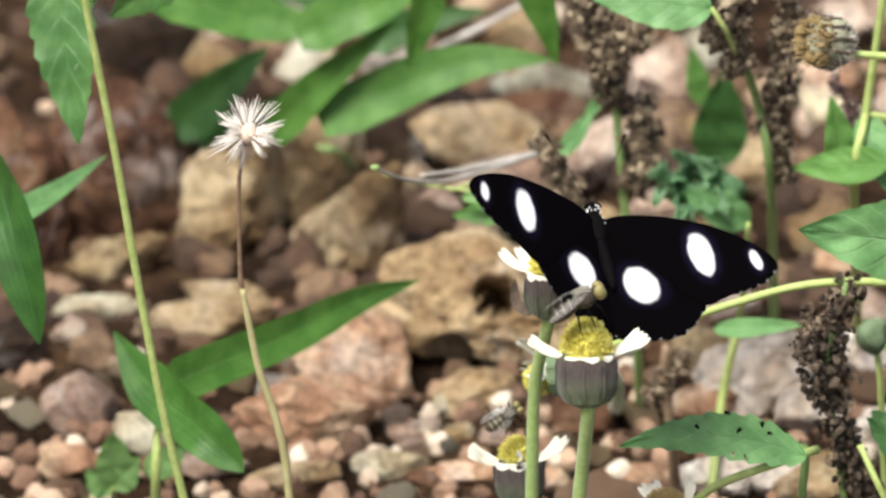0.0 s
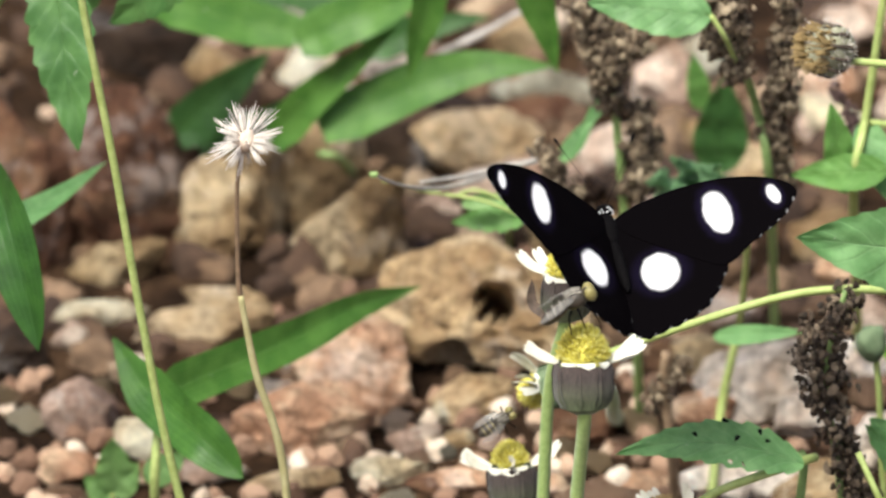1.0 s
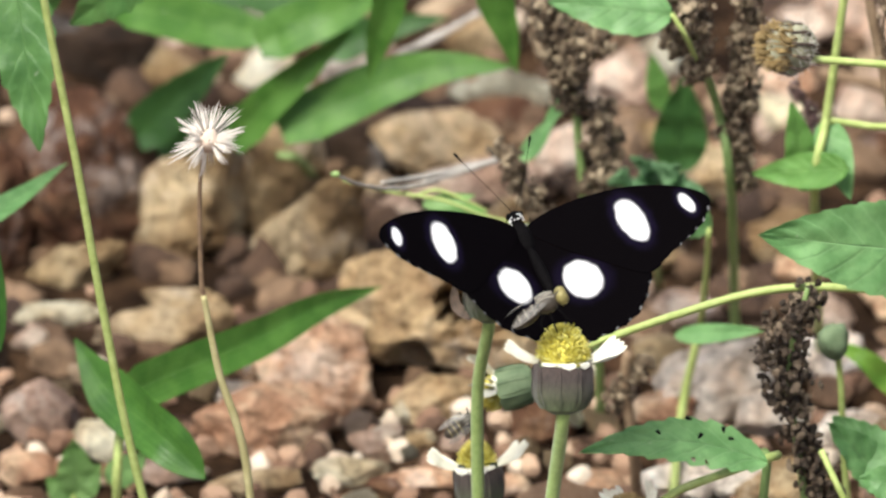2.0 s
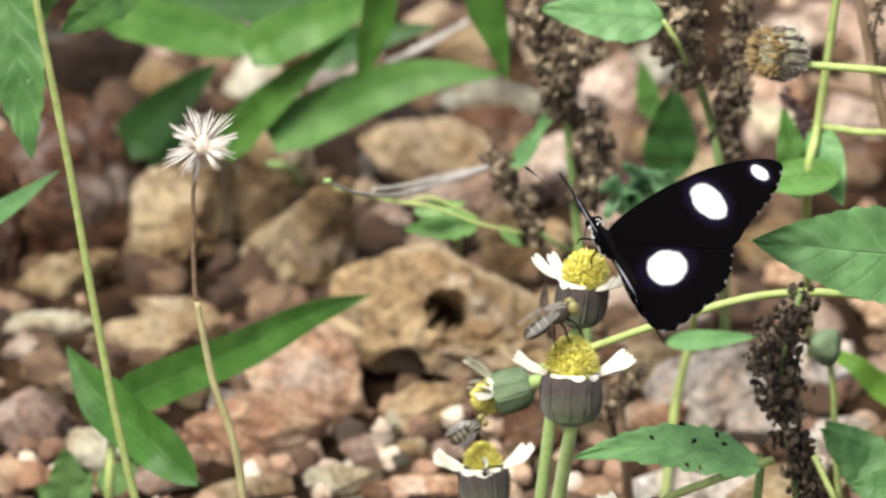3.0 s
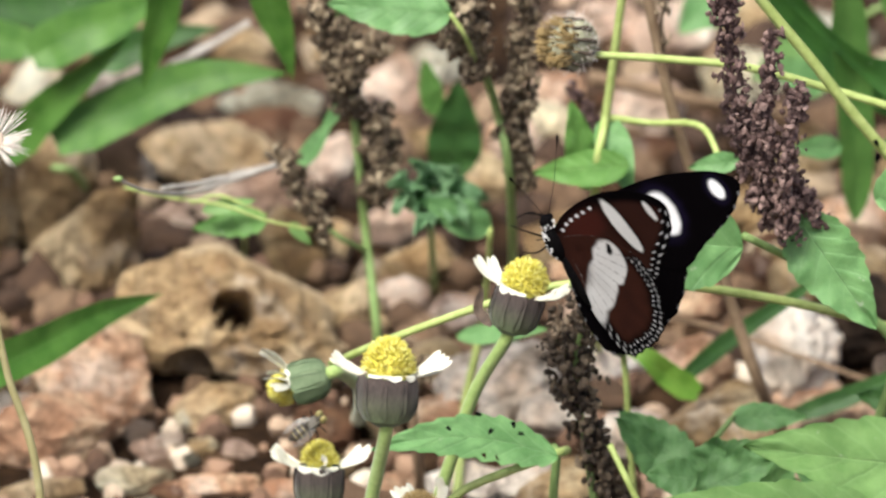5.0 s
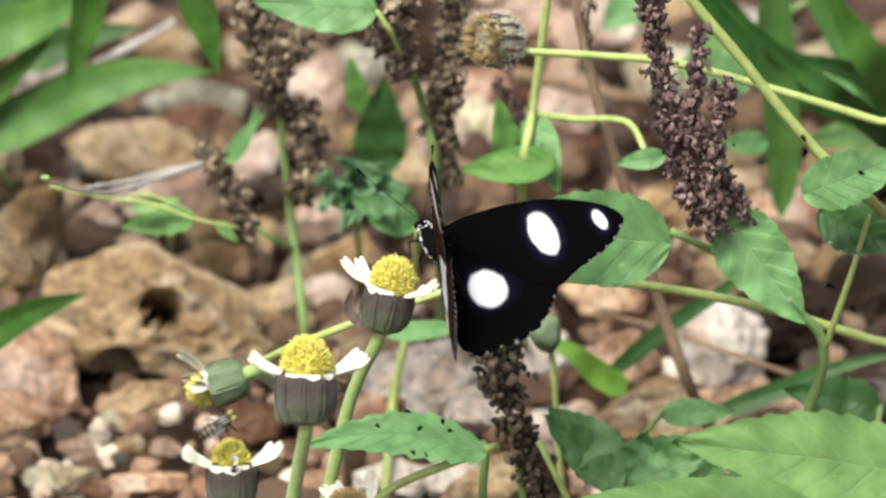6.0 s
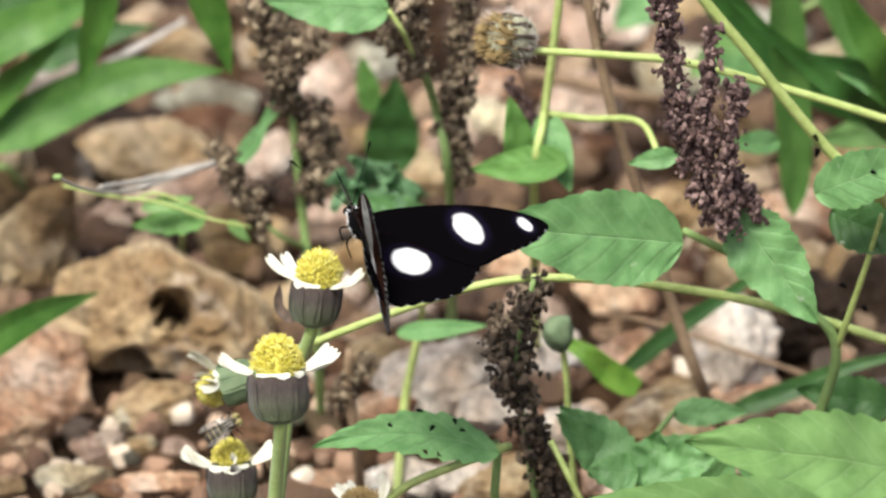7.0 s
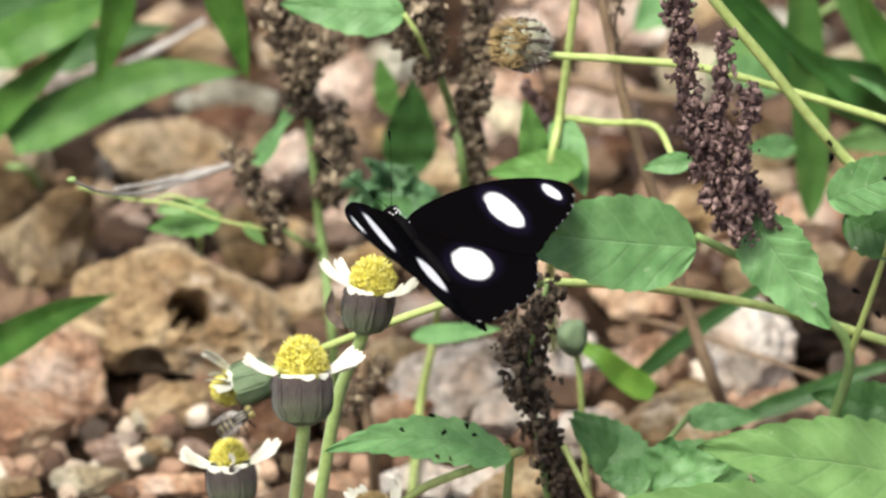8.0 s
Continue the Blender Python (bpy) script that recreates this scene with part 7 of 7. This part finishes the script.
    right = [
        (0.0, raised(1, -6.1, -19.3, -1.7)),
        (0.1, raised(1, -8.6, -19.7, -0.9)),
        (0.2, raised(1, 6.2, -19.1, -4.7)),
        (0.3, raised(1, 21.3, -13.4, -7.0)),
        (0.4, raised(1, 27.7, -11.6, -4.9)),
        (0.5, raised(1, 19.6, -13.6, -4.0)),
        (0.6, raised(1, 1.7, -14.7, -1.1)),
        (0.7, raised(1, -0.4, -16.1, 0.4)),
        (0.8, raised(1, 9.9, -16.3, -2.4)),
        (0.9, raised(1, 20.8, -14.4, -4.9)),
        (1.0, raised(1, 25.1, -14.8, -3.2)),
        (1.1, raised(1, 17.1, -15.1, -2.7)),
        (1.2, raised(1, 7.6, -16.0, -2.7)),
        (1.3, raised(1, 17.8, -15.9, -2.1)),
        (1.4, raised(1, 20.5, -15.0, -4.4)),
        (1.5, raised(1, 29.4, -12.0, -6.7)),
        (1.6, raised(1, 29.8, -9.7, -7.5)),
        (1.8, raised(1, 10.0, -13.2, -0.4)),
        (2.0, raised(1, 8.5, -16.0, -1.5)),
        (2.2, raised(1, 32.0, -12.5, -7.6)),
        (3.3, raised(1, 18.5, -17.0, -11.1)),
        (3.5, raised(1, 24.0, -12.2, -9.3)),
        (3.7, raised(1, 28.8, -9.6, -0.3)),
        (4.0, raised(1, 63.4, -4.2, -0.2)),
        (4.3, raised(1, 75.5, 0.7, -0.0)),
        (4.5, raised(1, 74.5, 1.1, -0.0)),
        (4.8, raised(1, 54.4, -9.8, 0.1)),
        (5.0, raised(1, 47.3, -14.1, 0.2)),
        (5.2, raised(1, 49.4, -17.3, 0.2)),
        (6.3, raised(1, -11.6, -23.6, 4.1)),
        (6.5, raised(1, -11.7, -20.7, -0.9)),
        (6.7, raised(1, -7.8, -19.2, -7.0)),
        (6.9, raised(1, -6.9, -16.7, -2.0)),
        (7.0, raised(1, -11.6, -18.0, 1.9)),
        (7.1, raised(1, -11.7, -15.0, 6.4)),
        (7.3, raised(1, -11.5, -19.0, 2.4)),
        (7.4, raised(1, -6.5, -19.8, -2.5)),
        (7.5, raised(1, -6.2, -16.7, -5.2)),
        (7.7, raised(1, -5.6, -13.1, -1.4)),
        (8.0, raised(1, 0.0, -17.6, -5.8)),
    ]
    walk(wings["left"][0], left)
    walk(wings["left"][1], left_hind)
    for w in wings["right"]:
        walk(w, right)
    sway(daisy_front, [(0.0, 0.37, -0.0001), (0.1, -0.51, -0.0000), (0.2, -0.01, 0.0002), (0.3, 1.47, 0.0006), (0.4, 2.37, 0.0010), (0.5, 2.41, 0.0012), (0.6, 1.90, 0.0009), (0.7, 1.16, 0.0007), (0.8, -0.62, 0.0003), (0.9, -0.96, 0.0002), (1.0, 0.25, 0.0002), (1.1, 1.53, 0.0004), (1.2, 1.60, 0.0004), (1.3, 0.52, 0.0002), (1.4, -0.46, 0.0000), (1.5, -0.27, 0.0000), (1.6, 0.41, 0.0000), (1.8, 2.11, 0.0002), (2.0, 1.97, 0.0000), (2.2, -0.36, -0.0002), (3.3, 4.42, -0.0018), (3.5, 3.84, -0.0021), (3.7, 4.84, -0.0017), (4.0, 1.45, -0.0026), (4.3, 1.80, -0.0024), (4.5, 3.10, -0.0029), (4.8, 5.07, -0.0028), (5.0, 5.57, -0.0029), (5.2, 5.04, -0.0033), (6.3, 4.00, -0.0036), (6.5, 3.29, -0.0038), (6.7, 1.67, -0.0040), (6.9, -0.13, -0.0041), (7.0, -0.01, -0.0040), (7.1, 0.78, -0.0037), (7.3, 2.72, -0.0029), (7.4, 1.31, -0.0028), (7.5, -0.16, -0.0027), (7.7, -0.26, -0.0029), (8.0, 1.42, -0.0031)])
    sway(daisy_feed, [(0.0, -8.09, -0.0020), (0.1, -9.07, -0.0017), (0.2, -5.69, -0.0012), (0.3, -4.79, -0.0008), (0.4, -8.61, -0.0009), (0.5, -11.02, -0.0005), (0.6, -11.36, -0.0004), (0.7, -9.84, -0.0007), (0.8, -7.27, -0.0007), (0.9, -5.11, -0.0005), (1.0, -6.80, -0.0007), (1.1, -9.16, -0.0008), (1.2, -10.99, -0.0007), (1.3, -11.77, -0.0007), (1.4, -11.33, -0.0008), (1.5, -8.37, -0.0010), (1.6, -6.13, -0.0009), (1.8, -7.52, -0.0013), (2.0, -9.57, -0.0014), (2.2, -8.57, -0.0014), (3.3, -2.06, 0.0001), (3.5, -4.51, -0.0008), (3.7, -1.49, 0.0002), (4.0, -1.00, 0.0000), (4.3, -2.30, -0.0001), (4.5, 0.25, 0.0001), (4.8, 5.66, 0.0022), (5.0, 7.22, 0.0020), (5.2, 6.52, 0.0020), (6.3, 2.63, -0.0021), (6.5, 4.13, 0.0006), (6.7, 0.70, -0.0015), (6.9, -4.26, -0.0042), (7.0, -2.86, -0.0025), (7.1, 1.28, 0.0009), (7.3, 6.71, -0.0007), (7.4, 4.40, -0.0014), (7.5, -0.57, -0.0001), (7.7, -7.01, 0.0012), (8.0, -0.08, -0.0021)])
    sway(daisy_low, [(0.0, -5.48, -0.0006), (0.5, -5.89, -0.0003), (1.0, -6.25, -0.0000), (1.5, -6.08, 0.0002), (2.0, -5.75, -0.0002), (2.2, -6.41, -0.0000), (3.3, -3.18, 0.0009), (3.5, -3.00, 0.0008), (4.0, -1.67, 0.0004), (4.5, -0.01, 0.0001), (5.0, 1.64, 0.0003), (5.2, 1.12, -0.0002), (6.3, -1.41, -0.0001), (6.5, -1.94, 0.0002), (7.0, -2.51, -0.0002), (7.5, -2.63, -0.0001), (8.0, -4.38, 0.0007)])
    sway(daisy_side, [(0.0, 1.24, -0.0003), (0.5, 1.48, -0.0002), (1.0, 0.45, -0.0015), (1.5, -0.55, -0.0014), (2.0, -0.41, -0.0019), (3.5, 0.32, -0.0009), (4.0, 0.30, -0.0005), (4.5, -0.03, -0.0001), (5.0, 0.57, -0.0006), (5.2, -0.77, -0.0006), (6.3, -1.24, -0.0008), (6.5, -1.18, -0.0006), (7.0, -1.40, -0.0008), (7.5, -1.35, -0.0007), (8.0, -1.27, 0.0001)])
    walk(fly_front, [
        (0.0, pose(0.0270, -0.0340, 0.1260, 0, -22, 12)),
        (0.1, pose(0.0253, -0.0340, 0.1264, 0, -22, 12)),
        (0.3, pose(0.0278, -0.0340, 0.1264, 0, -22, 12)),
        (0.4, pose(0.0302, -0.0340, 0.1267, 0, -22, 12)),
        (0.5, pose(0.0292, -0.0340, 0.1269, 0, -22, 12)),
        (0.6, pose(0.0289, -0.0340, 0.1271, 0, -22, 12)),
        (0.8, pose(0.0248, -0.0340, 0.1276, 0, -22, 12)),
        (0.9, pose(0.0253, -0.0340, 0.1284, 0, -22, 12)),
        (1.0, pose(0.0256, -0.0340, 0.1274, 0, -22, 12)),
        (1.1, pose(0.0277, -0.0340, 0.1274, 0, -22, 12)),
        (1.2, pose(0.0284, -0.0340, 0.1276, 0, -22, 12)),
        (1.4, pose(0.0251, -0.0340, 0.1273, 0, -22, 12)),
        (1.5, pose(0.0235, -0.0340, 0.1283, 0, -22, 12)),
        (1.6, pose(0.0246, -0.0340, 0.1272, 0, -22, 12)),
        (1.8, pose(0.0297, -0.0340, 0.1270, 0, -22, 12)),
        (2.0, pose(0.0273, -0.0340, 0.1260, 0, -22, 12)),
        (2.2, pose(0.0237, -0.0340, 0.1268, 0, -22, 12)),
        (3.3, pose(0.0326, -0.0340, 0.1242, 0, -14, 25)),
        (3.5, pose(0.0338, -0.0340, 0.1240, 0, -14, 25)),
        (3.6, pose(0.0391, -0.0340, 0.1230, 0, -14, 25)),
        (3.7, pose(0.0467, -0.0340, 0.1208, 0, -14, 25)),
        (3.9, pose(0.0899, -0.0340, 0.0720, 0, -14, 25)),
        (4.2, pose(0.1305, -0.0340, 0.0324, 0, -14, 25)),
        (8.0, pose(0.1658, -0.0340, 0.0070, 0, -4, 25)),
    ])
    walk(fly_low, [
        (0.0, pose(0.0128, 0.0210, 0.0693, 45, -25, 25)),
        (0.5, pose(0.0125, 0.0210, 0.0700, 45, -25, 25)),
        (1.0, pose(0.0116, 0.0210, 0.0697, 45, -25, 25)),
        (1.5, pose(0.0123, 0.0210, 0.0701, 45, -25, 25)),
        (2.0, pose(0.0123, 0.0210, 0.0692, 45, -25, 25)),
        (2.2, pose(0.0122, 0.0210, 0.0691, 45, -25, 25)),
        (3.3, pose(0.0160, 0.0210, 0.0692, 45, -25, 25)),
        (3.5, pose(0.0164, 0.0210, 0.0691, 45, -25, 25)),
        (4.0, pose(0.0183, 0.0210, 0.0685, 45, -25, 25)),
        (4.5, pose(0.0209, 0.0210, 0.0681, 45, -25, 25)),
        (5.0, pose(0.0239, 0.0210, 0.0685, 45, -25, 25)),
        (5.2, pose(0.0234, 0.0210, 0.0681, 45, -25, 25)),
        (6.3, pose(0.0186, 0.0210, 0.0686, 45, -25, 15)),
        (6.5, pose(0.0179, 0.0210, 0.0685, 45, -25, 15)),
        (7.0, pose(0.0186, 0.0210, 0.0677, 45, -25, 15)),
        (7.5, pose(0.0187, 0.0210, 0.0688, 45, -25, 15)),
        (8.0, pose(0.0186, 0.0210, 0.0703, 45, -25, 15)),
    ])


motions()
